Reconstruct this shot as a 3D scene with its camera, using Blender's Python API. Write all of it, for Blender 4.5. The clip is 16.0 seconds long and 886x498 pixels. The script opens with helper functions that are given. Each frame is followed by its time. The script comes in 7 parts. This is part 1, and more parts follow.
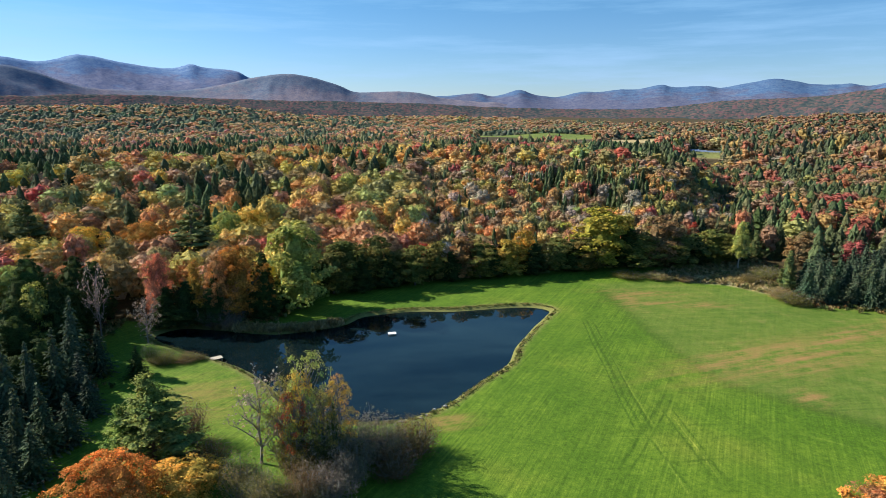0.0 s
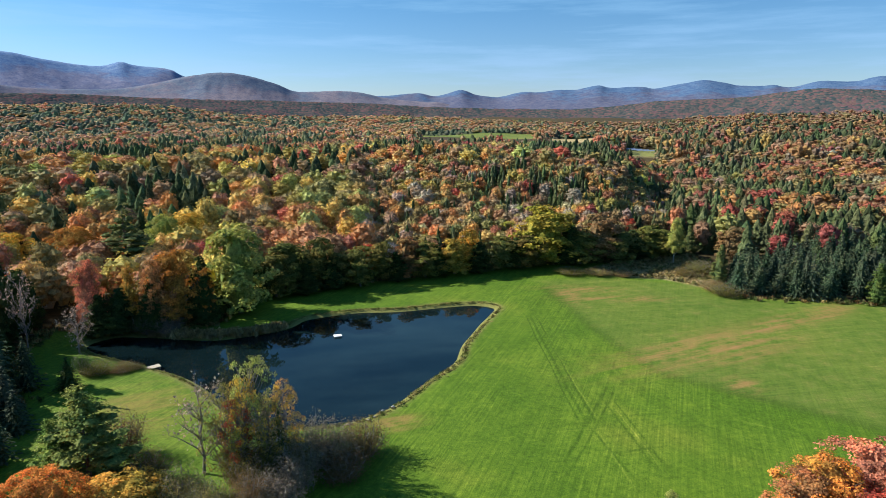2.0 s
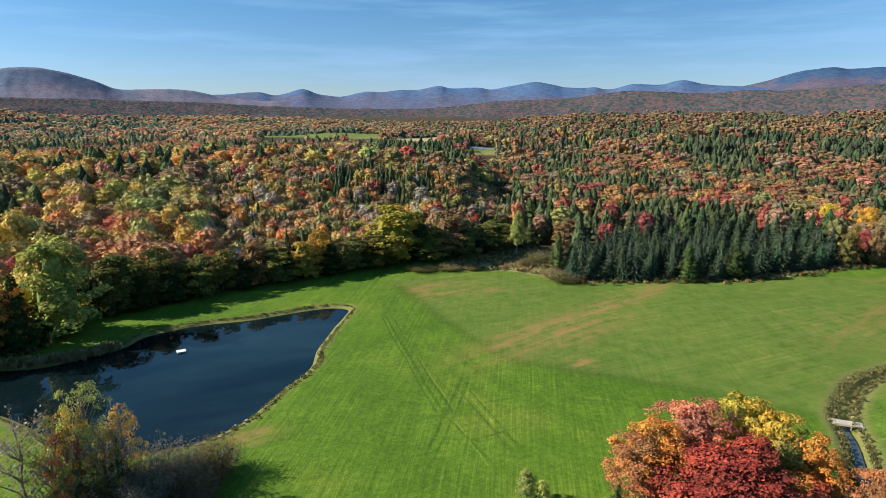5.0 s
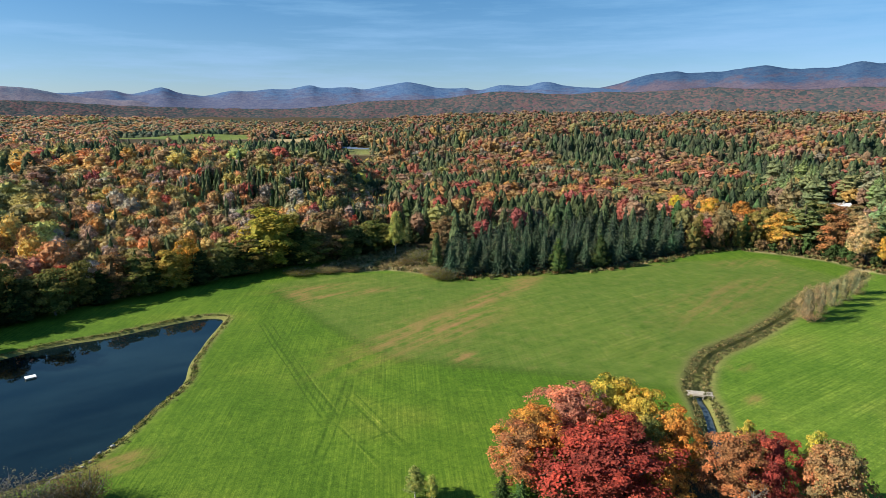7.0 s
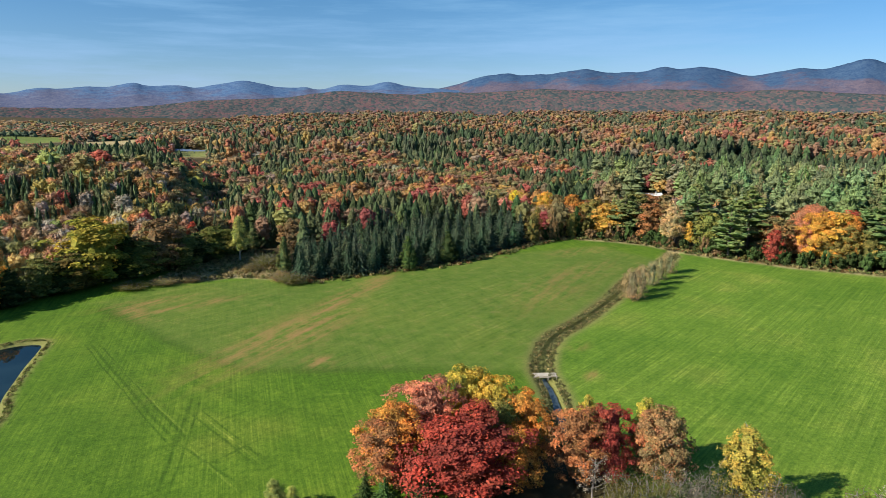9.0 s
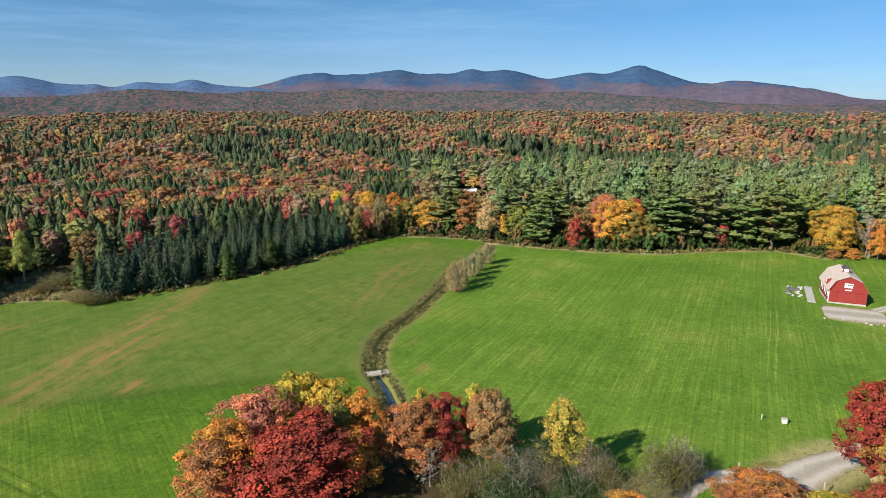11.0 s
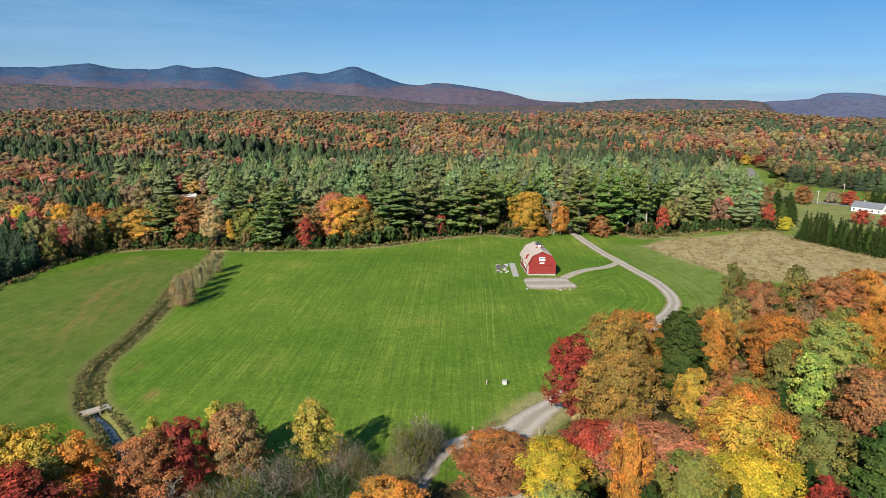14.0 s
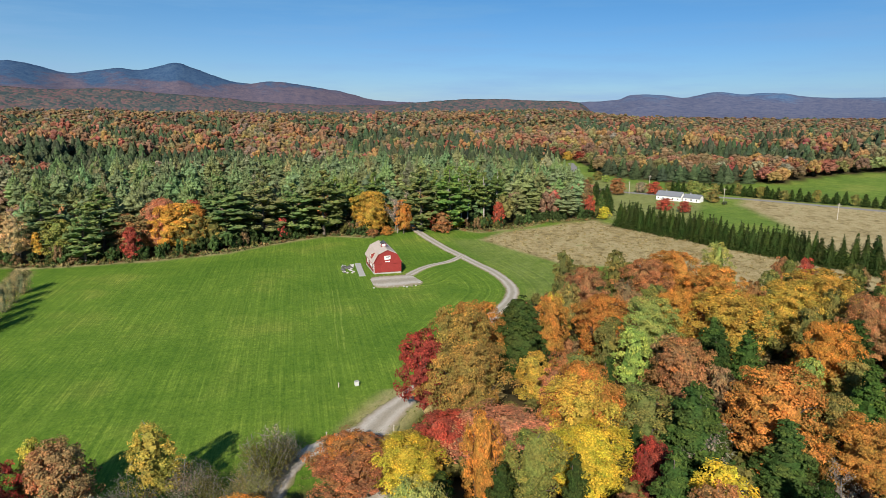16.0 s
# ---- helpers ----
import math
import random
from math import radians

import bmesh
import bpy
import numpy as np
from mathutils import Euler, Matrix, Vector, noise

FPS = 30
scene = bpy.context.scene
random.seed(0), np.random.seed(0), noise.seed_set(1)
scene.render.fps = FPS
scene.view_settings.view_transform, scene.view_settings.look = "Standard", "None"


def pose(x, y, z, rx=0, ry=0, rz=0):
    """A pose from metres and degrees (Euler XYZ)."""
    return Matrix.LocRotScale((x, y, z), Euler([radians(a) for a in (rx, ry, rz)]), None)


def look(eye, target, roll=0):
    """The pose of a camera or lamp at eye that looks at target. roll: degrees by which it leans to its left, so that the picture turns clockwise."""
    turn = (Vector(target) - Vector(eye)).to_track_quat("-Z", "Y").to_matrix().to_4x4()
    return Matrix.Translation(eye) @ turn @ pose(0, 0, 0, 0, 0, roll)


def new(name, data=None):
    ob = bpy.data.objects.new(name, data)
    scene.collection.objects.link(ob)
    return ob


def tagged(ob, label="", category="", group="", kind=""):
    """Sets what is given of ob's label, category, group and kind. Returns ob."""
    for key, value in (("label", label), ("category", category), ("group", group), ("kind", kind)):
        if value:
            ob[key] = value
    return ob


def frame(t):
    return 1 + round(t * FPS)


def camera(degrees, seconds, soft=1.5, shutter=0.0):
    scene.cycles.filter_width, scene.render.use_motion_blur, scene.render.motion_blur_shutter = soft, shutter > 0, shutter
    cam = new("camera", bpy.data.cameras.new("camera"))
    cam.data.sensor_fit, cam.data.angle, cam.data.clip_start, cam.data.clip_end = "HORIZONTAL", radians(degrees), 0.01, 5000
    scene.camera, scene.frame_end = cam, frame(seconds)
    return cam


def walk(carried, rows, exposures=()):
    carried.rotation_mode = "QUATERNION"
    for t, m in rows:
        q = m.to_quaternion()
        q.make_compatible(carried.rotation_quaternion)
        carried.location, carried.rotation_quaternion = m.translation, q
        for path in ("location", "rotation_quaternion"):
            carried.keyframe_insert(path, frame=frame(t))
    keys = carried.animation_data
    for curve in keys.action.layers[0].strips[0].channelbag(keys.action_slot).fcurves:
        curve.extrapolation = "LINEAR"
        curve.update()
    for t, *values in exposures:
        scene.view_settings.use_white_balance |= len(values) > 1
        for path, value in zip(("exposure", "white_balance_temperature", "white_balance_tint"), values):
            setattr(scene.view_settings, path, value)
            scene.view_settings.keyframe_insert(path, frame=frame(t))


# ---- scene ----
cam = camera(70.6, 16.0, 0.8)
walk(cam, [
    (0.0, pose(0, 0, 60, 77.65, 0.11, -0.02)),
    (0.5, pose(0, 0, 60, 77.65, 0.10, -1.15)),
    (1.0, pose(0, 0, 60, 77.64, 0.09, -2.41)),
    (1.5, pose(0, 0, 60, 77.64, 0.08, -3.73)),
    (2.0, pose(0, 0, 60, 77.63, 0.07, -5.18)),
    (2.5, pose(0, 0, 60, 77.63, 0.07, -6.85)),
    (3.0, pose(0, 0, 60, 77.62, 0.06, -8.85)),
    (3.5, pose(0, 0, 60, 77.62, 0.05, -11.24)),
    (4.0, pose(0, 0, 60, 77.61, 0.04, -13.75)),
    (6.5, pose(0, 0, 60, 77.59, 0.00, -27.46)),
    (7.0, pose(0, 0, 60, 77.59, -0.01, -30.34)),
    (7.5, pose(0, 0, 60, 77.58, -0.02, -33.40)),
    (8.0, pose(0, 0, 60, 77.58, -0.02, -36.72)),
    (8.5, pose(0, 0, 60, 77.58, -0.03, -40.41)),
    (9.0, pose(0, 0, 60, 77.58, -0.04, -44.30)),
    (11.5, pose(0, 0, 60, 77.58, -0.08, -64.69)),
    (12.0, pose(0, 0, 60, 77.58, -0.09, -68.79)),
    (12.5, pose(0, 0, 60, 77.58, -0.10, -72.89)),
    (13.0, pose(0, 0, 60, 77.58, -0.11, -77.00)),
    (13.5, pose(0, 0, 60, 77.58, -0.12, -81.13)),
    (14.0, pose(0, 0, 60, 77.58, -0.12, -85.26)),
    (14.5, pose(0, 0, 60, 77.58, -0.13, -89.38)),
    (15.0, pose(0, 0, 60, 77.58, -0.14, -93.39)),
    (15.5, pose(0, 0, 60, 77.58, -0.15, -97.01)),
    (16.0, pose(0, 0, 60, 77.58, -0.16, -99.71)),
], exposures=[(0.0, 1.08), (4.0, 0.97), (8.0, 0.86), (12.5, 0.7), (16.0, 0.53)])

# ---------------------------------------------------------------- light
SUN_AZ, SUN_EL = 70.0, 31.0          # degrees to the left of +y, and above the horizon
to_sun = Vector((-math.sin(radians(SUN_AZ)) * math.cos(radians(SUN_EL)),
                 math.cos(radians(SUN_AZ)) * math.cos(radians(SUN_EL)), math.sin(radians(SUN_EL))))

world = bpy.data.worlds.new("autumn_sky")
scene.world = world
world.use_nodes = True
wt = world.node_tree
wt.nodes.clear()
w_out = wt.nodes.new("ShaderNodeOutputWorld")
w_bg = wt.nodes.new("ShaderNodeBackground")
w_sky = wt.nodes.new("ShaderNodeTexSky")
w_sky.sky_type = "NISHITA"
w_sky.sun_disc = False
w_sky.sun_elevation = radians(SUN_EL)
w_sky.sun_rotation = radians(-SUN_AZ)
w_sky.altitude = 300
w_sky.air_density, w_sky.dust_density, w_sky.ozone_density = 1.0, 0.15, 2.5
w_bg.inputs["Strength"].default_value = 0.052
# thin high cirrus, stretched along the horizon
w_co = wt.nodes.new("ShaderNodeTexCoord")
w_map = wt.nodes.new("ShaderNodeMapping")
w_map.inputs["Scale"].default_value = (2.0, 2.0, 22.0)
w_map.inputs["Rotation"].default_value = (0.05, 0.03, 0.4)
w_noise = wt.nodes.new("ShaderNodeTexNoise")
w_noise.inputs["Scale"].default_value = 1.6
w_noise.inputs["Detail"].default_value = 7.0
w_noise.inputs["Roughness"].default_value = 0.62
w_ramp = wt.nodes.new("ShaderNodeValToRGB")
w_ramp.color_ramp.elements[0].position = 0.46
w_ramp.color_ramp.elements[0].color = (0, 0, 0, 1)
w_ramp.color_ramp.elements[1].position = 0.74
w_ramp.color_ramp.elements[1].color = (0.5, 0.5, 0.5, 1)
w_mix = wt.nodes.new("ShaderNodeMix")
w_mix.data_type = "RGBA"
w_mix.inputs["B"].default_value = (6.2, 7.2, 8.2, 1)
wt.links.new(w_co.outputs["Generated"], w_map.inputs["Vector"])
wt.links.new(w_map.outputs["Vector"], w_noise.inputs["Vector"])
wt.links.new(w_noise.outputs["Fac"], w_ramp.inputs["Fac"])
wt.links.new(w_ramp.outputs["Color"], w_mix.inputs["Factor"])
wt.links.new(w_sky.outputs["Color"], w_mix.inputs["A"])
# clear autumn air: less glare in the lowest degrees of the sky
w_sep = wt.nodes.new("ShaderNodeSeparateXYZ")
w_low = wt.nodes.new("ShaderNodeValToRGB")
w_low.color_ramp.elements[0].position, w_low.color_ramp.elements[0].color = 0.0, (0.76, 0.92, 1.32, 1)
w_low.color_ramp.elements[1].position, w_low.color_ramp.elements[1].color = 0.22, (0.48, 0.92, 1.17, 1)
w_mul = wt.nodes.new("ShaderNodeMix")
w_mul.data_type, w_mul.blend_type = "RGBA", "MULTIPLY"
w_mul.inputs["Factor"].default_value = 1.0
wt.links.new(w_co.outputs["Generated"], w_sep.inputs["Vector"])
wt.links.new(w_sep.outputs["Z"], w_low.inputs["Fac"])
wt.links.new(w_mix.outputs["Result"], w_mul.inputs["A"])
wt.links.new(w_low.outputs["Color"], w_mul.inputs["B"])
# the sky deepens away from the sun
w_dot = wt.nodes.new("ShaderNodeVectorMath")
w_dot.operation = "DOT_PRODUCT"
w_dot.inputs[1].default_value = (0.866, -0.5, 0.0)
w_deep = wt.nodes.new("ShaderNodeValToRGB")
w_deep.color_ramp.elements[0].position, w_deep.color_ramp.elements[0].color = 0.55, (1, 1, 1, 1)
w_deep.color_ramp.elements[1].position, w_deep.color_ramp.elements[1].color = 1.0, (0.73, 0.85, 0.95, 1)
w_mul2 = wt.nodes.new("ShaderNodeMix")
w_mul2.data_type, w_mul2.blend_type = "RGBA", "MULTIPLY"
w_mul2.inputs["Factor"].default_value = 1.0
wt.links.new(w_co.outputs["Generated"], w_dot.inputs[0])
wt.links.new(w_dot.outputs["Value"], w_deep.inputs["Fac"])
wt.links.new(w_mul.outputs["Result"], w_mul2.inputs["A"])
wt.links.new(w_deep.outputs["Color"], w_mul2.inputs["B"])
wt.links.new(w_mul2.outputs["Result"], w_bg.inputs["Color"])
wt.links.new(w_bg.outputs["Background"], w_out.inputs["Surface"])

sun_data = bpy.data.lights.new("sun", "SUN")
sun_data.energy = 5.0
sun_data.angle = radians(0.53)
sun_data.color = (1.0, 0.93, 0.82)
sun = new("sun", sun_data)
sun.matrix_world = look(to_sun * 500, (0, 0, 0))

# ---------------------------------------------------------------- materials
def mat(name, rough=0.8, spec=0.3):
    m = bpy.data.materials.new(name)
    m.use_nodes = True
    b = m.node_tree.nodes["Principled BSDF"]
    b.inputs["Roughness"].default_value = rough
    b.inputs["Specular IOR Level"].default_value = spec
    return m, m.node_tree, b


def node(nt, kind, **values):
    n = nt.nodes.new("ShaderNode" + kind)
    for key, value in values.items():
        n.inputs[key.replace("_", " ")].default_value = value
    return n


def ramp(nt, source, stops):
    n = nt.nodes.new("ShaderNodeValToRGB")
    while len(n.color_ramp.elements) < len(stops):
        n.color_ramp.elements.new(0.5)
    for e, (p, c) in zip(n.color_ramp.elements, stops):
        e.position, e.color = p, (*c, 1)
    nt.links.new(source, n.inputs["Fac"])
    return n.outputs["Color"]


def mix(nt, fac, a, b, blend="MIX"):
    n = nt.nodes.new("ShaderNodeMix")
    n.data_type, n.blend_type = "RGBA", blend
    for key, value in (("Factor", fac), ("A", a), ("B", b)):
        if isinstance(value, bpy.types.NodeSocket):
            nt.links.new(value, n.inputs[key])
        else:
            n.inputs[key].default_value = value if key == "Factor" else (*value, 1)
    return n.outputs["Result"]


def math_node(nt, op, a, b=0.0):
    n = nt.nodes.new("ShaderNodeMath")
    n.operation = op
    for i, value in enumerate((a, b)):
        if isinstance(value, bpy.types.NodeSocket):
            nt.links.new(value, n.inputs[i])
        else:
            n.inputs[i].default_value = value
    return n.outputs[0]


def place_of(nt, scale=(1, 1, 1), turn=0.0):
    g = nt.nodes.new("ShaderNodeNewGeometry")
    spin = node(nt, "Mapping", Rotation=(0, 0, radians(turn)))
    mp = node(nt, "Mapping", Scale=scale)
    nt.links.new(g.outputs["Position"], spin.inputs["Vector"])
    nt.links.new(spin.outputs["Vector"], mp.inputs["Vector"])
    return mp.outputs["Vector"]


def noise_of(nt, vec, scale, detail=4.0, rough=0.55):
    n = node(nt, "TexNoise", Scale=scale, Detail=detail, Roughness=rough)
    nt.links.new(vec, n.inputs["Vector"])
    return n.outputs["Fac"]


def bump(nt, b, height, strength, distance=0.1):
    n = node(nt, "Bump", Strength=strength, Distance=distance)
    nt.links.new(height, n.inputs["Height"])
    nt.links.new(n.outputs["Normal"], b.inputs["Normal"])


def plain(name, colour, rough=0.7, vary=0.15, scale=1.5, metal=0.0, relief=0.0):
    """A surface with soft blotches and fine grain."""
    m, nt, b = mat(name, rough)
    b.inputs["Metallic"].default_value = metal
    co = nt.nodes.new("ShaderNodeTexCoord").outputs["Object"]
    n1, n2 = noise_of(nt, co, scale), noise_of(nt, co, scale * 9, 3)
    f = math_node(nt, "MULTIPLY", math_node(nt, "ADD", n1, n2), 0.5)
    lo = tuple(c * (1 - vary) for c in colour)
    hi = tuple(min(1, c * (1 + vary)) for c in colour)
    nt.links.new(ramp(nt, f, ((0.3, lo), (0.7, hi))), b.inputs["Base Color"])
    if relief:
        bump(nt, b, n2, relief)
    return m


def leafy(name, source, through_light=0.3):
    """Foliage: the colour comes from the object (one tree) or from an attribute (a wood), and varies from bough to
    bough and leaf to leaf. Bodies inside a crown have shade put into their tone.
    """
    m, nt, b = mat(name, 0.75, 0.06)
    if source == "object":
        col = nt.nodes.new("ShaderNodeObjectInfo").outputs["Color"]
        geo = nt.nodes.new("ShaderNodeNewGeometry")
        gain = ramp(nt, geo.outputs["Random Per Island"], ((0.0, (0.68, 0.72, 0.76)), (0.5, (1, 1, 1)), (1.0, (1.30, 1.22, 1.12))))
        col = mix(nt, 1.0, col, gain, "MULTIPLY")
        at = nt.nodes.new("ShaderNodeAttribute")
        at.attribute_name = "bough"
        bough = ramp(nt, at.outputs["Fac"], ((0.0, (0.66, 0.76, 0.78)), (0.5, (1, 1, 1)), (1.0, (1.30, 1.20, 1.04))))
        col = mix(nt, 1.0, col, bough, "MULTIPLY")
        co = nt.nodes.new("ShaderNodeTexCoord").outputs["Object"]
        spray = noise_of(nt, co, 2.6, 3, 0.7)
        col = mix(nt, 1.0, col, ramp(nt, spray, ((0.38, (0.60, 0.61, 0.60)), (0.52, (1, 1, 1)), (0.66, (1.3, 1.25, 1.18)))), "MULTIPLY")
        bump(nt, b, spray, 0.5, 0.3)
        blot = ramp(nt, noise_of(nt, co, 0.35, 2), ((0.35, (0.82, 1.0, 0.95)), (0.65, (1.15, 1.0, 1.0))))
        col = mix(nt, 1.0, col, blot, "MULTIPLY")
    else:
        at = nt.nodes.new("ShaderNodeAttribute")
        at.attribute_name = "tint"
        spray = noise_of(nt, place_of(nt), 0.7, 4, 0.8)
        # dark flecks painted as the shaded gaps between leaves
        gain = ramp(nt, spray, ((0.36, (0.54, 0.54, 0.51)), (0.52, (1, 1, 1)), (0.66, (1.5, 1.42, 1.25))))
        col = mix(nt, 1.0, at.outputs["Color"], gain, "MULTIPLY")
        bump(nt, b, spray, 0.9, 1.0)
    nt.links.new(col, b.inputs["Base Color"])
    tr = nt.nodes.new("ShaderNodeBsdfTranslucent")
    nt.links.new(col, tr.inputs["Color"])
    ms = nt.nodes.new("ShaderNodeMixShader")
    ms.inputs["Fac"].default_value = through_light
    out = nt.nodes["Material Output"]
    nt.links.new(b.outputs["BSDF"], ms.inputs[1])
    nt.links.new(tr.outputs["BSDF"], ms.inputs[2])
    nt.links.new(ms.outputs["Shader"], out.inputs["Surface"])
    return m


M_LEAF = leafy("leaves", "object", 0.26)
M_NEEDLE = leafy("needles", "object", 0.28)
M_WOOD = leafy("far_leaves", "attribute", 0.22)
M_BARK = plain("bark", (0.13, 0.105, 0.085), 0.9, 0.35, 2.0, relief=0.4)
M_BIRCH = plain("pale_bark", (0.38, 0.35, 0.30), 0.8, 0.3, 2.5, relief=0.2)
M_TWIG = plain("grey_twigs", (0.20, 0.175, 0.155), 0.9, 0.3, 3.0)


def ground_material():
    m, nt, b = mat("meadow", 0.9, 0.15)
    flat = place_of(nt)
    big, mid, fine = noise_of(nt, flat, 0.03, 3), noise_of(nt, flat, 0.22, 5, 0.65), noise_of(nt, flat, 3.2, 5, 0.75)

    def zone(name):
        a = nt.nodes.new("ShaderNodeAttribute")
        a.attribute_name = name
        return a.outputs["Fac"]

    green = ramp(nt, big, ((0.35, (0.064, 0.132, 0.008)), (0.55, (0.086, 0.156, 0.011)), (0.72, (0.130, 0.180, 0.018))))
    speck = ramp(nt, mid, ((0.3, (0.72, 0.8, 0.7)), (0.55, (1, 1, 1)), (0.75, (1.35, 1.2, 1.3))))
    green = mix(nt, 0.8, green, speck, "MULTIPLY")
    blade = ramp(nt, fine, ((0.3, (0.6, 0.64, 0.6)), (0.5, (1, 1, 1)), (0.7, (1.5, 1.38, 1.6))))
    green = mix(nt, 0.85, green, blade, "MULTIPLY")

    tuft = ramp(nt, noise_of(nt, flat, 0.9, 4, 0.7), ((0.34, (0.66, 0.72, 0.7)), (0.5, (1, 1, 1)), (0.66, (1.38, 1.26, 1.3))))
    green = mix(nt, 0.75, green, tuft, "MULTIPLY")
    green = mix(nt, math_node(nt, "MULTIPLY", zone("east"), 0.9), green, mix(nt, 1.0, green, (1.36, 1.26, 1.85), "MULTIPLY"))
    dull = ramp(nt, mid, ((0.3, (0.072, 0.122, 0.018)), (0.55, (0.115, 0.15, 0.03)), (0.75, (0.20, 0.168, 0.06))))
    green = mix(nt, zone("dull"), green, mix(nt, 0.6, dull, blade, "MULTIPLY"))

    # swaths left by the mower, along y west of the brook and along x east of it
    def swath(turn, across, along):
        return noise_of(nt, place_of(nt, (across, along, 1), turn), 1.0, 3, 0.6)
    w1 = math_node(nt, "ADD", swath(27, 1.7, 0.03), swath(25, 3.4, 0.06))
    w2 = math_node(nt, "ADD", swath(87.5, 1.3, 0.012), swath(85.5, 2.6, 0.04))
    side = zone("east")
    sw = nt.nodes.new("ShaderNodeMix")
    sw.data_type = "FLOAT"
    nt.links.new(side, sw.inputs["Factor"])
    nt.links.new(w1, sw.inputs["A"])
    nt.links.new(w2, sw.inputs["B"])
    w3 = math_node(nt, "ADD", swath(84, 0.9, 0.012), swath(87, 1.9, 0.02))
    sw2 = nt.nodes.new("ShaderNodeMix")
    sw2.data_type = "FLOAT"
    nt.links.new(zone("dull"), sw2.inputs["Factor"])
    nt.links.new(sw.outputs["Result"], sw2.inputs["A"])
    nt.links.new(w3, sw2.inputs["B"])
    far = nt.nodes.new("ShaderNodeCombineXYZ")
    nt.links.new(zone("bend"), far.inputs["X"])
    ring = math_node(nt, "MULTIPLY", noise_of(nt, far.outputs["Vector"], 0.75, 2, 0.6), 2.0)
    sw3 = nt.nodes.new("ShaderNodeMix")
    sw3.data_type = "FLOAT"
    nt.links.new(zone("arc"), sw3.inputs["Factor"])
    nt.links.new(sw2.outputs["Result"], sw3.inputs["A"])
    nt.links.new(ring, sw3.inputs["B"])
    line = ramp(nt, math_node(nt, "MULTIPLY", sw3.outputs["Result"], 0.5),
                ((0.38, (0.70, 0.78, 0.70)), (0.5, (1, 1, 1)), (0.62, (1.45, 1.32, 1.5))))
    green = mix(nt, ramp_fac(nt, noise_of(nt, flat, 0.06, 4, 0.6), 0.18, 0.56), green, mix(nt, 0.9, green, line, "MULTIPLY"))

    # grass pressed by wheels and along the seam of two lots
    press = math_node(nt, "MULTIPLY", zone("worn"), ramp_fac(nt, mid, 0.25, 0.5))
    green = mix(nt, math_node(nt, "MULTIPLY", press, 1.0), green, mix(nt, 1.0, green, (0.52, 0.62, 0.5), "MULTIPLY"))

    # wheel tracks, straight or nearly so: from, to, half width, darker or paler
    where = place_of(nt)

    def track(x0, y0, x1, y1, half):
        a = math.atan2(y1 - y0, x1 - x0)
        mp = node(nt, "Mapping", Location=(-x0 * math.cos(a) - y0 * math.sin(a), x0 * math.sin(a) - y0 * math.cos(a), 0), Rotation=(0, 0, -a))
        nt.links.new(where, mp.inputs["Vector"])
        sp = nt.nodes.new("ShaderNodeSeparateXYZ")
        nt.links.new(mp.outputs["Vector"], sp.inputs["Vector"])
        across = ramp_fac(nt, math_node(nt, "ABSOLUTE", math_node(nt, "ADD", sp.outputs["Y"], math_node(nt, "MULTIPLY", math_node(nt, "SUBTRACT", big, 0.5), 2.0))), half, half * 0.35)
        length = math.hypot(x1 - x0, y1 - y0)
        ends = math_node(nt, "MULTIPLY", ramp_fac(nt, sp.outputs["X"], 0, 6), ramp_fac(nt, sp.outputs["X"], length, length - 6))
        return math_node(nt, "MULTIPLY", across, ends)

    def several(rows):
        out = 0.0
        for row in rows:
            out = math_node(nt, "MAXIMUM", track(*row), out)
        return math_node(nt, "MULTIPLY", out, ramp_fac(nt, mid, 0.30, 0.46))
    dark = several(((38.2, 108.0, 42.3, 178, 0.55), (39.9, 106.0, 44.0, 176, 0.45), (36.8, 106.5, 41.0, 178, 0.3), (45.0, 94, 45.0, 126, 0.4), (46.9, 92, 47.2, 124, 0.35),
                    (29, 95, 49, 128, 0.5), (30.5, 94, 50.6, 127, 0.35), (40.5, 88, 38.2, 112, 0.4), (31, 110, 41, 111, 0.7), (38, 99, 52, 101, 0.6)))
    pale = several(((40.9, 110.0, 43.4, 172, 0.28), (30, 107.8, 43, 108.4, 0.25), (67, 110, 78, 101.7, 0.5), (39.2, 86, 39.4, 108, 0.3), (46.0, 92, 46.1, 118, 0.25), (150, -1.0, 216, 0.8, 0.35), (150, 0.8, 216, 2.6, 0.25)))
    green = mix(nt, dark, green, mix(nt, 1.0, green, (0.60, 0.70, 0.6), "MULTIPLY"))
    green = mix(nt, math_node(nt, "MULTIPLY", pale, 0.8), green, mix(nt, 1.0, green, (1.7, 1.4, 2.0), "MULTIPLY"))

    # thin, reddish-brown patches of cut stubble
    streak = noise_of(nt, place_of(nt, (0.025, 0.3, 1), -19), 1.0, 5, 0.7)
    thin = math_node(nt, "MULTIPLY", zone("thin"), ramp_fac(nt, math_node(nt, "ADD", streak, math_node(nt, "MULTIPLY", mid, 0.5)), 0.64, 0.94))
    col = mix(nt, thin, green, mix(nt, 0.7, mix(nt, mid, (0.33, 0.18, 0.075), (0.23, 0.145, 0.05)), blade, "MULTIPLY"))
    drift = math_node(nt, "MULTIPLY", math_node(nt, "ADD", mid, noise_of(nt, place_of(nt, (0.05, 0.12, 1), 30), 1.0, 5, 0.7)), 0.5)
    wild = ramp(nt, drift, ((0.36, (0.14, 0.11, 0.045)), (0.46, (0.30, 0.235, 0.11)), (0.56, (0.40, 0.325, 0.17)), (0.66, (0.2, 0.2, 0.07))))
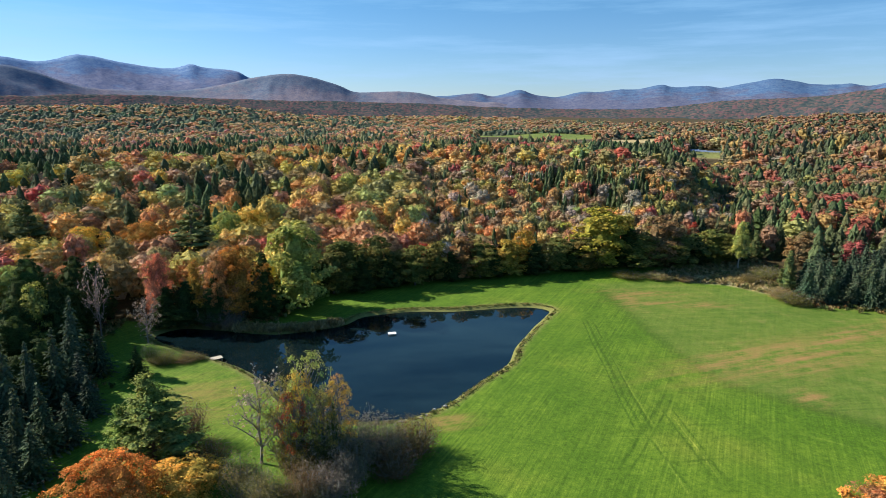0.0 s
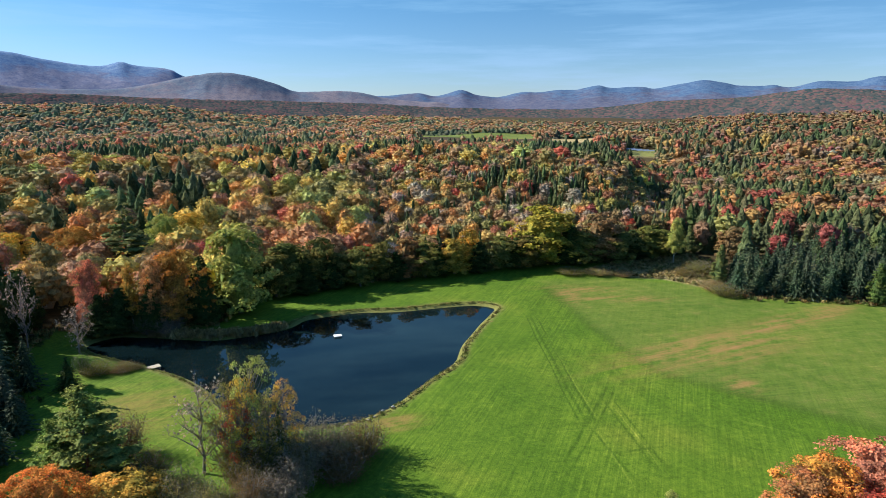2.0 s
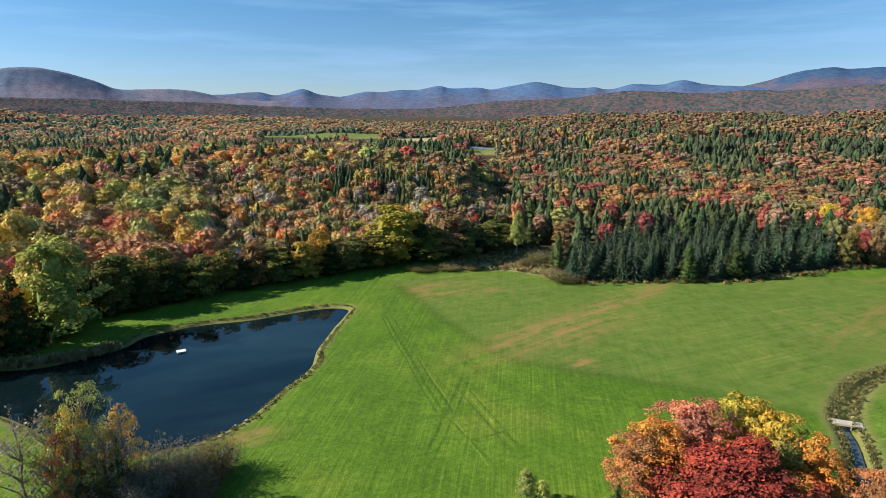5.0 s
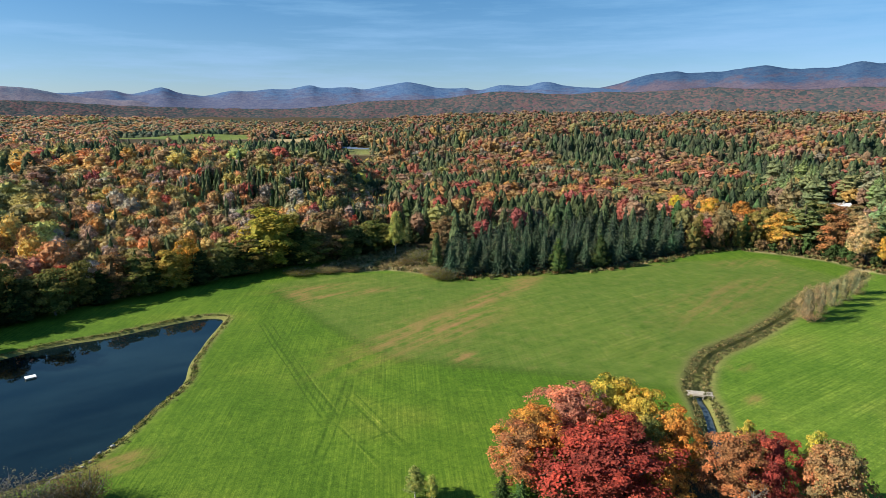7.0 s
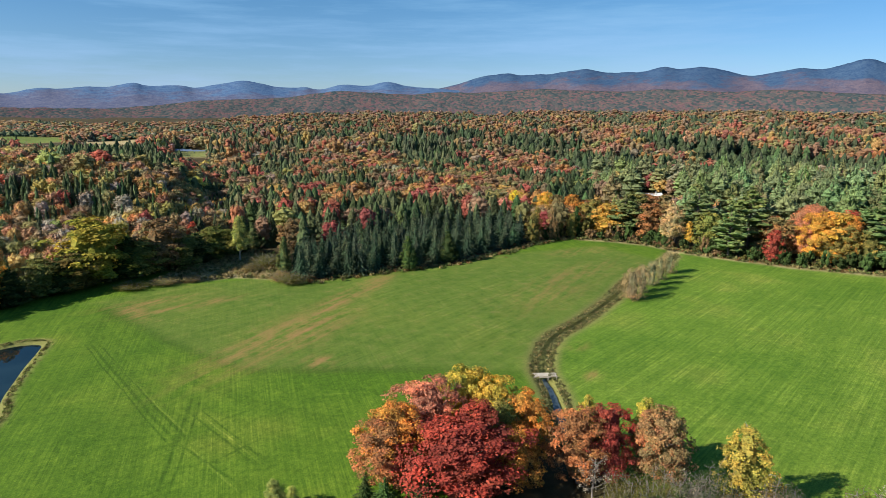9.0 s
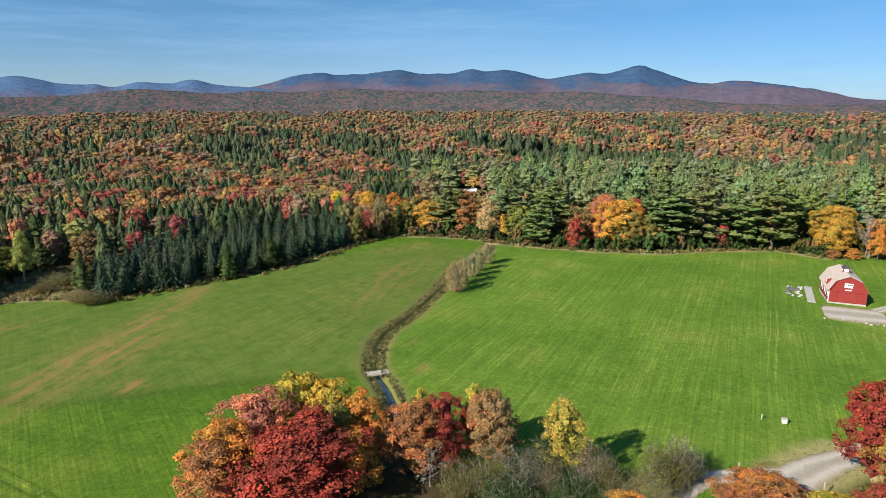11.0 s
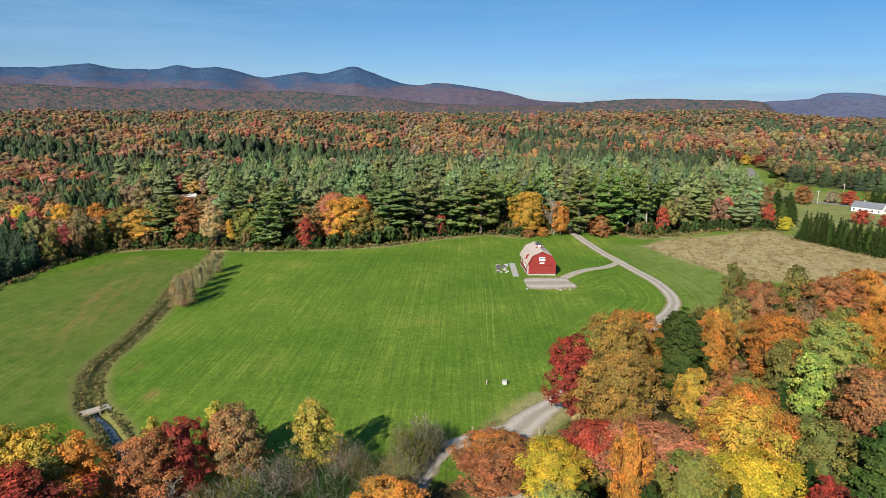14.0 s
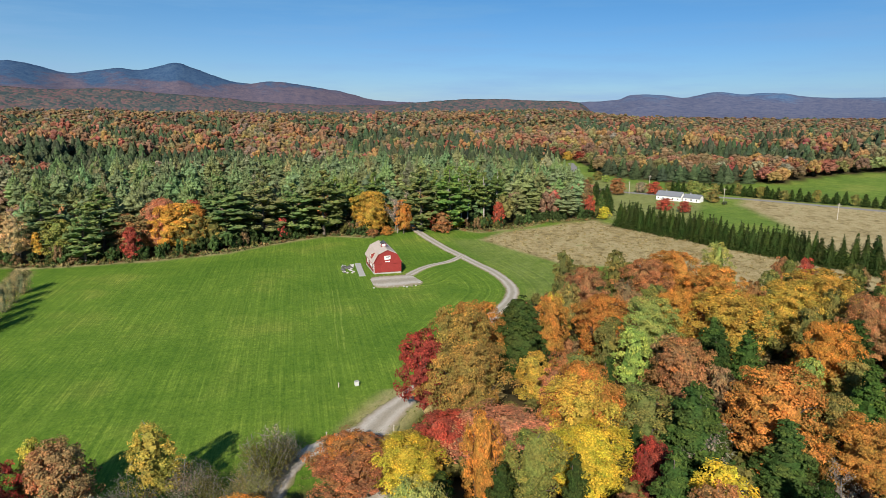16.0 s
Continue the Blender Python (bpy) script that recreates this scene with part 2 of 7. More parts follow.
    col = mix(nt, zone("wild"), col, mix(nt, 0.8, wild, blade, "MULTIPLY"))
    bank = ramp(nt, fine, ((0.3, (0.09, 0.11, 0.025)), (0.55, (0.19, 0.185, 0.055)), (0.75, (0.30, 0.27, 0.12))))
    col = mix(nt, zone("bank"), col, bank)
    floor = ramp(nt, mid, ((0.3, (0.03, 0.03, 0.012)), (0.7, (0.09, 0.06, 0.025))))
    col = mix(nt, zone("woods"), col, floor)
    nt.links.new(col, b.inputs["Base Color"])
    bump(nt, b, math_node(nt, "ADD", fine, mid), 0.5, 0.25)
    return m


def ramp_fac(nt, source, lo, hi):
    n = nt.nodes.new("ShaderNodeMapRange")
    n.inputs["From Min"].default_value, n.inputs["From Max"].default_value = lo, hi
    nt.links.new(source, n.inputs["Value"])
    return n.outputs["Result"]


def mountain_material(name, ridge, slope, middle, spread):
    """Far wooded slopes: dark conifers on the heights and in drifts below, bare and rusty hardwoods lower down. Both
    colours carry painted haze.
    """
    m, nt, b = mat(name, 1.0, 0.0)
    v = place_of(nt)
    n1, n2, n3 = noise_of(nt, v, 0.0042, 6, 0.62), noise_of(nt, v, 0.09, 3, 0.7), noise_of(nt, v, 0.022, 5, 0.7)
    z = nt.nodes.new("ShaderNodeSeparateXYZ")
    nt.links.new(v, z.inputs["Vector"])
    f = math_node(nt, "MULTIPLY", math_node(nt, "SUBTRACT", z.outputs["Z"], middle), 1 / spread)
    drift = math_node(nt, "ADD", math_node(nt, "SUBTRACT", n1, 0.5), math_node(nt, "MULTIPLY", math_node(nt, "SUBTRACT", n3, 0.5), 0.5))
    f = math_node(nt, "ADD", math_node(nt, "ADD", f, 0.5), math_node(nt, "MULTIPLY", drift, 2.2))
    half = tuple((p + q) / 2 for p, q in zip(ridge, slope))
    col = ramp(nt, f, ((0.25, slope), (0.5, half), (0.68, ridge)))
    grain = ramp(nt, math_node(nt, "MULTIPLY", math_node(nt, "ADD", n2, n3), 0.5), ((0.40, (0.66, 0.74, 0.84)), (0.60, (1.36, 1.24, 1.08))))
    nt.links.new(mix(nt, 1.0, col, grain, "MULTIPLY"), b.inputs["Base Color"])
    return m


def ridge_material(name, colours, size):
    """Far canopy: each crown a cell with a colour of its own, in drifts."""
    m, nt, b = mat(name, 1.0, 0.0)
    v = place_of(nt)
    vo = node(nt, "TexVoronoi", Scale=1.0 / size)
    nt.links.new(v, vo.inputs["Vector"])
    sep = nt.nodes.new("ShaderNodeSeparateColor")
    nt.links.new(vo.outputs["Color"], sep.inputs["Color"])
    drift = math_node(nt, "MULTIPLY", math_node(nt, "SUBTRACT", noise_of(nt, v, 0.009, 7, 0.8), 0.5), 1.6)
    f = math_node(nt, "ADD", sep.outputs["Red"], drift)
    n = len(colours) - 1
    col = ramp(nt, f, [(0.08 + 0.84 * i / n, c) for i, c in enumerate(colours)])
    nt.links.new(col, b.inputs["Base Color"])
    bump(nt, b, vo.outputs["Distance"], 0.3, -6.0)
    return m


def water_material(name, deep, rough):
    m, nt, b = mat(name, rough, 0.5)
    b.inputs["IOR"].default_value = 1.33
    v = place_of(nt)
    n = noise_of(nt, v, 0.06, 4)
    nt.links.new(ramp(nt, n, ((0.35, deep), (0.7, tuple(c * 1.5 for c in deep)))), b.inputs["Base Color"])
    bump(nt, b, noise_of(nt, place_of(nt, (1, 2.2, 1), 25), 1.3, 3), 0.02, 0.03)
    return m


def gravel_material():
    """Gravel: pale wheel tracks, a duller crown between them, dirt and thin grass towards the edges."""
    m, nt, b = mat("gravel", 0.95, 0.2)
    v = place_of(nt)
    at = nt.nodes.new("ShaderNodeAttribute")
    at.attribute_name = "across"
    coarse, fine = noise_of(nt, v, 0.35, 5, 0.65), noise_of(nt, v, 3.5, 4, 0.7)
    f = math_node(nt, "ADD", at.outputs["Fac"], math_node(nt, "MULTIPLY", math_node(nt, "SUBTRACT", coarse, 0.5), 0.55))
    col = ramp(nt, f, ((0.0, (0.31, 0.275, 0.215)), (0.22, (0.35, 0.315, 0.26)), (0.42, (0.46, 0.42, 0.365)), (0.62, (0.42, 0.375, 0.32)), (0.80, (0.30, 0.255, 0.17)), (0.97, (0.19, 0.19, 0.075))))
    col = mix(nt, 1.0, col, ramp(nt, fine, ((0.35, (0.82, 0.82, 0.83)), (0.65, (1.15, 1.14, 1.12)))), "MULTIPLY")
    nt.links.new(col, b.inputs["Base Color"])
    bump(nt, b, fine, 0.4, 0.05)
    return m


M_GROUND = ground_material()
M_WATER = water_material("pond_water", (0.003, 0.0085, 0.0105), 0.0)
M_BROOK = water_material("brook_water", (0.05, 0.07, 0.08), 0.12)
# distance haze is painted into these blues; the west is paler against the sun
M_BLUE = mountain_material("hazed_forested_mountain", (0.040, 0.078, 0.150), (0.098, 0.086, 0.120), 245.0, 190.0)
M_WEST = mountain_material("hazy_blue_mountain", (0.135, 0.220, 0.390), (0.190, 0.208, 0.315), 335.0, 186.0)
M_DIST = mountain_material("hazed_pale_mountain", (0.070, 0.128, 0.240), (0.098, 0.112, 0.180), 175.0, 160.0)
M_GRAVEL = gravel_material()
M_CONCRETE = plain("concrete", (0.36, 0.35, 0.33), 0.9, 0.15, 0.8, relief=0.1)
M_REDWOOD = plain("red_barn_boards", (0.23, 0.028, 0.024), 0.75, 0.2, 0.9, relief=0.15)
M_CAP = plain("dark_roof", (0.05, 0.052, 0.06), 0.7, 0.2, 1.0)
M_RUBBLE = plain("dark_rubble", (0.10, 0.095, 0.09), 0.9, 0.4, 1.5, relief=0.4)
M_ROOF = plain("tan_shingles", (0.47, 0.39, 0.34), 0.9, 0.18, 1.2, relief=0.3)
M_WHITE = plain("white_paint", (0.78, 0.78, 0.76), 0.6, 0.06, 0.8)
M_GREYROOF = plain("grey_roof", (0.17, 0.18, 0.20), 0.7, 0.15, 1.0)
M_TEAL = plain("green_metal_roof", (0.05, 0.18, 0.14), 0.45, 0.15, 1.0)
M_BOARD = plain("weathered_boards", (0.42, 0.37, 0.30), 0.9, 0.25, 1.2)
M_DARK = plain("dark_glass", (0.02, 0.025, 0.03), 0.15, 0.1, 1.0)
M_ROCK = plain("pale_rock", (0.40, 0.385, 0.36), 0.9, 0.25, 1.2, relief=0.5)
M_PANEL = plain("solar_glass", (0.14, 0.19, 0.28), 0.55, 0.1, 0.5)

# ---------------------------------------------------------------- helpers for meshes
rng = np.random.default_rng(7)


def raw_mesh(name, verts, faces, smooth=False):
    """A mesh from an array of places and one of faces with a fixed number of corners."""
    verts, faces = np.asarray(verts, np.float32), np.asarray(faces, np.int32)
    me = bpy.data.meshes.new(name)
    n = faces.shape[1]
    me.vertices.add(len(verts))
    me.vertices.foreach_set("co", verts.ravel())
    me.loops.add(faces.size)
    me.loops.foreach_set("vertex_index", faces.ravel())
    me.polygons.add(len(faces))
    me.polygons.foreach_set("loop_start", np.arange(0, faces.size, n, dtype=np.int32))
    me.polygons.foreach_set("use_smooth", np.full(len(faces), smooth))
    me.update(calc_edges=True)
    return me


def child(name, me, material, parent, label=""):
    ob = new(name, me)
    if material and not me.materials:
        me.materials.append(material)
    ob.parent = parent
    return tagged(ob, label)


def part(name, bm, material, parent, label=""):
    me = bpy.data.meshes.new(name)
    bm.to_mesh(me)
    bm.free()
    return child(name, me, material, parent, label)


def empty(name, m, label, category, group="", kind=""):
    ob = new(name)
    ob.matrix_world = m
    return tagged(ob, label, category, group, kind)


def box(x0, x1, y0, y1, z0, z1, bevel=0.0, bm=None):
    bm = bm or bmesh.new()
    r = bmesh.ops.create_cube(bm, size=1, matrix=Matrix.Translation(((x0 + x1) / 2, (y0 + y1) / 2, (z0 + z1) / 2))
                              @ Matrix.Diagonal((x1 - x0, y1 - y0, z1 - z0, 1)))
    if bevel:
        edges = {e for v in r["verts"] for e in v.link_edges}
        bmesh.ops.bevel(bm, geom=list(edges), offset=bevel, segments=1, affect="EDGES")
    return bm


def spline(points, steps=6, closed=False):
    """A smooth line through the points."""
    p = np.asarray(points, float)
    n, out = len(p), []
    for i in range(n if closed else n - 1):
        if closed:
            a, b, c, d = p[(i - 1) % n], p[i], p[(i + 1) % n], p[(i + 2) % n]
        else:
            a, b, c, d = p[max(i - 1, 0)], p[i], p[i + 1], p[min(i + 2, n - 1)]
        for s in np.arange(steps) / steps:
            out.append(0.5 * (2 * b + (c - a) * s + (2 * a - 5 * b + 4 * c - d) * s**2 + (3 * b - a - 3 * c + d) * s**3))
    if not closed:
        out.append(p[-1])
    return np.array(out)


def inside(x, y, poly):
    hit = np.zeros(np.shape(x), bool)
    for (x0, y0), (x1, y1) in zip(poly, np.roll(poly, -1, 0)):
        if y0 != y1:
            hit ^= ((y0 > y) != (y1 > y)) & (x < (x1 - x0) * (y - y0) / (y1 - y0) + x0)
    return hit


def far_from(x, y, line, closed=False):
    """The distance from each place to a line."""
    best = np.full(np.shape(x), 1e9)
    q = np.vstack([line, line[:1]]) if closed else line
    for a, b in zip(q[:-1], q[1:]):
        d = b - a
        s = np.clip(((x - a[0]) * d[0] + (y - a[1]) * d[1]) / max(d @ d, 1e-9), 0, 1)
        best = np.minimum(best, np.hypot(x - a[0] - s * d[0], y - a[1] - s * d[1]))
    return best


def step(a, b, v):
    s = np.clip((v - a) / (b - a), 0, 1)
    return s * s * (3 - 2 * s)


# ---------------------------------------------------------------- the plan
POND = spline([(34, 187), (28, 191), (17, 190), (3, 187), (-8, 187), (-16, 185), (-25, 181), (-30, 173), (-42, 168), (-50, 167),
               (-65, 170), (-76, 171), (-80, 162), (-58, 147), (-47, 139), (-27, 117), (-11, 114.5), (-2, 119), (3, 125), (9, 134),
               (16.5, 144), (20, 156), (26, 169), (32, 181)], 4, True)
OPEN = np.array([(-60, 50), (-72, 92), (-73, 110), (-77, 128), (-92, 150), (-96, 176), (-74, 175), (-51, 177), (-44, 200), (-38, 213),
                 (-9, 219), (25, 231), (56, 237), (78, 235), (92, 235), (112, 262), (128, 262), (127, 232), (114, 200), (113, 190),
                 (148, 180), (175, 171), (209, 171), (230, 173), (251, 170), (262, 151), (266, 135), (262, 114), (266, 75), (276, 48),
                 (283, 42), (300, 20), (309, 5), (302, -13), (318, -30), (380, -38), (380, -44), (332, -48), (306, -71), (312, -88), (328, -112),
                 (333, -144)], float)
OPEN2 = np.array([(333, -144), (307, -149), (219, -188), (150, -226), (168, -160), (178, -120), (196, -84), (187, -60), (174, -45), (140, -30),
                  (119, -19), (116, -12), (96, -2), (90, 14), (84, 40), (90, 62), (72, 70), (56, 50), (45, 36), (0, 40)], float)
OPEN = np.vstack([OPEN, OPEN2])
FARM = np.array([(333, -146), (350, -165), (420, -176), (505, -186), (600, -196), (700, -222), (690, -272), (640, -270), (558, -246), (530, -258), (484, -276), (476, -290), (448, -350), (475, -430), (480, -560), (420, -620), (300, -520),
                 (190, -270), (165, -222), (219, -188), (307, -149), (333, -144)], float)
CREEK = spline([(262, 122), (248, 117), (225, 112), (199, 109), (180, 103), (153, 97), (133, 94), (118, 86), (112, 81), (107, 75),
                (97, 65), (88, 55)], 5)
PLANT = np.array([(115, 190), (148, 183), (175, 174), (209, 174), (230, 177), (246, 200), (222, 222), (170, 230), (136, 222), (119, 206)], float)
ROAD = spline([(420, -44), (380, -41), (329, -38.5), (283, -45), (252, -52), (227, -58), (206, -59.5), (190, -55), (172, -44), (150, -30),
               (126, -15.5), (117, -9), (107, -4), (96, -3), (84, -4)], 6)
SPUR = spline([(256.0, -52.4), (249.9, -48.7), (244.3, -43.3), (240.3, -37.2), (233.9, -31.1), (225.5, -25.3)], 6)
TURN = spline([(113, -7), (108, 2), (103, 8), (96, 11), (88, 12)], 6)

POLAR = lambda az, r: (-math.sin(radians(az)) * r, math.cos(radians(az)) * r)
# far meadows among the woods: azimuth from, to, distance from, to
CLEARINGS = [(-3.0, -13.6, 1330, 1500, 0.2), (-14.6, -18.8, 1130, 1290, 1.0), (-21.0, -24.0, 860, 930, 0.4),
             (-61.2, -65.0, 400, 470, 0.0), (-47, -50, 2300, 2500, 0.2)]


def height(x, y):
    """The land's height: level meadows, and hills that rise round the valley."""
    x, y = np.asarray(x, float), np.asarray(y, float)
    r, az = np.hypot(x, y), np.degrees(np.arctan2(-x, y))
    lumps = np.sin(x / 83 + 1.3) * np.cos(y / 97) + 0.6 * np.sin(x / 37 - y / 49) + 0.8 * np.cos((x + y) / 210)
    z = 2.6 * lumps * step(360, 900, r) + 5.0 * (np.sin(x / 331) * np.cos(y / 287 + 0.7)) * step(700, 1600, r)
    z += 24 * step(-25, -18, az) * step(62, 48, az) * step(215, 430, r) * (1 - 0.78 * step(440, 900, r))
    z += 43 * step(-14, -36, az) * (1 - 0.85 * step(-111, -125, az)) * step(520, 1500, r) * (1 - 0.5 * step(1650, 2100, r))
    z += 74 * step(9, 21, az) * step(1750, 2900, r)
    z += 24 * (1 - step(9, 21, az)) * (1 - step(-14, -36, az)) * step(1700, 3200, r)
    z += 10 * step(-92, -99, az) * (1 - step(-108, -118, az)) * step(1200, 1800, r)
    z += 14 * step(-112, -122, az) * step(430, 900, r)
    z += np.where(r < 360, 0.10 * np.sin(x / 6.1 + np.sin(y / 9)) * np.sin(y / 7.3) + 0.22 * np.sin(x / 31) * np.sin(y / 27), 0) * step(358, 330, r)
    return z


def polygon_mask(x, y, poly, soft):
    d = far_from(x, y, poly, True)
    return step(-soft, soft, np.where(inside(x, y, poly), d, -d))


# ---------------------------------------------------------------- ground
def build_ground():
    az = np.concatenate([np.arange(-138, 46, 0.36), np.arange(46, 222, 4.0)])
    radii = np.concatenate([np.linspace(0.01, 66, 12), np.arange(68, 345, 1.5), 345 * 1.031 ** np.arange(1, 88)])
    a, r = np.meshgrid(np.radians(az), radii, indexing="ij")
    x, y = -np.sin(a) * r, np.cos(a) * r
    x[:, 0], y[:, 0] = 1.5, -1.5      # the sheet closes in one point
    z = height(x, y)
    dp = far_from(x, y, POND, True)
    dp = np.where(inside(x, y, POND), dp, -dp)
    z -= 1.8 * step(-1.8, 4.0, dp)
    dc = far_from(x, y, CREEK)
    z -= 1.5 * step(3.2, 0.6, dc)
    n, k = a.shape
    i = np.arange(n)[:, None] * k + np.arange(k - 1)[None, :]
    j = (np.arange(n)[:, None] + 1) % n * k + np.arange(k - 1)[None, :]
    faces = np.stack([i, i + 1, j + 1, j], -1).reshape(-1, 4)
    me = raw_mesh("ground", np.stack([x, y, z], -1).reshape(-1, 3), faces, True)
    xs, ys = x.ravel(), y.ravel()
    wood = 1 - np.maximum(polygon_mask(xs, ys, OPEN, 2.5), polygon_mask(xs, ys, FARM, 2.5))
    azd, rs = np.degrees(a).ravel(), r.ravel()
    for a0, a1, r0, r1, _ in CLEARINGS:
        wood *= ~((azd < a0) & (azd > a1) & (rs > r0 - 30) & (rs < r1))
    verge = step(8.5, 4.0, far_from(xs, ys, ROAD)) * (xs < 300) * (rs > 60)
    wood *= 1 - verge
    thin = np.zeros(len(xs))
    for px, py, sx, sy, turn in ((80, 146, 26, 8, 20), (112, 162, 26, 4.5, 26), (133, 171, 14, 3.5, 30), (66, 203, 14, 3.5, -8), (60, 196, 4, 9, 0), (74, 191, 16, 3, -6), (90, 148, 20, 9, 25), (79, 124, 4, 4, 0),
                                 (190, 128, 34, 8, 4), (170, 120, 26, 8, 10), (232, 150, 16, 6, -20), (252, -96, 10, 4, 0), (-52, 122, 12, 16, 0), (1, 114, 5, 3, 0), (133, 86, 3, 2, 0), (120, 73, 3, 1.5, 0), (186, -64, 8, 5, 0)):
        c, s = math.cos(radians(turn)), math.sin(radians(turn))
        u, v = (xs - px) * c + (ys - py) * s, -(xs - px) * s + (ys - py) * c
        thin = np.maximum(thin, np.exp(-(u / sx) ** 2 - (v / sy) ** 2) * (0.6 if px > 160 or px < 0 else 1.25))
    dry = np.array([(286, -67), (303, -83), (331, -143), (306, -150), (222, -189), (160, -220), (170, -150), (225, -110), (231, -89)], float)
    wet = np.array([(72, 224), (92, 236), (112, 262), (128, 262), (127, 232), (116, 204), (112, 199), (100, 214), (80, 219)], float)
    dry2 = np.array([(250, -215), (300, -240), (372, -262), (398, -286), (374, -304), (347, -327), (314, -350), (281, -379), (244, -414), (190, -268), (176, -230)], float)
    wild = np.maximum.reduce([polygon_mask(xs, ys, dry, 3), polygon_mask(xs, ys, wet, 2), polygon_mask(xs, ys, dry2, 6),
                              step(-6, 0, np.where(inside(xs, ys, OPEN), -far_from(xs, ys, OPEN, True), 1.0)) * (xs > 250) * (ys > -110)])
    lawn = np.array([(340, -150), (510, -186), (560, -232), (470, -250), (412, -258), (390, -250), (330, -206), (300, -190), (310, -160)], float)
    wild = np.maximum(wild, 0.42 * polygon_mask(xs, ys, lawn, 6))
    wild = np.maximum(wild, 0.08 * polygon_mask(xs, ys, FARM, 4))
    stubble = np.array([(292, -52), (252, -57), (227, -62), (206, -64), (188, -60), (172, -50), (164, -58), (178, -92), (231, -97), (286, -67)], float)
    wild = np.maximum(wild, 0.18 * polygon_mask(xs, ys, stubble, 5))
    wild = np.maximum(wild, 0.7 * verge * (xs < 128))
    for a0, a1, r0, r1, tan in CLEARINGS:
        wild = np.where((azd < a0) & (azd > a1) & (rs > r0 - 30) & (rs < r1), tan, wild)
    dpv = dp.ravel()
    bank = np.maximum(step(-2.6, -0.8, dpv), step(5.5, 2.6, dc.ravel()) * (xs < 255))
    side = np.where(inside(xs, ys, np.vstack([CREEK, [(60, 40), (120, -300), (700, -800), (700, 122)]])), 1.0, 0.0)
    lot = np.array([(52, 215), (55, 211), (56, 187), (57, 169), (60, 149), (64, 132), (74, 122), (93, 103), (111, 83), (120, 88), (153, 98), (199, 110), (240, 117),
                    (246, 150), (205, 168), (150, 177), (112, 188), (108, 205), (80, 216)], float)
    dull = polygon_mask(xs, ys, lot, 3.0) * 0.55
    seam = spline([(54, 205), (56, 187), (57, 169), (60, 149), (64, 132), (74, 122), (93, 103), (108, 86)], 6)
    worn = 0.6 * np.exp(-(far_from(xs, ys, seam) / 2.2) ** 2)
    for dx, bow in ((0, 0), (2.2, 0), (4.6, 2), (7.5, 4), (9.6, 4)):
        track = spline([(45 + dx, 192), (44 + dx, 178), (42 + dx + bow * 0.4, 155), (40.5 + dx + bow, 135), (41 + dx + bow * 1.6, 118), (43 + dx + bow * 2.4, 104), (46 + dx + bow * 2.8, 92)], 6)
        worn = np.maximum(worn, 0.42 * np.exp(-(far_from(xs, ys, track) / 0.7) ** 2))
    bend = np.minimum(far_from(xs, ys, SPUR), far_from(xs, ys, ROAD))
    arc = inside(xs, ys, OPEN) * step(26, 17, bend) * step(150, 165, xs) * step(248, 238, xs) * step(-14, -22, ys)
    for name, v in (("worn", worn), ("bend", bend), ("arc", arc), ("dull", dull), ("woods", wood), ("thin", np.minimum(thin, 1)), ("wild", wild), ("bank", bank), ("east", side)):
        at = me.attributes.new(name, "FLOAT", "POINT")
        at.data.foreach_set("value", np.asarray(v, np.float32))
    me.materials.append(M_GROUND)
    return tagged(new("ground", me), "mown green meadows and wooded valley floor with thin brown patches", "ground", kind="structure")


build_ground()


def sheet(name, outline, z, material, label, category):
    """A level sheet with that outline."""
    bm = bmesh.new()
    bm.faces.new([bm.verts.new((x, y, z)) for x, y in outline])
    bmesh.ops.triangulate(bm, faces=bm.faces)
    me = bpy.data.meshes.new(name)
    bm.to_mesh(me)
    bm.free()
    me.materials.append(material)
    return tagged(new(name, me), label, category, kind="structure")


centre = POND.mean(0)
sheet("water", centre + (POND - centre) * 1.03, -0.75, M_WATER, "still dark blue pond water reflecting sky and woods", "pond")


def strip(name, line, width, lift, material, label, category, rag=0.25, floor=None):
    """A strip of ground laid along a line, with ragged edges."""
    seg = np.r_[0, np.cumsum(np.hypot(*np.diff(line, axis=0).T))]
    at = np.arange(0, seg[-1], 0.9)
    width = np.interp(at, seg, np.broadcast_to(np.asarray(width, float), (len(line),)))
    line = np.stack([np.interp(at, seg, line[:, 0]), np.interp(at, seg, line[:, 1])], -1)
    d = np.gradient(line, axis=0)
    d /= np.hypot(d[:, 0], d[:, 1])[:, None]
    side = np.stack([-d[:, 1], d[:, 0]], -1)
    half = np.broadcast_to(np.asarray(width) / 2, (len(line),))
    cross = np.array([-1, -0.8, -0.45, 0, 0.45, 0.8, 1])
    rows = line[:, None] + side[:, None] * (half[:, None] * cross + 0.5 * rag * rng.normal(size=(len(line), 7)) * (abs(cross) > 0.9))[..., None]
    z = (height(rows[..., 0], rows[..., 1]) + 0.03 if floor is None else np.full(rows.shape[:2], floor)) + lift * np.where(abs(cross) > 0.9, -0.6, 1)
    v = np.concatenate([rows, z[..., None]], -1).reshape(-1, 3)
    i = np.arange(len(line) - 1)[:, None] * 7 + np.arange(6)
    me = raw_mesh(name, v, np.stack([i, i + 1, i + 8, i + 7], -1).reshape(-1, 4), True)
    layer = me.attributes.new("across", "FLOAT", "POINT")
    layer.data.foreach_set("value", np.tile(abs(cross), len(line)).astype(np.float32))
    me.materials.append(material)
    return tagged(new(name, me), label, category, kind="structure")


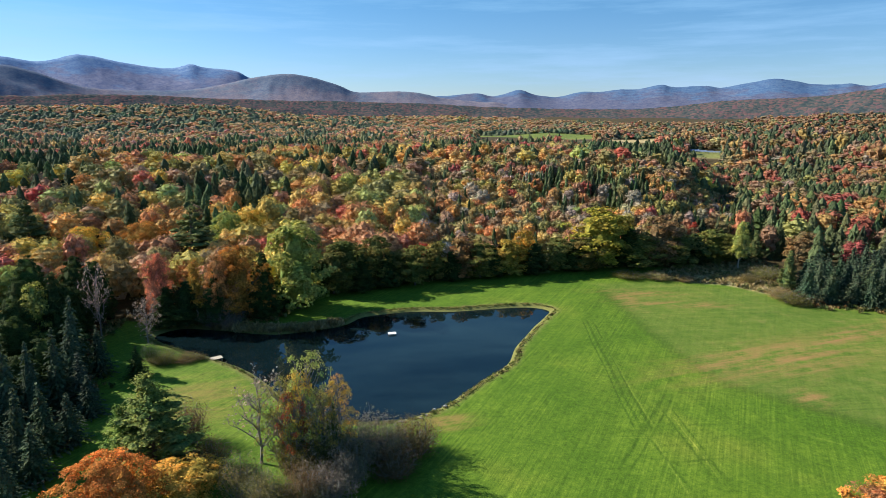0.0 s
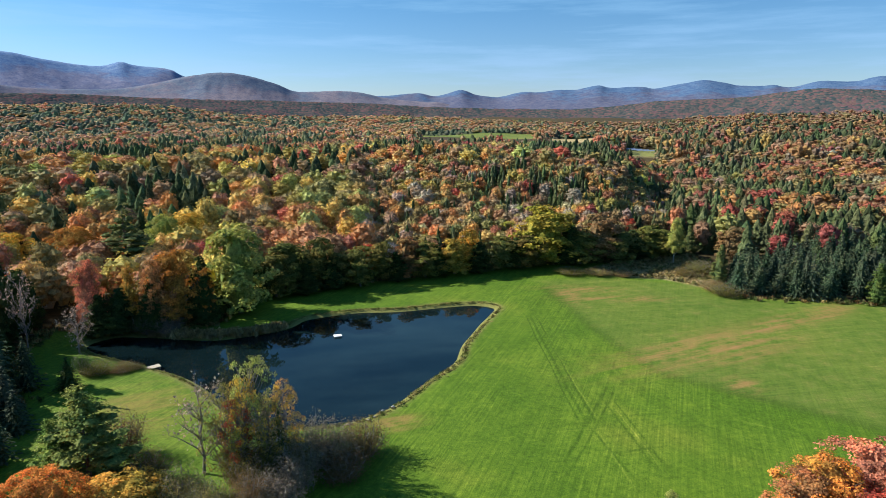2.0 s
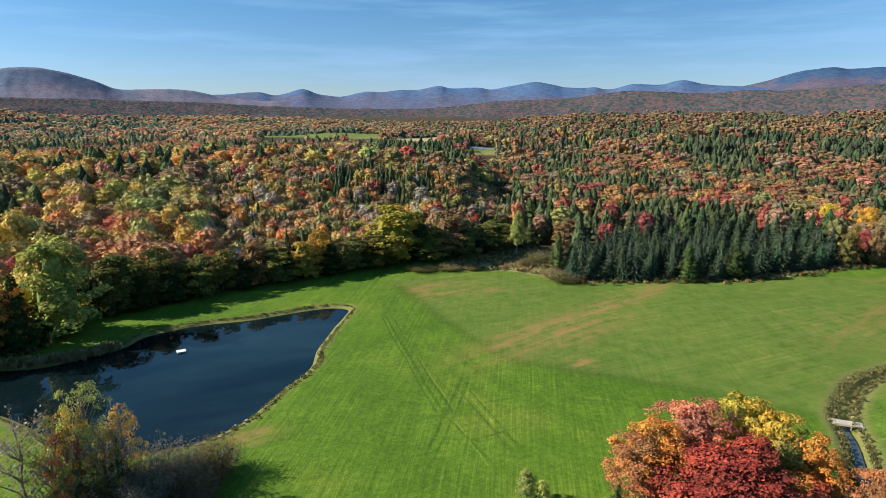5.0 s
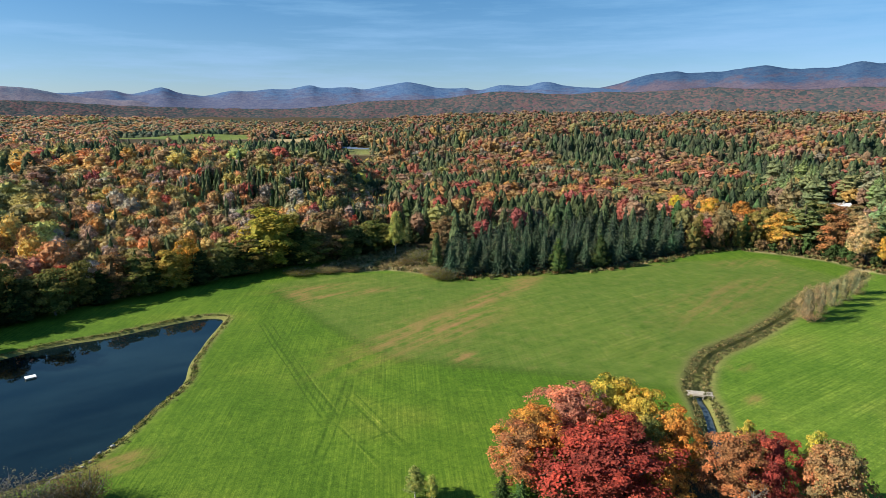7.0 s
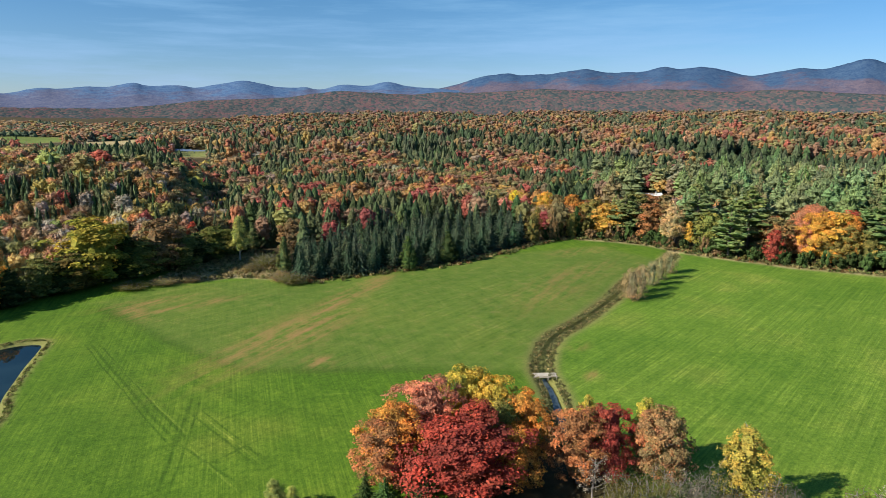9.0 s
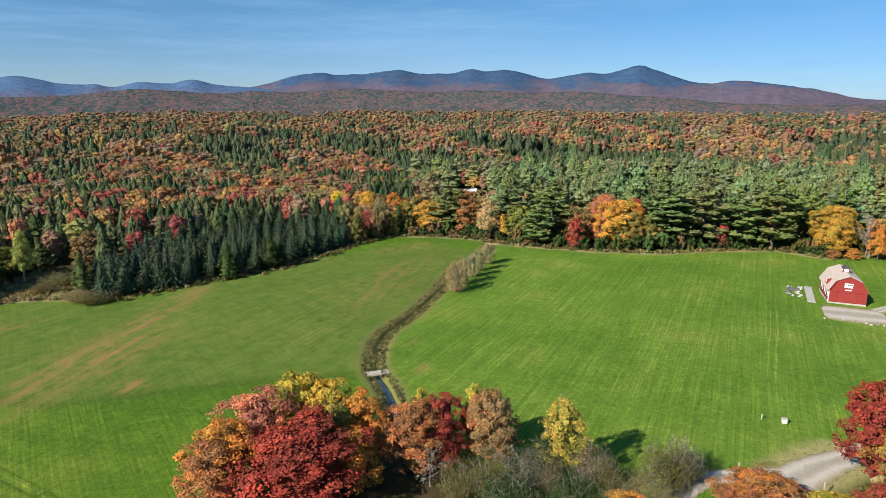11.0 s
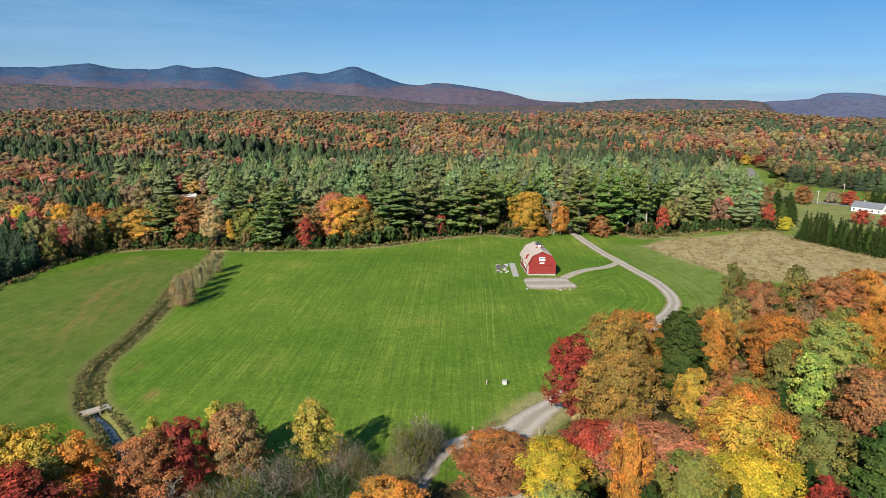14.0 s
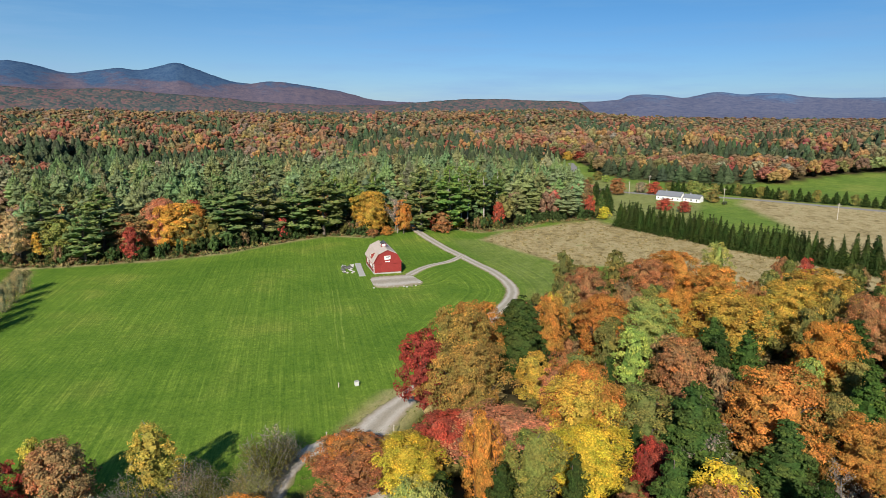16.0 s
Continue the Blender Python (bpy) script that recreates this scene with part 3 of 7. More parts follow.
strip("road", ROAD, np.interp(np.arange(len(ROAD)), [0, len(ROAD) * 0.68, len(ROAD) * 0.8, len(ROAD)], [5.0, 5.0, 8.0, 9.0]), 0.10, M_GRAVEL, "pale gravel farm road between meadow and woods", "road", 0.35)
strip("road", SPUR, np.linspace(3.6, 4.2, len(SPUR)), 0.12, M_GRAVEL, "pale gravel spur leading to the red barn", "road", 0.3)
strip("road", TURN, 4.6, 0.05, M_GRAVEL, "worn gravel track along the meadow edge", "road", 0.5)
strip("yard", spline([(217.5, -11.5), (218, -17), (219, -23), (220.5, -28.5)], 5), np.array([10, 14, 16, 16.5, 17, 17, 17, 17, 17, 17, 17, 17, 16.5, 16, 15, 11.0]), 0.14,
      M_GRAVEL, "grey gravel apron before the barn", "road", 1.5)
strip("brook", CREEK[40:], np.linspace(0.9, 2.2, len(CREEK) - 40), 0.0, M_BROOK, "narrow brook in a grassy ditch", "water", 0.1, -1.15)


# ---------------------------------------------------------------- mountains
def lattice(x, y, seed):
    """Smooth random values from 0 to 1 on a grid of unit cells."""
    ix, iy = np.floor(x), np.floor(y)
    fx, fy = x - ix, y - iy
    fx, fy = fx * fx * (3 - 2 * fx), fy * fy * (3 - 2 * fy)
    at = lambda a, b: np.modf(np.abs(np.sin(a * 127.1 + b * 311.7 + seed * 17.3) * 43758.5453))[0]
    low = at(ix, iy) * (1 - fx) + at(ix + 1, iy) * fx
    high = at(ix, iy + 1) * (1 - fx) + at(ix + 1, iy + 1) * fx
    return low * (1 - fy) + high * fy


def spurs(x, y, seed, octaves=5):
    """Sharp-crested spurs and hollows, 0 to 1."""
    total, size, freq = 0.0, 0.52, 1.0
    for k in range(octaves):
        total = total + size * (1 - np.abs(2 * lattice(x * freq, y * freq, seed + k) - 1))
        size, freq = size * 0.5, freq * 2.03
    return total


def range_of(name, crest, distance, depth, material, label, seed, rough=0.05, scale=520.0, relief=0.5, foot=-2.2):
    """A chain of summits, spurs and saddles; crest: azimuth and elevation in degrees, from one end to the other."""
    az = np.arange(-142, 48, 0.13)
    line = spline(np.array(sorted(crest)), 6)
    crown = np.convolve(np.pad(np.interp(az, line[:, 0], line[:, 1]), 4, "edge"), np.hanning(11)[1:-1] / np.hanning(11).sum(), "valid")
    wide = np.convolve(np.pad(crown, 30, "edge"), np.hanning(63)[1:-1] / np.hanning(63).sum(), "valid")
    g = np.random.default_rng(seed)
    fine = sum(rough * 2.2 / k**0.6 * np.interp(az, np.linspace(-142, 48, 12 * k), g.normal(size=12 * k)) for k in (20, 45, 110))
    prof = np.concatenate([np.linspace(0, 1, 26), [0.9, 0.6]])
    dist = distance - depth * np.concatenate([np.linspace(1, 0, 26), [-0.12, -0.3]])
    v = []
    for k, (p, r) in enumerate(zip(prof, dist)):
        x, y = -np.sin(np.radians(az)) * r, np.cos(np.radians(az)) * r
        wx, wy = x + 160 * lattice(x / 400, y / 400, seed + 31), y + 160 * lattice(x / 400, y / 400, seed + 57)
        top = crown * p**4 + np.minimum(wide, crown + 0.3) * (1 - p**4) + fine * p**12
        rise = p + relief * (spurs(wx / scale, wy / scale, seed) - 0.5) * 4 * p * (1 - p) * (k < 26)
        low = np.minimum(foot, top - 0.5)
        el = low + (top - low) * np.clip(rise, 0, 1)
        el = np.minimum(el, crown + fine - 0.02 * (1 - p))
        v.append(np.stack([x, y, 60 + r * np.tan(np.radians(el))], -1))
    v = np.stack(v, 1)
    n, k = v.shape[:2]
    i = np.arange(n - 1)[:, None] * k + np.arange(k - 1)
    me = raw_mesh(name, v.reshape(-1, 3), np.stack([i, i + 1, i + k + 1, i + k], -1).reshape(-1, 4), True)
    me.materials.append(material)
    return tagged(new(name, me), label, "mountains", kind="structure")


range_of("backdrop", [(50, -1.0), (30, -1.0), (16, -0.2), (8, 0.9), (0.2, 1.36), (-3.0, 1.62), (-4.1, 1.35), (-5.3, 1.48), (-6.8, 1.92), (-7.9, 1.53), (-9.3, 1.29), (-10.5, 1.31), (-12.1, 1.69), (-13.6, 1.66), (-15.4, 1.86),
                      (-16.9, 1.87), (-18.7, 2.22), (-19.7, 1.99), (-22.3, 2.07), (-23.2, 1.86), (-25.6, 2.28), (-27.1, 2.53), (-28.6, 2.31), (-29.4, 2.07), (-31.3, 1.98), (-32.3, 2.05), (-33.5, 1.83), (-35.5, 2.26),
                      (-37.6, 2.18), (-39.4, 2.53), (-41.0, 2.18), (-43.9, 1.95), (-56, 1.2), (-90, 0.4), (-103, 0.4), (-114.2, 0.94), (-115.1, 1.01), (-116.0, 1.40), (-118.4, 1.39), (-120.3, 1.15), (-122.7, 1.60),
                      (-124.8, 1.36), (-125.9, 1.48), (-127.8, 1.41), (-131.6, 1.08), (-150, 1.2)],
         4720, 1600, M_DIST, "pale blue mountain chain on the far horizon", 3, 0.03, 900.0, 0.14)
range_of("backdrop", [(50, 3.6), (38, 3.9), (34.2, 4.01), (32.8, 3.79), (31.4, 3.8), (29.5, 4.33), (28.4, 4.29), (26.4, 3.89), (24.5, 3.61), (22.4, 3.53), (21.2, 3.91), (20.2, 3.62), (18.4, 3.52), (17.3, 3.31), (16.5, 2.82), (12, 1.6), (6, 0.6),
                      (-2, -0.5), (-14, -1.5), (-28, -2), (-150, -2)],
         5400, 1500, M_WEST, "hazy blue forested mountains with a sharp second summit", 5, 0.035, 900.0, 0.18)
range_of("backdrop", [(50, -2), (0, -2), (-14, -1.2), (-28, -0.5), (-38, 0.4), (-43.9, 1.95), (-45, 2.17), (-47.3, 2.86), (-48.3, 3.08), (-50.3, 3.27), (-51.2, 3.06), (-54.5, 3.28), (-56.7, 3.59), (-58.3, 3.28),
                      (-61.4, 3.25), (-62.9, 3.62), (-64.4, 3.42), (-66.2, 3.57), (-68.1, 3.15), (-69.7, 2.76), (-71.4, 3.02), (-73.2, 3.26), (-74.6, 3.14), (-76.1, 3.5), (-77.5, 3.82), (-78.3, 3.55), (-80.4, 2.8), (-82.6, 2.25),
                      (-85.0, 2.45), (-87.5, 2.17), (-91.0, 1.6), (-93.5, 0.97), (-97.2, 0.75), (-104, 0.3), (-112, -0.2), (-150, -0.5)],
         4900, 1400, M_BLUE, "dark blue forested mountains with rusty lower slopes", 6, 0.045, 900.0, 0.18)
# foothill colours blued and paled to paint the haze
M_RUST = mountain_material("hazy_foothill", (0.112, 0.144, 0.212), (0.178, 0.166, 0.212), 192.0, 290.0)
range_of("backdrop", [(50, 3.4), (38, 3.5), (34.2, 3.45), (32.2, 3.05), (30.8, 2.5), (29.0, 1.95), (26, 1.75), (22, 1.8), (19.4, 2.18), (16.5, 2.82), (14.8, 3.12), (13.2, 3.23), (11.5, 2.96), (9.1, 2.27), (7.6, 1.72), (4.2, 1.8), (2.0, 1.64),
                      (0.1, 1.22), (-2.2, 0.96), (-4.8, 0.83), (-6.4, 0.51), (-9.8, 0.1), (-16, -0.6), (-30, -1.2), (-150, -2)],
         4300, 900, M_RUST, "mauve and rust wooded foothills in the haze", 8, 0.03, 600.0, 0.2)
# rust and green canopy colours, greyed and blued with painted haze
M_RIDGE = ridge_material("hazed_rusty_ridge", [(0.038, 0.056, 0.062), (0.048, 0.064, 0.066), (0.082, 0.074, 0.076), (0.064, 0.072, 0.072), (0.132, 0.086, 0.078), (0.112, 0.070, 0.078)], 13.0)
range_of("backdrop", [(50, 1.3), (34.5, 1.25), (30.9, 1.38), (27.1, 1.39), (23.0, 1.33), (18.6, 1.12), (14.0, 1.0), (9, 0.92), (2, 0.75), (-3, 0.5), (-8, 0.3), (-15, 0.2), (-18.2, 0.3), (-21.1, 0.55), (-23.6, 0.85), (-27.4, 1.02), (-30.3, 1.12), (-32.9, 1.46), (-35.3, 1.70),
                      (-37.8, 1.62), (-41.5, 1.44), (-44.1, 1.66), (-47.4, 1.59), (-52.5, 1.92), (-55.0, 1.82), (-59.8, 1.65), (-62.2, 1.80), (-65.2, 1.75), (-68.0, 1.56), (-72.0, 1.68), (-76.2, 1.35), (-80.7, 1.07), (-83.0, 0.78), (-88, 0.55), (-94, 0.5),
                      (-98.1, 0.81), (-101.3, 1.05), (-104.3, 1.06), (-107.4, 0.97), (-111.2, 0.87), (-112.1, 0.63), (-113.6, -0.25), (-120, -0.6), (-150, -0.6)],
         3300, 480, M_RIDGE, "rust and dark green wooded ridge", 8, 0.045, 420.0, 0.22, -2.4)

# ---------------------------------------------------------------- tree templates
def unit(v):
    return v / np.maximum(np.linalg.norm(v, axis=-1, keepdims=True), 1e-9)


def kites(c, n, size, g, stretch=1.0, along=None, stray=0.5):
    """Leaf sprays: one bent four-cornered blade at each place c, facing about n."""
    k = len(c)
    n = unit(n + g.normal(size=(k, 3)) * stray)
    t = unit(np.cross(n, g.normal(size=(k, 3)))) if along is None else unit(along - (along * n).sum(-1, keepdims=True) * n)
    b = np.cross(n, t)
    s = (size * g.uniform(0.65, 1.3, k))[:, None]
    bend = n * s * 0.16
    v = np.stack([c - t * s * 0.5 * stretch - bend, c + b * s * g.uniform(0.3, 0.52, (k, 1)), c + t * s * 0.6 * stretch - bend,
                  c - b * s * g.uniform(0.3, 0.52, (k, 1))], 1)
    return v.reshape(-1, 3), np.arange(4 * k).reshape(k, 4)


def tube(points, radii, sides=5):
    p, r = np.asarray(points, float), np.asarray(radii, float)
    d = unit(np.gradient(p, axis=0))
    ref = np.where(abs(d[:, 2:3]) > 0.9, [[1.0, 0, 0]], [[0, 0, 1.0]])
    u = unit(np.cross(d, ref))
    w = np.cross(d, u)
    a = np.arange(sides) * 2 * np.pi / sides
    v = p[:, None] + r[:, None, None] * (np.cos(a)[None, :, None] * u[:, None] + np.sin(a)[None, :, None] * w[:, None])
    i = np.arange(len(p) - 1)[:, None] * sides + np.arange(sides)
    j = np.arange(len(p) - 1)[:, None] * sides + (np.arange(sides) + 1) % sides
    return v.reshape(-1, 3), np.stack([i, j, j + sides, i + sides], -1).reshape(-1, 4)


def core(centre, radius, around=6, rings=3, g=None, bottom=-1.0):
    """A rough closed body that fills the inside of a crown or lobe."""
    lat = np.linspace(bottom, 1, rings + 1) * np.pi / 2
    lon = np.arange(around) * 2 * np.pi / around
    v = np.stack([np.cos(lat)[:, None] * np.cos(lon), np.cos(lat)[:, None] * np.sin(lon), np.repeat(np.sin(lat)[:, None], around, 1)], -1).reshape(-1, 3)
    if g is not None:
        v = v * g.uniform(0.82, 1.15, (len(v), 1))
    i = np.arange(rings)[:, None] * around + np.arange(around)
    j = np.arange(rings)[:, None] * around + (np.arange(around) + 1) % around
    return v * radius + centre, np.stack([i, j, j + around, i + around], -1).reshape(-1, 4)


def merge(pieces):
    vs, fs, n = [], [], 0
    for v, f in pieces:
        vs.append(v)
        fs.append(f + n)
        n += len(v)
    return np.vstack(vs), np.vstack(fs)


def bent(a, b, g, k=5, sag=0.06):
    s = np.linspace(0, 1, k)[:, None]
    p = a + (b - a) * s
    length = np.linalg.norm(b - a)
    p[1:-1] += g.normal(size=(k - 2, 3)) * length * sag
    return p


def outline(shape, u):
    """The crown's half width, 0 to 1, at a height u from its foot to its top."""
    if shape == "cone":
        return np.minimum(1, 0.45 + u * 4) * np.clip(1 - u, 0, 1) ** 0.72
    if shape == "egg":
        return np.minimum(1, 0.6 + u * 2) * np.sqrt(np.clip(1 - np.clip((u - 0.15) / 0.85, 0, 1) ** 1.3, 0, 1))
    return np.sqrt(np.clip(1 - np.abs((u - 0.42) / 0.6) ** 2.2, 0, 1))


def broadleaf(seed, h=14.0, w=10.0, boughs=110, leaves=60, leaf=0.24, low=0.15, shape="round", body=0.72, puff=0.10, twigs=16, lumps=1.0, flat=0.7):
    """(wood, crown, tones): a trunk with limbs, and many boughs of leaf sprays that make up one lumpy head."""
    g = np.random.default_rng(seed)
    q = g.uniform(0, 6.28, 4)
    lump = lambda a, u: 1 + lumps * (0.13 * np.sin(2 * a + q[0] + 3 * u) + 0.11 * np.sin(3 * a + q[1] - 8 * u) + 0.08 * np.sin(5 * a + 9 * u + q[2]) + 0.06 * np.sin(7 * a - 14 * u + q[3]))
    u = (np.arange(boughs) + g.uniform(0, 1, boughs)) / boughs
    u = 0.03 + 0.95 * (u if shape == "round" else 1 - (1 - u) ** 0.7 if shape == "egg" else 1 - (1 - u) ** 0.62)
    a = np.arange(boughs) * 2.39996 + g.normal(size=boughs) * 0.3
    u = g.permutation(u)
    rc = w * puff * g.uniform(0.7, 1.25, boughs)
    reach = np.maximum(outline(shape, u) * lump(a, u) * w / 2 - rc * 0.6, 0) * g.uniform(0.35, 1.0, boughs) ** 0.5
    span = h * (1 - low) - 0.7 * w * puff
    c = np.stack([np.cos(a) * reach, np.sin(a) * reach, h * low + span * u], -1)
    out = unit(np.stack([np.cos(a), np.sin(a), (u - 0.3) * 1.6], -1))
    d = unit(g.normal(size=(boughs, leaves, 3)) + out[:, None] * 0.75 + [0, 0, 0.3])
    p = c[:, None] + d * [1.1, 1.1, flat] * rc[:, None, None] * (0.35 + 0.7 * g.uniform(0, 1, (boughs, leaves, 1)) ** 0.6)
    n = d * 0.8 + out[:, None] * 0.6 + [0, 0, 0.35]
    crown = [kites(p.reshape(-1, 3), n.reshape(-1, 3), leaf, g, 1.2, None, 0.5)]
    tones = [np.repeat(g.uniform(0, 1, boughs), 4 * leaves)]
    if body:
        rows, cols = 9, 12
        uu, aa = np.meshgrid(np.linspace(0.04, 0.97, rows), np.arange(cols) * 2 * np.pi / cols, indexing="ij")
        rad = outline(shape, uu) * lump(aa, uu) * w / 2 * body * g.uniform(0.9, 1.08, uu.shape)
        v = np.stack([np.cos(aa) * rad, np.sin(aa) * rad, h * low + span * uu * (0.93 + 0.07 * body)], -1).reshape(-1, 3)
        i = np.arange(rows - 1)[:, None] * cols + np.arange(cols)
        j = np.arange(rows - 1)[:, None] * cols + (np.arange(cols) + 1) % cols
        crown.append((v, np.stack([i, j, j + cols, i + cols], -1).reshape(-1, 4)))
        # low tone for the body: painted shade inside the crown
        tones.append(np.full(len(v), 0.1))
    fork = np.array([g.normal() * 0.2, g.normal() * 0.2, h * (low + 0.12)])
    lead = np.array([g.normal() * 0.4, g.normal() * 0.4, h * 0.86])
    wood = [tube(np.vstack([bent(np.zeros(3), fork, g, 4, 0.02), bent(fork, lead, g, 4, 0.03)[1:]]), np.linspace(0.020 * h, 0.004 * h, 7), 6)]
    for k in range(twigs):
        e = c[k]
        root = np.array([0, 0, max(h * low * 0.8, e[2] - reach[k] * 0.9 - h * 0.06)])
        wood.append(tube(bent(root, e, g), np.linspace(0.008 * h, 0.002 * h, 5), 4))
        for _ in range(2):
            f = e + unit(g.normal(size=3) + out[k]) * rc[k] * 1.15
            wood.append(tube(bent(e, f, g, 3), [0.0022 * h, 0.0014 * h, 0.0006 * h], 3))
    return merge(wood), merge(crown), np.concatenate(tones)


def spruce(seed, h=14.0, w=5.6, tiers=20, per=9, leaf=0.8, low=0.03, droop=0.35, power=0.8, ragged=0.25):
    g = np.random.default_rng(seed)
    wood = [tube(np.array([[0, 0, 0], [0.03, 0.0, h * 0.5], [0, 0, h * 0.98]]), [0.014 * h, 0.009 * h, 0.002 * h], 6)]
    c, n, a = [], [], []
    for i in range(tiers):
        z = h * (low + (0.985 - low) * (i / (tiers - 1)) ** 0.92)
        R = w / 2 * max(0.03, (1 - z / h)) ** power * 1.12 if power else w / 2 * math.sqrt(max(0.01, 1 - abs((z / h - 0.34) / 0.68) ** 2.3)) * 1.05
        count = max(4, int(per * (0.45 + 0.55 * R / (w / 2))))
        turn = g.uniform(0, 6.28)
        for j in range(count):
            ang = turn + j * 6.283 / count + g.normal() * 0.14
            L = R * g.uniform(0.62, 1.22)
            lift = g.uniform(-1, 1)
            d = np.array([math.cos(ang), math.sin(ang), 0])
            m = max(1, int(round(L / (leaf * 0.62))))
            for q in range(m):
                s = (q + 0.75) / m
                if s < 0.3 and m > 2:
                    continue
                c.append(np.array([0, 0, z]) + d * L * s + np.array([0, 0, -droop * L * s * s]) + g.normal(size=3) * 0.06 + np.array([0, 0, ragged * lift * h / tiers]))
                n.append(d * 0.75 + np.array([0, 0, 0.8]))
                a.append(d + np.array([0, 0, -droop * 1.4]))
    crown = kites(np.array(c), np.array(n), leaf, g, 1.25, np.array(a))
    tip = kites(np.array([[0, 0, h * 0.985]] * 3), g.normal(size=(3, 3)) * [1, 1, 0.1], leaf * 0.55, g, 1.6, np.array([[0, 0, 1.0]] * 3))
    body = core(np.array([0, 0, h * low]), np.array([w * 0.2, w * 0.2, h * 0.8]), 6, 3, g, 0.0)
    return merge(wood), merge([crown, tip, body])


def pine(seed, h=26.0, w=11.0, tiers=13, per=7, tufts=11, leaf=0.85, cone=False, bare_to=0.1):
    """White pine: level pads of needle plumes on long limbs, with gaps between the tiers."""
    g = np.random.default_rng(seed)
    wood = [tube(bent(np.zeros(3), np.array([g.normal() * 0.5, g.normal() * 0.5, h * 0.97]), g, 6, 0.006), np.linspace(0.016 * h, 0.003 * h, 6), 6)]
    crown, tones = [], []
    for i in range(tiers):
        u = i / (tiers - 1)
        z = h * (bare_to + (0.96 - bare_to) * u)
        R = w / 2 * (0.72 + 0.5 * math.sin(3.14 * min(1, u * 0.9 + 0.12))) * (1 - u ** 2.6 * 0.86) * 0.9 if not cone else w / 2 * (1.02 - 0.9 * u ** 1.3)
        turn = g.uniform(0, 6.28)
        count = per if u < 0.8 else per - 2
        for j in range(count):
            if g.uniform() < 0.08:
                continue
            ang = turn + j * 6.283 / count + g.normal() * 0.25
            L = R * g.uniform(0.62, 1.15)
            d = np.array([math.cos(ang), math.sin(ang), 0])
            lift = g.normal() * h * 0.032
            root = np.array([0, 0, z - 0.02 * h + lift])
            end = np.array([0, 0, z + lift]) + d * L + np.array([0, 0, L * g.uniform(0.08, 0.3)])
            wood.append(tube(bent(root, end, g, 3, 0.03), [0.005 * h, 0.003 * h, 0.001 * h], 3))
            for f, q in ((0.5, 0.30), (0.86, 0.26)):
                body = core(root + (end - root) * f, np.array([L * q, L * q, 0.036 * h]), 6, 2, g)
                crown.append(body)
                # pads toned darker, painting shade under the needle sprays
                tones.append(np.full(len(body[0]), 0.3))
            s = 0.3 + 0.8 * g.uniform(0, 1, (tufts, 1)) ** 0.7
            side = np.array([-d[1], d[0], 0]) * g.normal(size=(tufts, 1)) * L * 0.17
            p = root + (end - root) * s + side + g.normal(size=(tufts, 3)) * [0.3, 0.3, 0.014 * h] + [0, 0, 0.012 * h]
            crown.append(kites(p, d * 0.45 + [0, 0, 0.9], leaf, g, 1.15, d + g.normal(size=(tufts, 3)) * 0.5 + [0, 0, 0.35], 0.4))
            tones.append(np.full(4 * tufts, g.uniform(0.25, 1)))
    crown.append(kites(np.array([[0, 0, h * 0.965]]) + g.normal(size=(8, 3)) * [0.35, 0.35, 0.5], g.normal(size=(8, 3)) + [0, 0, 0.5], leaf, g))
    tones.append(np.full(32, 0.6))
    return merge(wood), merge(crown), np.concatenate(tones)


def bare(seed, h=12.0, w=8.0, boughs=12, sprays=7, leaf=0.3, leaves=5):
    """A tree that has shed its leaves but for a few: forked limbs and fine twigs."""
    g = np.random.default_rng(seed)
    wood, c = [], []
    top = np.array([g.normal() * 0.5, g.normal() * 0.5, h * 0.8])
    stem = bent(np.zeros(3), top, g, 6, 0.02)
    wood.append(tube(stem, np.linspace(0.016 * h, 0.004 * h, 6), 6))
    for i in range(boughs):
        s = 0.22 + 0.75 * i / boughs
        a = stem[min(5, int(s * 5))]
        ang = i * 2.4 + g.normal() * 0.3
        reach = w / 2 * (1 - 0.55 * s) * g.uniform(0.7, 1.1)
        b = a + np.array([math.cos(ang) * reach, math.sin(ang) * reach, h * g.uniform(0.14, 0.3)])
        limb = bent(a, b, g, 5, 0.05)
        wood.append(tube(limb, np.linspace(0.007 * h, 0.0022 * h, 5), 4))
        for _ in range(sprays):
            q = limb[g.integers(1, 5)]
            e = q + unit(g.normal(size=3) * [1, 1, 0.5] + (b - a) / np.linalg.norm(b - a) + [0, 0, 0.6]) * h * g.uniform(0.08, 0.17)
            tw = bent(q, e, g, 3, 0.06)
            wood.append(tube(tw, [0.0024 * h, 0.0016 * h, 0.0007 * h], 3))
            c.append(tw[1] + g.normal(size=(leaves, 3)) * 0.35)
            for _ in range(2):
                f = tw[1] + unit(g.normal(size=3) + [0, 0, 0.5]) * h * 0.07
                wood.append(tube(np.stack([tw[1], (tw[1] + f) / 2 + g.normal(size=3) * 0.05, f]), [0.0014 * h, 0.001 * h, 0.0005 * h], 3))
    c = np.vstack(c)
    return merge(wood), kites(c, g.normal(size=c.shape), leaf, g)


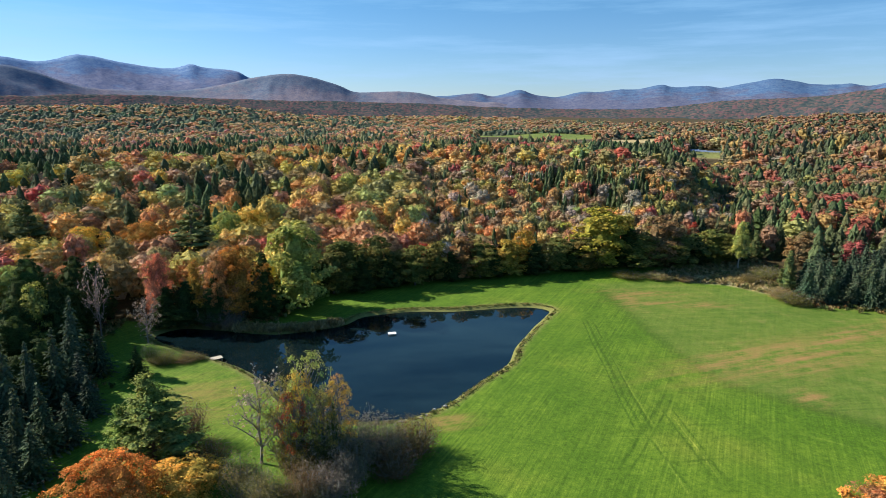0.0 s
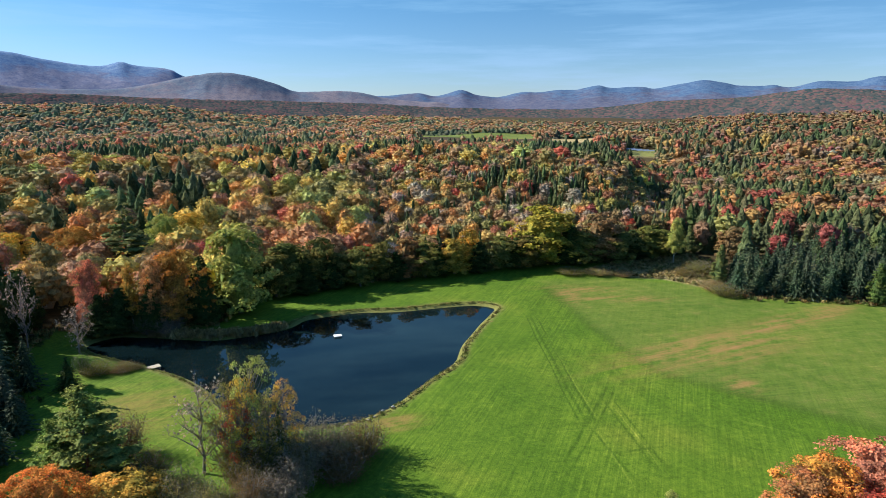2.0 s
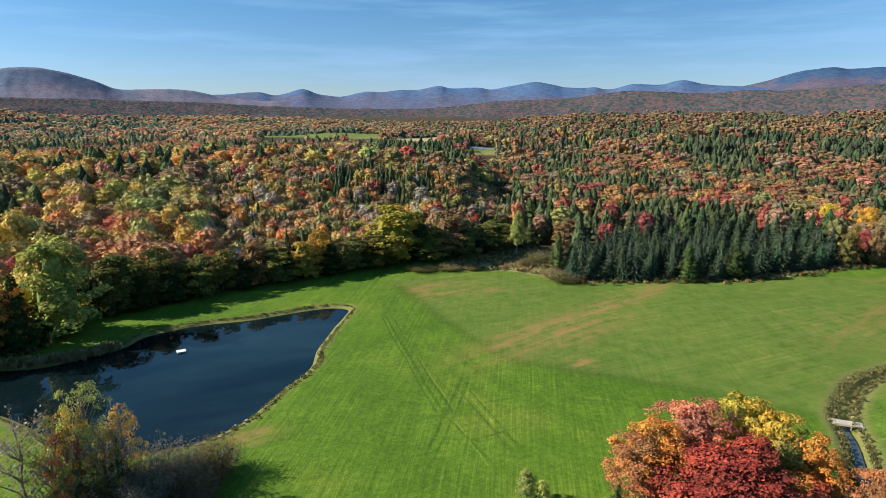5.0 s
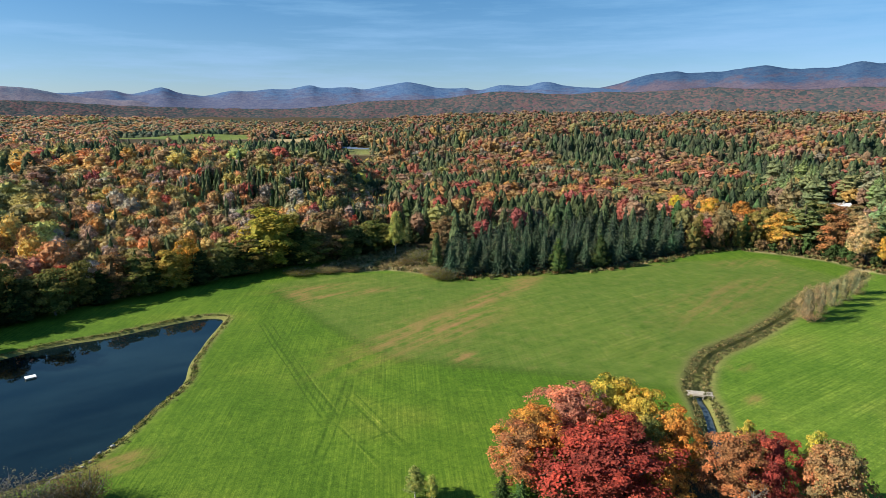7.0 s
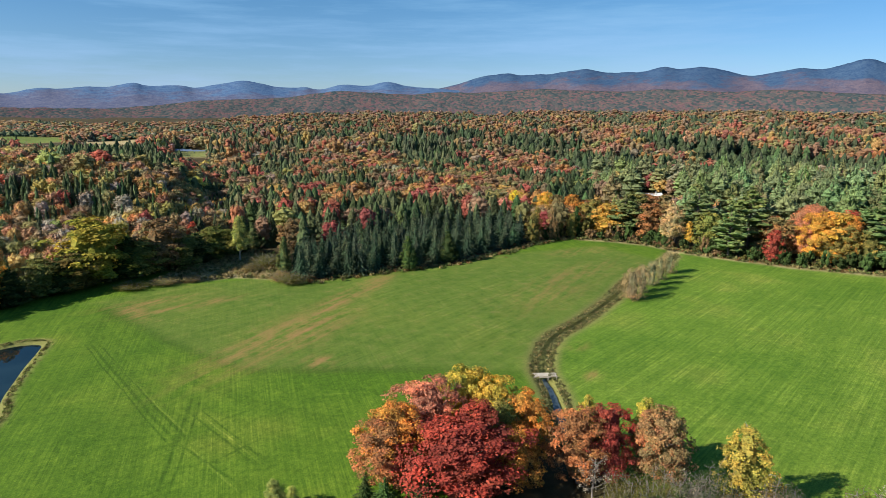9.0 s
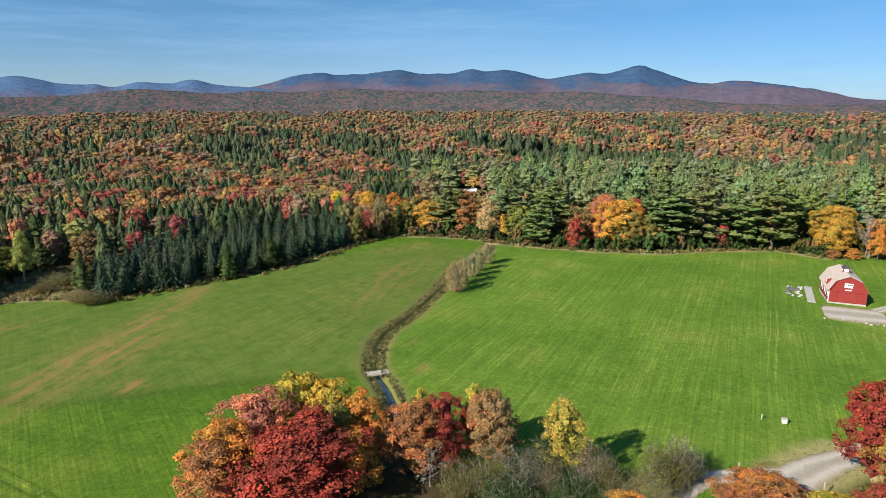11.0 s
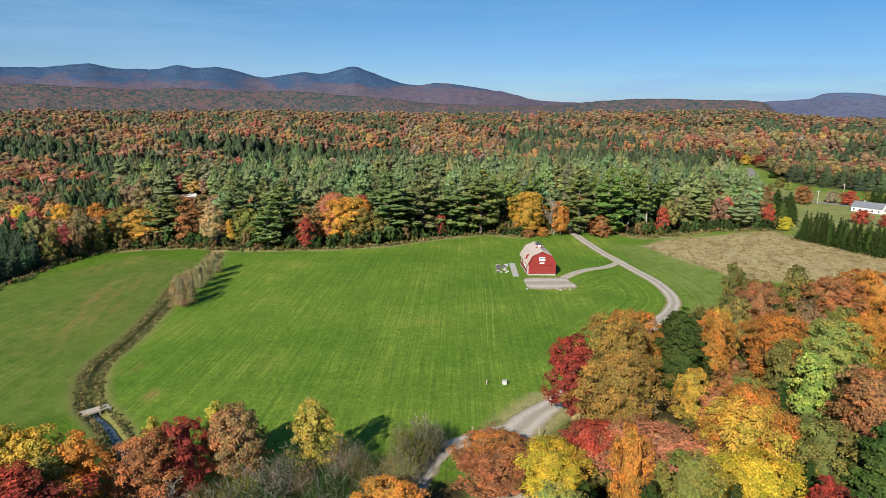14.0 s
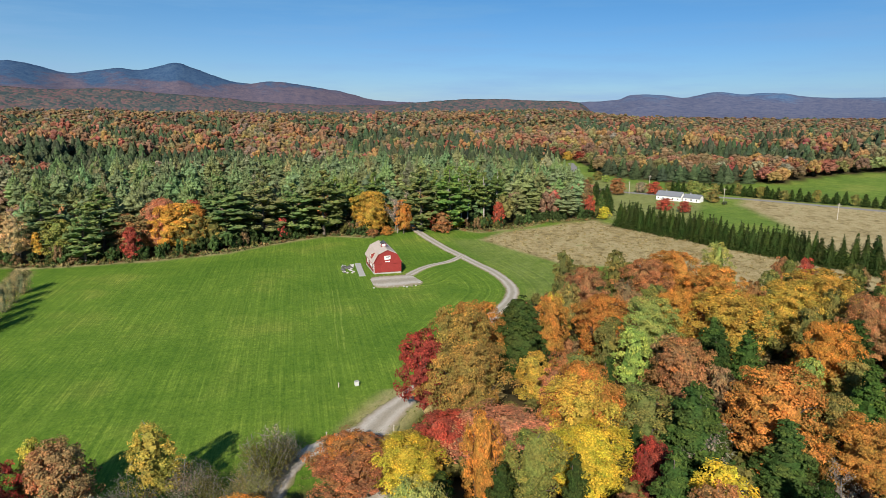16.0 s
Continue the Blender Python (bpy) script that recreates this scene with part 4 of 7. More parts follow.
def shrub(seed, h=4.0, w=5.0, stems=34, leaves=150, leaf=0.115):
    g = np.random.default_rng(seed)
    wood, c, n = [], [], []
    for i in range(stems):
        ang, rr = i * 2.4, w / 2 * math.sqrt((i + 0.5) / stems) * 0.85
        tip = np.array([math.cos(ang) * rr, math.sin(ang) * rr, h * g.uniform(0.6, 0.98) * (1 - 0.45 * (rr / w * 2) ** 2)])
        stem = bent(tip * [0.3, 0.3, 0], tip, g, 4, 0.05)
        wood.append(tube(stem, np.linspace(0.012 * h, 0.003 * h, 4), 3))
        for _ in range(5):
            q = stem[g.integers(1, 4)]
            e = q + unit(g.normal(size=3) + [0, 0, 0.5]) * h * g.uniform(0.1, 0.25)
            wood.append(tube(np.stack([q, (q + e) / 2 + g.normal(size=3) * 0.04, e]), [0.005 * h, 0.004 * h, 0.002 * h], 3))
        s = g.uniform(0.3, 1.05, (leaves, 1))
        c.append(tip * [0.3, 0.3, 0] + tip * ([0.7, 0.7, 1] * s) + g.normal(size=(leaves, 3)) * w * 0.075)
        n.append(np.tile(unit(tip[None]), (leaves, 1)) + [0, 0, 0.4])
    c, n = np.vstack(c), np.vstack(n)
    c[:, 2] = np.maximum(c[:, 2], 0.1)
    return merge(wood), kites(c, n, leaf, g)


TEMPLATES, PLACED = {}, []


def template(kind, variant):
    """The two shared meshes of a kind of tree, with the height and width that they have."""
    key = (kind, variant)
    if key not in TEMPLATES:
        make, h, w, bark, leaf = KINDS[kind]
        wood, crown, *tones = make(variant * 13 + 5)
        n = len(crown[0])
        g = np.random.default_rng(variant)
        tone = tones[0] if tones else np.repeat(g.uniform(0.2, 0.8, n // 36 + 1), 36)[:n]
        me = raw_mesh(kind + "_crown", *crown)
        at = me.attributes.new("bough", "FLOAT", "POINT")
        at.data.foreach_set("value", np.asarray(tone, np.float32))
        TEMPLATES[key] = (raw_mesh(kind + "_trunk", *wood, True), me, h, w, bark, leaf)
    return TEMPLATES[key]


KINDS = {
    "maple": (lambda s: broadleaf(s, 14, 10, 130, 60, 0.29, 0.14, body=0.38), 14, 10, M_BARK, M_LEAF),
    "big_maple": (lambda s: broadleaf(s, 18, 16, 190, 80, 0.33, 0.12, body=0.40, puff=0.085, twigs=24, lumps=1.25), 18, 16, M_BARK, M_LEAF),
    "birch": (lambda s: broadleaf(s, 13, 6.2, 90, 52, 0.23, 0.22, "egg", 0.4, 0.13), 13, 6.2, M_BIRCH, M_LEAF),
    "thin_maple": (lambda s: broadleaf(s, 14, 9, 140, 66, 0.245, 0.12, body=0.36, twigs=30, lumps=1.2), 14, 9, M_BARK, M_LEAF),
    "airy_maple": (lambda s: broadleaf(s, 14, 9, 84, 46, 0.21, 0.14, body=0, puff=0.095, twigs=60, lumps=1.3), 14, 9, M_TWIG, M_LEAF),
    "edge_maple": (lambda s: broadleaf(s, 14, 9, 76, 42, 0.44, 0.08, body=0.42, twigs=6, puff=0.125, lumps=1.2), 14, 9, M_BARK, M_LEAF),
    "spruce": (lambda s: spruce(s, 14, 5.6, 22, 13, 0.46, 0.02, 0.22, 0.95, 0.35), 14, 5.6, M_BARK, M_NEEDLE),
    "hemlock": (lambda s: broadleaf(s, 16, 9.5, 150, 46, 0.35, 0.02, "cone", 0.55, 0.085, 0, 0.8, 0.5), 16, 9.5, M_BARK, M_NEEDLE),
    "round_hemlock": (lambda s: broadleaf(s, 18, 12, 260, 56, 0.33, 0.02, "egg", 0.66, 0.065, 0, 0.5, 0.5), 18, 12, M_BARK, M_NEEDLE),
    "edge_hemlock": (lambda s: broadleaf(s, 16, 9.5, 90, 34, 0.5, 0.02, "cone", 0.55, 0.11, 0, 0.9, 0.5), 16, 9.5, M_BARK, M_NEEDLE),
    "pine": (lambda s: pine(s, 26, 11, 12, 6, 14, 0.75, False, 0.16), 26, 11, M_BARK, M_NEEDLE),
    "tall_pine": (lambda s: pine(s, 26, 9, 9, 6, 14, 0.75, False, 0.42), 26, 9, M_BIRCH, M_NEEDLE),
    "near_pine": (lambda s: pine(s, 16, 10, 13, 8, 60, 0.30, True, 0.05), 16, 10, M_BARK, M_NEEDLE),
    "willow": (lambda s: broadleaf(s, 7, 7, 110, 46, 0.14, 0.06, body=0.34, puff=0.13, twigs=34), 7, 7, M_BARK, M_LEAF),
    "bare": (lambda s: bare(s), 12, 8, M_TWIG, M_LEAF),
    "shrub": (lambda s: shrub(s), 4, 5, M_TWIG, M_LEAF),
}
NAMES = {"big_maple": "maple_tree", "maple": "maple_tree", "birch": "birch_tree", "thin_maple": "maple_tree", "airy_maple": "maple_tree", "edge_maple": "maple_tree", "spruce": "spruce_tree",
         "hemlock": "hemlock_tree", "round_hemlock": "hemlock_tree", "edge_hemlock": "hemlock_tree", "pine": "white_pine", "tall_pine": "white_pine", "near_pine": "white_pine", "bare": "bare_tree", "shrub": "shrub", "willow": "willow_bush"}
COLOURS = {
    "orange": (0.38, 0.172, 0.042), "rust": (0.28, 0.13, 0.06), "red": (0.33, 0.068, 0.045), "crimson": (0.25, 0.048, 0.036),
    "golden": (0.40, 0.248, 0.05), "yellow": (0.47, 0.35, 0.045), "lime": (0.25, 0.275, 0.075), "olive": (0.185, 0.165, 0.05),
    "brown": (0.215, 0.138, 0.068), "mustard": (0.29, 0.235, 0.045), "green": (0.066, 0.112, 0.034), "dark green": (0.046, 0.070, 0.023), "blue-green": (0.060, 0.088, 0.054),
    "dark olive": (0.135, 0.128, 0.038), "grey": (0.26, 0.215, 0.165), "pink": (0.40, 0.17, 0.10), "bright green": (0.165, 0.23, 0.06), "bronze": (0.235, 0.155, 0.045), "pine green": (0.110, 0.138, 0.05), "straw": (0.34, 0.265, 0.115), "tan": (0.235, 0.19, 0.10),
}
LOOK = {"maple_tree": "maple in leaf", "birch_tree": "pale-barked birch", "spruce_tree": "pointed spruce",
        "hemlock_tree": "broad hemlock", "white_pine": "white pine",
        "bare_tree": "nearly leafless tree", "shrub": "low tangled shrub", "willow_bush": "round thinly leaved willow bush"}


def tree(kind, x, y, h, w, colour, beside="at the meadow edge", group="", z=None, variant=None):
    variant = int(abs(x * 7.3 + y * 3.1)) % 4 if variant is None else variant
    trunk, crown, h0, w0, bark, leaf = template(kind, variant)
    g = np.random.default_rng(int(abs(x * 131 + y * 977)) + 3)
    z = float(height(x, y)) - 0.15 if z is None else z
    PLACED.append((x, y, w))
    name = NAMES[kind]
    root = empty(name, pose(x, y, z, g.normal() * 1.2, g.normal() * 1.2, g.uniform(0, 360)) @ Matrix.Diagonal((w / w0, w / w0, h / h0, 1)),
                 f"{colour} {LOOK[name]} {beside}", "shrub" if kind == "shrub" else "tree", group)
    child("trunk", trunk, bark, root)
    top = child("crown", crown, leaf, root)
    c = np.array(COLOURS[colour]) * ((1.3 if x > 40 and y < 10 or kind == "edge_maple" else 1.5) if leaf is M_LEAF else (1.2 if kind == "near_pine" else 1.75) if "pine" in kind else 1.25) * (0.55 if kind == "shrub" else 1) * g.uniform(0.9, 1.14) * (1 + g.normal(size=3) * 0.05)
    if leaf is M_NEEDLE and x > 40 and y < 10:      # darker, yellower needles by the lane
        c = c * (0.86, 0.88, 0.7)
    top.color = (*np.clip(c, 0, 1), 1)
    return root


# ---------------------------------------------------------------- trees and shrubs that stand out
# clump by the pond
spot = dict(beside="on the bank between lawn and pond", group="clump by the pond")
tree("bare", -31.8, 98.8, 18.8, 11.4, "grey", **spot)
tree("airy_maple", -27.7, 97.6, 17.4, 8.7, "olive", **spot)
tree("airy_maple", -23.0, 98.3, 22.0, 8.4, "lime", **spot)
tree("airy_maple", -24.1, 96.8, 18.8, 6.4, "golden", **spot)
tree("airy_maple", -25.5, 97.0, 15.3, 7.1, "red", **spot)
tree("airy_maple", -18.0, 99.6, 16.6, 6.9, "golden", **spot)
tree("airy_maple", -20.4, 97.6, 14.4, 7.6, "olive", **spot)
tree("bare", -20.4, 96.1, 14.1, 8.6, "grey", **spot)
tree("spruce", -18.7, 97.0, 12.1, 4.4, "dark green", **spot)
tree("shrub", -21.5, 95.9, 9.5, 10.8, "dark olive", **spot)
tree("shrub", -16.7, 96.8, 7.6, 8.8, "dark olive", **spot)
tree("shrub", -25.2, 95.0, 7.5, 8.6, "olive", **spot)
tree("shrub", -12.9, 100.2, 9.2, 13.6, "grey", **spot)
tree("shrub", -5.0, 102.6, 7.2, 10.7, "brown", **spot)
tree("shrub", -9.4, 100.3, 6.6, 9.1, "grey", **spot)
tree("shrub", -15.5, 93.7, 8.2, 9.7, "grey", **spot)
tree("shrub", -8.1, 95.7, 5.1, 9.9, "brown", **spot)
tree("shrub", -31.9, 89.0, 7.9, 9.2, "straw", **spot)
tree("shrub", -27.5, 86.2, 7.2, 8.1, "straw", **spot)
tree("shrub", -21.9, 88.3, 6.9, 9.3, "brown", **spot)
tree("shrub", -17.6, 89.8, 6.5, 10.5, "grey", **spot)
tree("shrub", -24.7, 85.5, 5.3, 8.1, "olive", **spot)

# trees on the lawn
spot = dict(beside="on the lawn near the pond", group="trees on the lawn")
tree("big_maple", -48.7, 81.6, 12.2, 13.9, "orange", **spot)
tree("near_pine", -49.1, 96.7, 17.5, 15.0, "bright green", **spot)
tree("near_pine", -54.8, 98.3, 11.2, 8.6, "bright green", **spot)
tree("shrub", -47.1, 106.3, 8.5, 8.8, "brown", **spot)
tree("shrub", -40.1, 97.1, 5.8, 8.8, "brown", **spot)
tree("spruce", -71.2, 136.0, 7.4, 6.6, "dark green", **spot)
tree("shrub", -68.4, 143.8, 3.2, 8.6, "olive", **spot)
tree("shrub", -63.1, 144.6, 2.2, 7.2, "brown", **spot)
tree("shrub", -71.5, 144.0, 5.4, 5.5, "green", **spot)
tree("maple", -40.3, 86.9, 8.1, 12.0, "golden", **spot)
tree("shrub", -60.2, 145.6, 1.6, 4.1, "olive", **spot)

# dark spruces
spot = dict(beside="in the shaded row beside the lawn", group="dark spruces")
# the first three spruces are added to shade the lawn strip
tree("spruce", -80.5, 127.0, 17.0, 8.2, "blue-green", **spot)
tree("spruce", -84.6, 134.2, 20.0, 8.8, "blue-green", **spot)
tree("spruce", -79.8, 136.5, 12.5, 7.2, "blue-green", **spot)
tree("spruce", -83.2, 110.7, 18.2, 8.3, "blue-green", **spot)
tree("spruce", -80.9, 113.9, 17.2, 8.0, "blue-green", **spot)
tree("spruce", -79.5, 120.1, 17.7, 8.4, "blue-green", **spot)
tree("spruce", -75.5, 121.4, 11.6, 7.8, "blue-green", **spot)
tree("spruce", -71.2, 116.2, 9.1, 7.0, "blue-green", **spot)
tree("spruce", -73.3, 98.8, 14.5, 7.5, "blue-green", **spot)
tree("spruce", -70.8, 102.4, 13.7, 7.3, "blue-green", **spot)
tree("spruce", -68.5, 105.2, 10.5, 6.9, "blue-green", **spot)
tree("spruce", -70.7, 90.4, 14.5, 7.5, "blue-green", **spot)
tree("spruce", -67.6, 93.6, 10.5, 7.2, "blue-green", **spot)
tree("spruce", -64.2, 82.1, 12.5, 6.9, "blue-green", **spot)
tree("shrub", -100.8, 147.6, 7.1, 6.1, "crimson", **spot)

# pond woods
spot = dict(beside="among the woods beside the pond", group="pond woods")
tree("birch", -98.4, 144.1, 21.5, 11.2, "lime", **spot)
tree("big_maple", -132.7, 186.3, 14.2, 15.2, "lime", **spot)
tree("birch", -116.6, 159.7, 10.2, 9.9, "golden", **spot)
tree("big_maple", -117.7, 190.6, 13.2, 15.6, "rust", **spot)
tree("near_pine", -155.3, 230.0, 22.3, 20.8, "pine green", **spot)
tree("big_maple", -132.3, 227.6, 16.2, 18.4, "golden", **spot)
tree("bare", -92.3, 160.1, 23.2, 9.2, "grey", **spot)
tree("big_maple", -114.3, 233.8, 17.3, 18.9, "orange", **spot)
tree("thin_maple", -82.6, 173.9, 21.7, 8.9, "pink", **spot)
tree("pine", -93.4, 228.9, 25.4, 17.1, "pine green", **spot)
tree("birch", -71.4, 174.2, 19.7, 7.2, "golden", **spot)
tree("thin_maple", -59.6, 175.1, 23.9, 15.1, "orange", **spot)
tree("thin_maple", -63.9, 173.1, 21.6, 10.7, "rust", **spot)
# next four hemlocks added to make dark gaps where the woods are shaded
tree("hemlock", -65.3, 172.3, 17.6, 11.7, "dark green", **spot)
tree("hemlock", -53.6, 178.1, 21.3, 13.9, "dark green", **spot)
tree("hemlock", -74.0, 171.7, 14.4, 11.7, "dark green", **spot)
tree("hemlock", -93.3, 144.2, 24.3, 11.4, "dark green", **spot)
tree("maple", -53.3, 179.2, 15.8, 7.4, "orange", **spot)
tree("big_maple", -86.0, 246.7, 19.3, 15.5, "lime", **spot)
tree("big_maple", -77.1, 253.0, 18.3, 15.3, "golden", **spot)
tree("edge_maple", -45.4, 187.8, 28.9, 21.4, "lime", **spot)
tree("hemlock", -46.6, 190.9, 15.9, 15.7, "dark green", **spot)
tree("bare", -78.7, 157.7, 14.6, 9.2, "grey", **spot)
tree("shrub", -61.7, 171.2, 6.1, 10.7, "grey", **spot)
tree("shrub", -66.5, 171.3, 5.3, 8.9, "grey", **spot)
tree("shrub", -71.4, 173.4, 4.1, 7.2, "straw", **spot)
tree("maple", -118.8, 195.5, 12.2, 12.0, "red", **spot)
tree("hemlock", -78.8, 171.5, 12.7, 12.4, "dark green", **spot)

# extra hemlocks, set sunward of the lawn and pond end to shade them
for px, py, ph in ((-104, 148, 21), (-108, 158, 23), (-103, 168, 20), (-113, 166, 23), (-100, 139, 19), (-95, 131, 17), (-98, 122, 19), (-92, 113, 17), (-97, 104, 19), (-88, 99, 16), (-90, 88, 17),
                   (-94, 146, 15), (-102, 176, 19), (-99, 158, 17), (-87, 128, 13), (-86, 118, 13), (-108, 178, 20)):
    tree("round_hemlock", px, py, ph, 12.5, "dark green", **spot)

# meadow edge trees
spot = dict(beside="at the shaded edge of the meadow", group="meadow edge trees")
tree("edge_maple", -33.7, 209.0, 18.6, 17.1, "dark olive", **spot)
tree("edge_maple", -24.0, 215.2, 18.5, 15.3, "dark olive", **spot)
tree("thin_maple", -7.6, 227.6, 12.7, 7.0, "red", **spot)
tree("edge_maple", -17.0, 216.3, 13.0, 13.3, "dark olive", **spot)
tree("edge_maple", 7.5, 223.9, 15.8, 13.7, "rust", **spot)
tree("edge_maple", -2.9, 221.5, 14.8, 13.5, "dark olive", **spot)
tree("edge_maple", 24.6, 226.9, 14.4, 15.3, "mustard", **spot)
tree("edge_maple", 30.3, 230.5, 16.8, 11.7, "golden", **spot)
tree("edge_maple", 61.0, 236.0, 24.1, 26.3, "mustard", **spot)
tree("edge_maple", 84.0, 237.3, 19.8, 20.4, "brown", **spot)
tree("hemlock", 71.1, 234.5, 17.4, 16.7, "dark green", **spot)
tree("hemlock", 49.1, 233.1, 12.6, 16.6, "dark green", **spot)
tree("hemlock", 99.4, 242.7, 13.0, 17.2, "dark green", **spot)
tree("edge_maple", 110.6, 247.7, 13.9, 20.1, "dark olive", **spot)
tree("hemlock", 119.9, 250.3, 10.0, 15.2, "dark green", **spot)
tree("edge_maple", 43.4, 232.0, 12.9, 14.2, "dark olive", **spot)
tree("hemlock", 18.1, 225.8, 12.6, 13.8, "dark green", **spot)
tree("hemlock", -28.0, 206.9, 14.1, 12.7, "dark green", **spot)
tree("hemlock", -40.4, 205.8, 13.4, 12.6, "dark green", **spot)
tree("edge_maple", -37.2, 204.4, 15.7, 14.6, "dark olive", **spot)
tree("edge_hemlock", -19.7, 212.6, 12.2, 12.2, "dark green", **spot)
tree("edge_maple", -9.8, 214.3, 15.0, 13.1, "dark olive", **spot)
tree("edge_hemlock", 3.3, 220.7, 11.8, 13.5, "dark green", **spot)
tree("edge_maple", 13.8, 223.8, 14.2, 15.1, "dark olive", **spot)
tree("edge_hemlock", 34.2, 227.9, 13.0, 13.9, "dark green", **spot)
tree("edge_maple", 54.2, 231.8, 14.0, 15.6, "dark olive", **spot)
tree("edge_maple", 75.3, 233.9, 14.1, 19.0, "dark olive", **spot)
tree("edge_maple", 92.2, 238.3, 12.3, 19.4, "dark olive", **spot)
tree("edge_hemlock", -43.7, 203.1, 13.1, 10.4, "dark green", **spot)
tree("birch", 115.1, 237.0, 19.9, 8.0, "lime", **spot)
tree("edge_maple", 143.3, 241.7, 14.6, 14.8, "brown", **spot)

# wet ground shrubs
spot = dict(beside="on the wet ground behind the meadow", group="wet ground shrubs")
tree("shrub", 118.9, 221.1, 5.3, 15.3, "olive", **spot)
tree("shrub", 78.3, 220.0, 2.7, 11.7, "straw", **spot)
tree("shrub", 86.8, 218.6, 2.7, 9.5, "straw", **spot)
tree("shrub", 67.9, 221.8, 2.8, 13.9, "olive", **spot)
tree("shrub", 112.3, 191.5, 4.1, 13.7, "olive", **spot)
tree("shrub", 111.3, 198.1, 4.0, 11.6, "straw", **spot)
tree("shrub", 110.1, 216.6, 3.5, 9.9, "olive", **spot)

# crimson grove
spot = dict(beside="in the grove at the meadow's near edge", group="crimson grove")
tree("thin_maple", 67.5, 73.1, 16.2, 14.1, "pink", **spot)
tree("thin_maple", 57.8, 72.6, 12.2, 12.6, "rust", **spot)
tree("thin_maple", 60.2, 72.2, 14.2, 11.6, "orange", **spot)
tree("maple", 75.4, 71.3, 16.2, 12.1, "golden", **spot)
tree("maple", 78.1, 66.8, 15.2, 10.8, "golden", **spot)
tree("thin_maple", 63.9, 60.9, 14.2, 19.5, "crimson", **spot)
tree("maple", 74.5, 62.9, 13.2, 9.3, "olive", **spot)
tree("maple", 79.0, 60.1, 14.2, 8.7, "orange", **spot)
tree("thin_maple", 68.8, 61.8, 15.2, 10.0, "crimson", **spot)
tree("maple", 72.5, 57.0, 11.2, 8.9, "orange", **spot)
tree("thin_maple", 80.4, 50.6, 14.2, 10.5, "rust", **spot)
tree("thin_maple", 84.8, 47.7, 14.2, 9.0, "crimson", **spot)
tree("birch", 84.0, 51.5, 15.2, 4.9, "mustard", **spot)
tree("birch", 91.8, 45.0, 14.2, 5.9, "mustard", **spot)
tree("maple", 90.9, 42.4, 13.2, 10.2, "rust", **spot)
tree("spruce", 52.3, 71.1, 5.1, 4.2, "dark green", **spot)
tree("spruce", 53.7, 68.1, 5.1, 5.1, "green", **spot)
tree("birch", 41.0, 78.7, 6.1, 4.2, "lime", **spot)
tree("birch", 42.9, 76.6, 5.1, 2.7, "lime", **spot)
tree("shrub", 59.7, 66.3, 6.1, 6.2, "green", **spot)

# brookside row
spot = dict(beside="in the row along the meadow's near edge", group="brookside row")
tree("maple", 90.0, 41.3, 14.2, 10.4, "brown", **spot)
tree("birch", 91.6, 28.7, 15.2, 9.1, "mustard", **spot)
tree("shrub", 88.1, 31.9, 8.9, 8.6, "green", **spot)
tree("shrub", 81.5, 37.7, 7.9, 9.3, "olive", **spot)
tree("shrub", 86.2, 32.7, 7.2, 7.5, "grey", **spot)
tree("shrub", 90.8, 23.4, 8.3, 8.6, "grey", **spot)
tree("shrub", 89.8, 21.2, 8.2, 6.4, "olive", **spot)
tree("shrub", 86.5, 28.9, 6.7, 5.3, "brown", **spot)
tree("bare", 83.8, 34.7, 8.1, 7.4, "grey", **spot)
tree("shrub", 97.6, 13.1, 8.6, 11.1, "olive", **spot)
tree("shrub", 102.2, 10.3, 6.1, 6.9, "grey", **spot)
tree("bare", 101.1, 11.6, 8.1, 6.8, "grey", **spot)
tree("shrub", 91.8, 15.0, 6.1, 9.6, "straw", **spot)
tree("maple", 79.9, 14.7, 8.1, 10.7, "orange", **spot)
tree("shrub", 84.0, 24.3, 6.4, 11.4, "green", **spot)
tree("shrub", 79.0, 32.8, 6.3, 12.1, "green", **spot)
tree("shrub", 86.5, 18.6, 5.4, 8.3, "olive", **spot)
tree("shrub", 78.6, 41.2, 6.9, 8.2, "olive", **spot)
tree("bare", 78.7, 46.7, 8.8, 7.2, "grey", **spot)
tree("thin_maple", 94.2, -0.1, 9.1, 9.3, "orange", **spot)
tree("thin_maple", 91.0, -0.7, 8.1, 12.1, "rust", **spot)
tree("maple", 93.4, -10.2, 8.1, 11.9, "golden", **spot)
tree("maple", 98.4, -16.6, 9.1, 9.1, "red", **spot)

# brook willows
spot = dict(beside="beside the grassy brook", group="brook willows")
tree("willow", 180.4, 96.8, 11.2, 9.0, "tan", **spot)
tree("willow", 190.8, 99.1, 10.4, 6.4, "tan", **spot)
tree("willow", 201.0, 101.0, 9.6, 6.4, "tan", **spot)
tree("willow", 210.9, 102.6, 9.4, 6.2, "tan", **spot)
tree("willow", 222.3, 104.8, 9.4, 7.0, "tan", **spot)

# woods by the lane
spot = dict(beside="in the woods beside the gravel lane", group="woods by the lane")
tree("maple", 116.1, -16.3, 18.5, 12.5, "crimson", **spot)
tree("big_maple", 115.3, -23.8, 23.3, 16.0, "bronze", **spot)
tree("big_maple", 112.0, -23.8, 18.2, 15.7, "bronze", **spot)
tree("big_maple", 131.1, -29.9, 18.8, 15.2, "orange", **spot)
tree("round_hemlock", 129.6, -39.9, 20.5, 14.5, "dark green", **spot)
tree("maple", 137.6, -50.4, 17.3, 8.7, "orange", **spot)
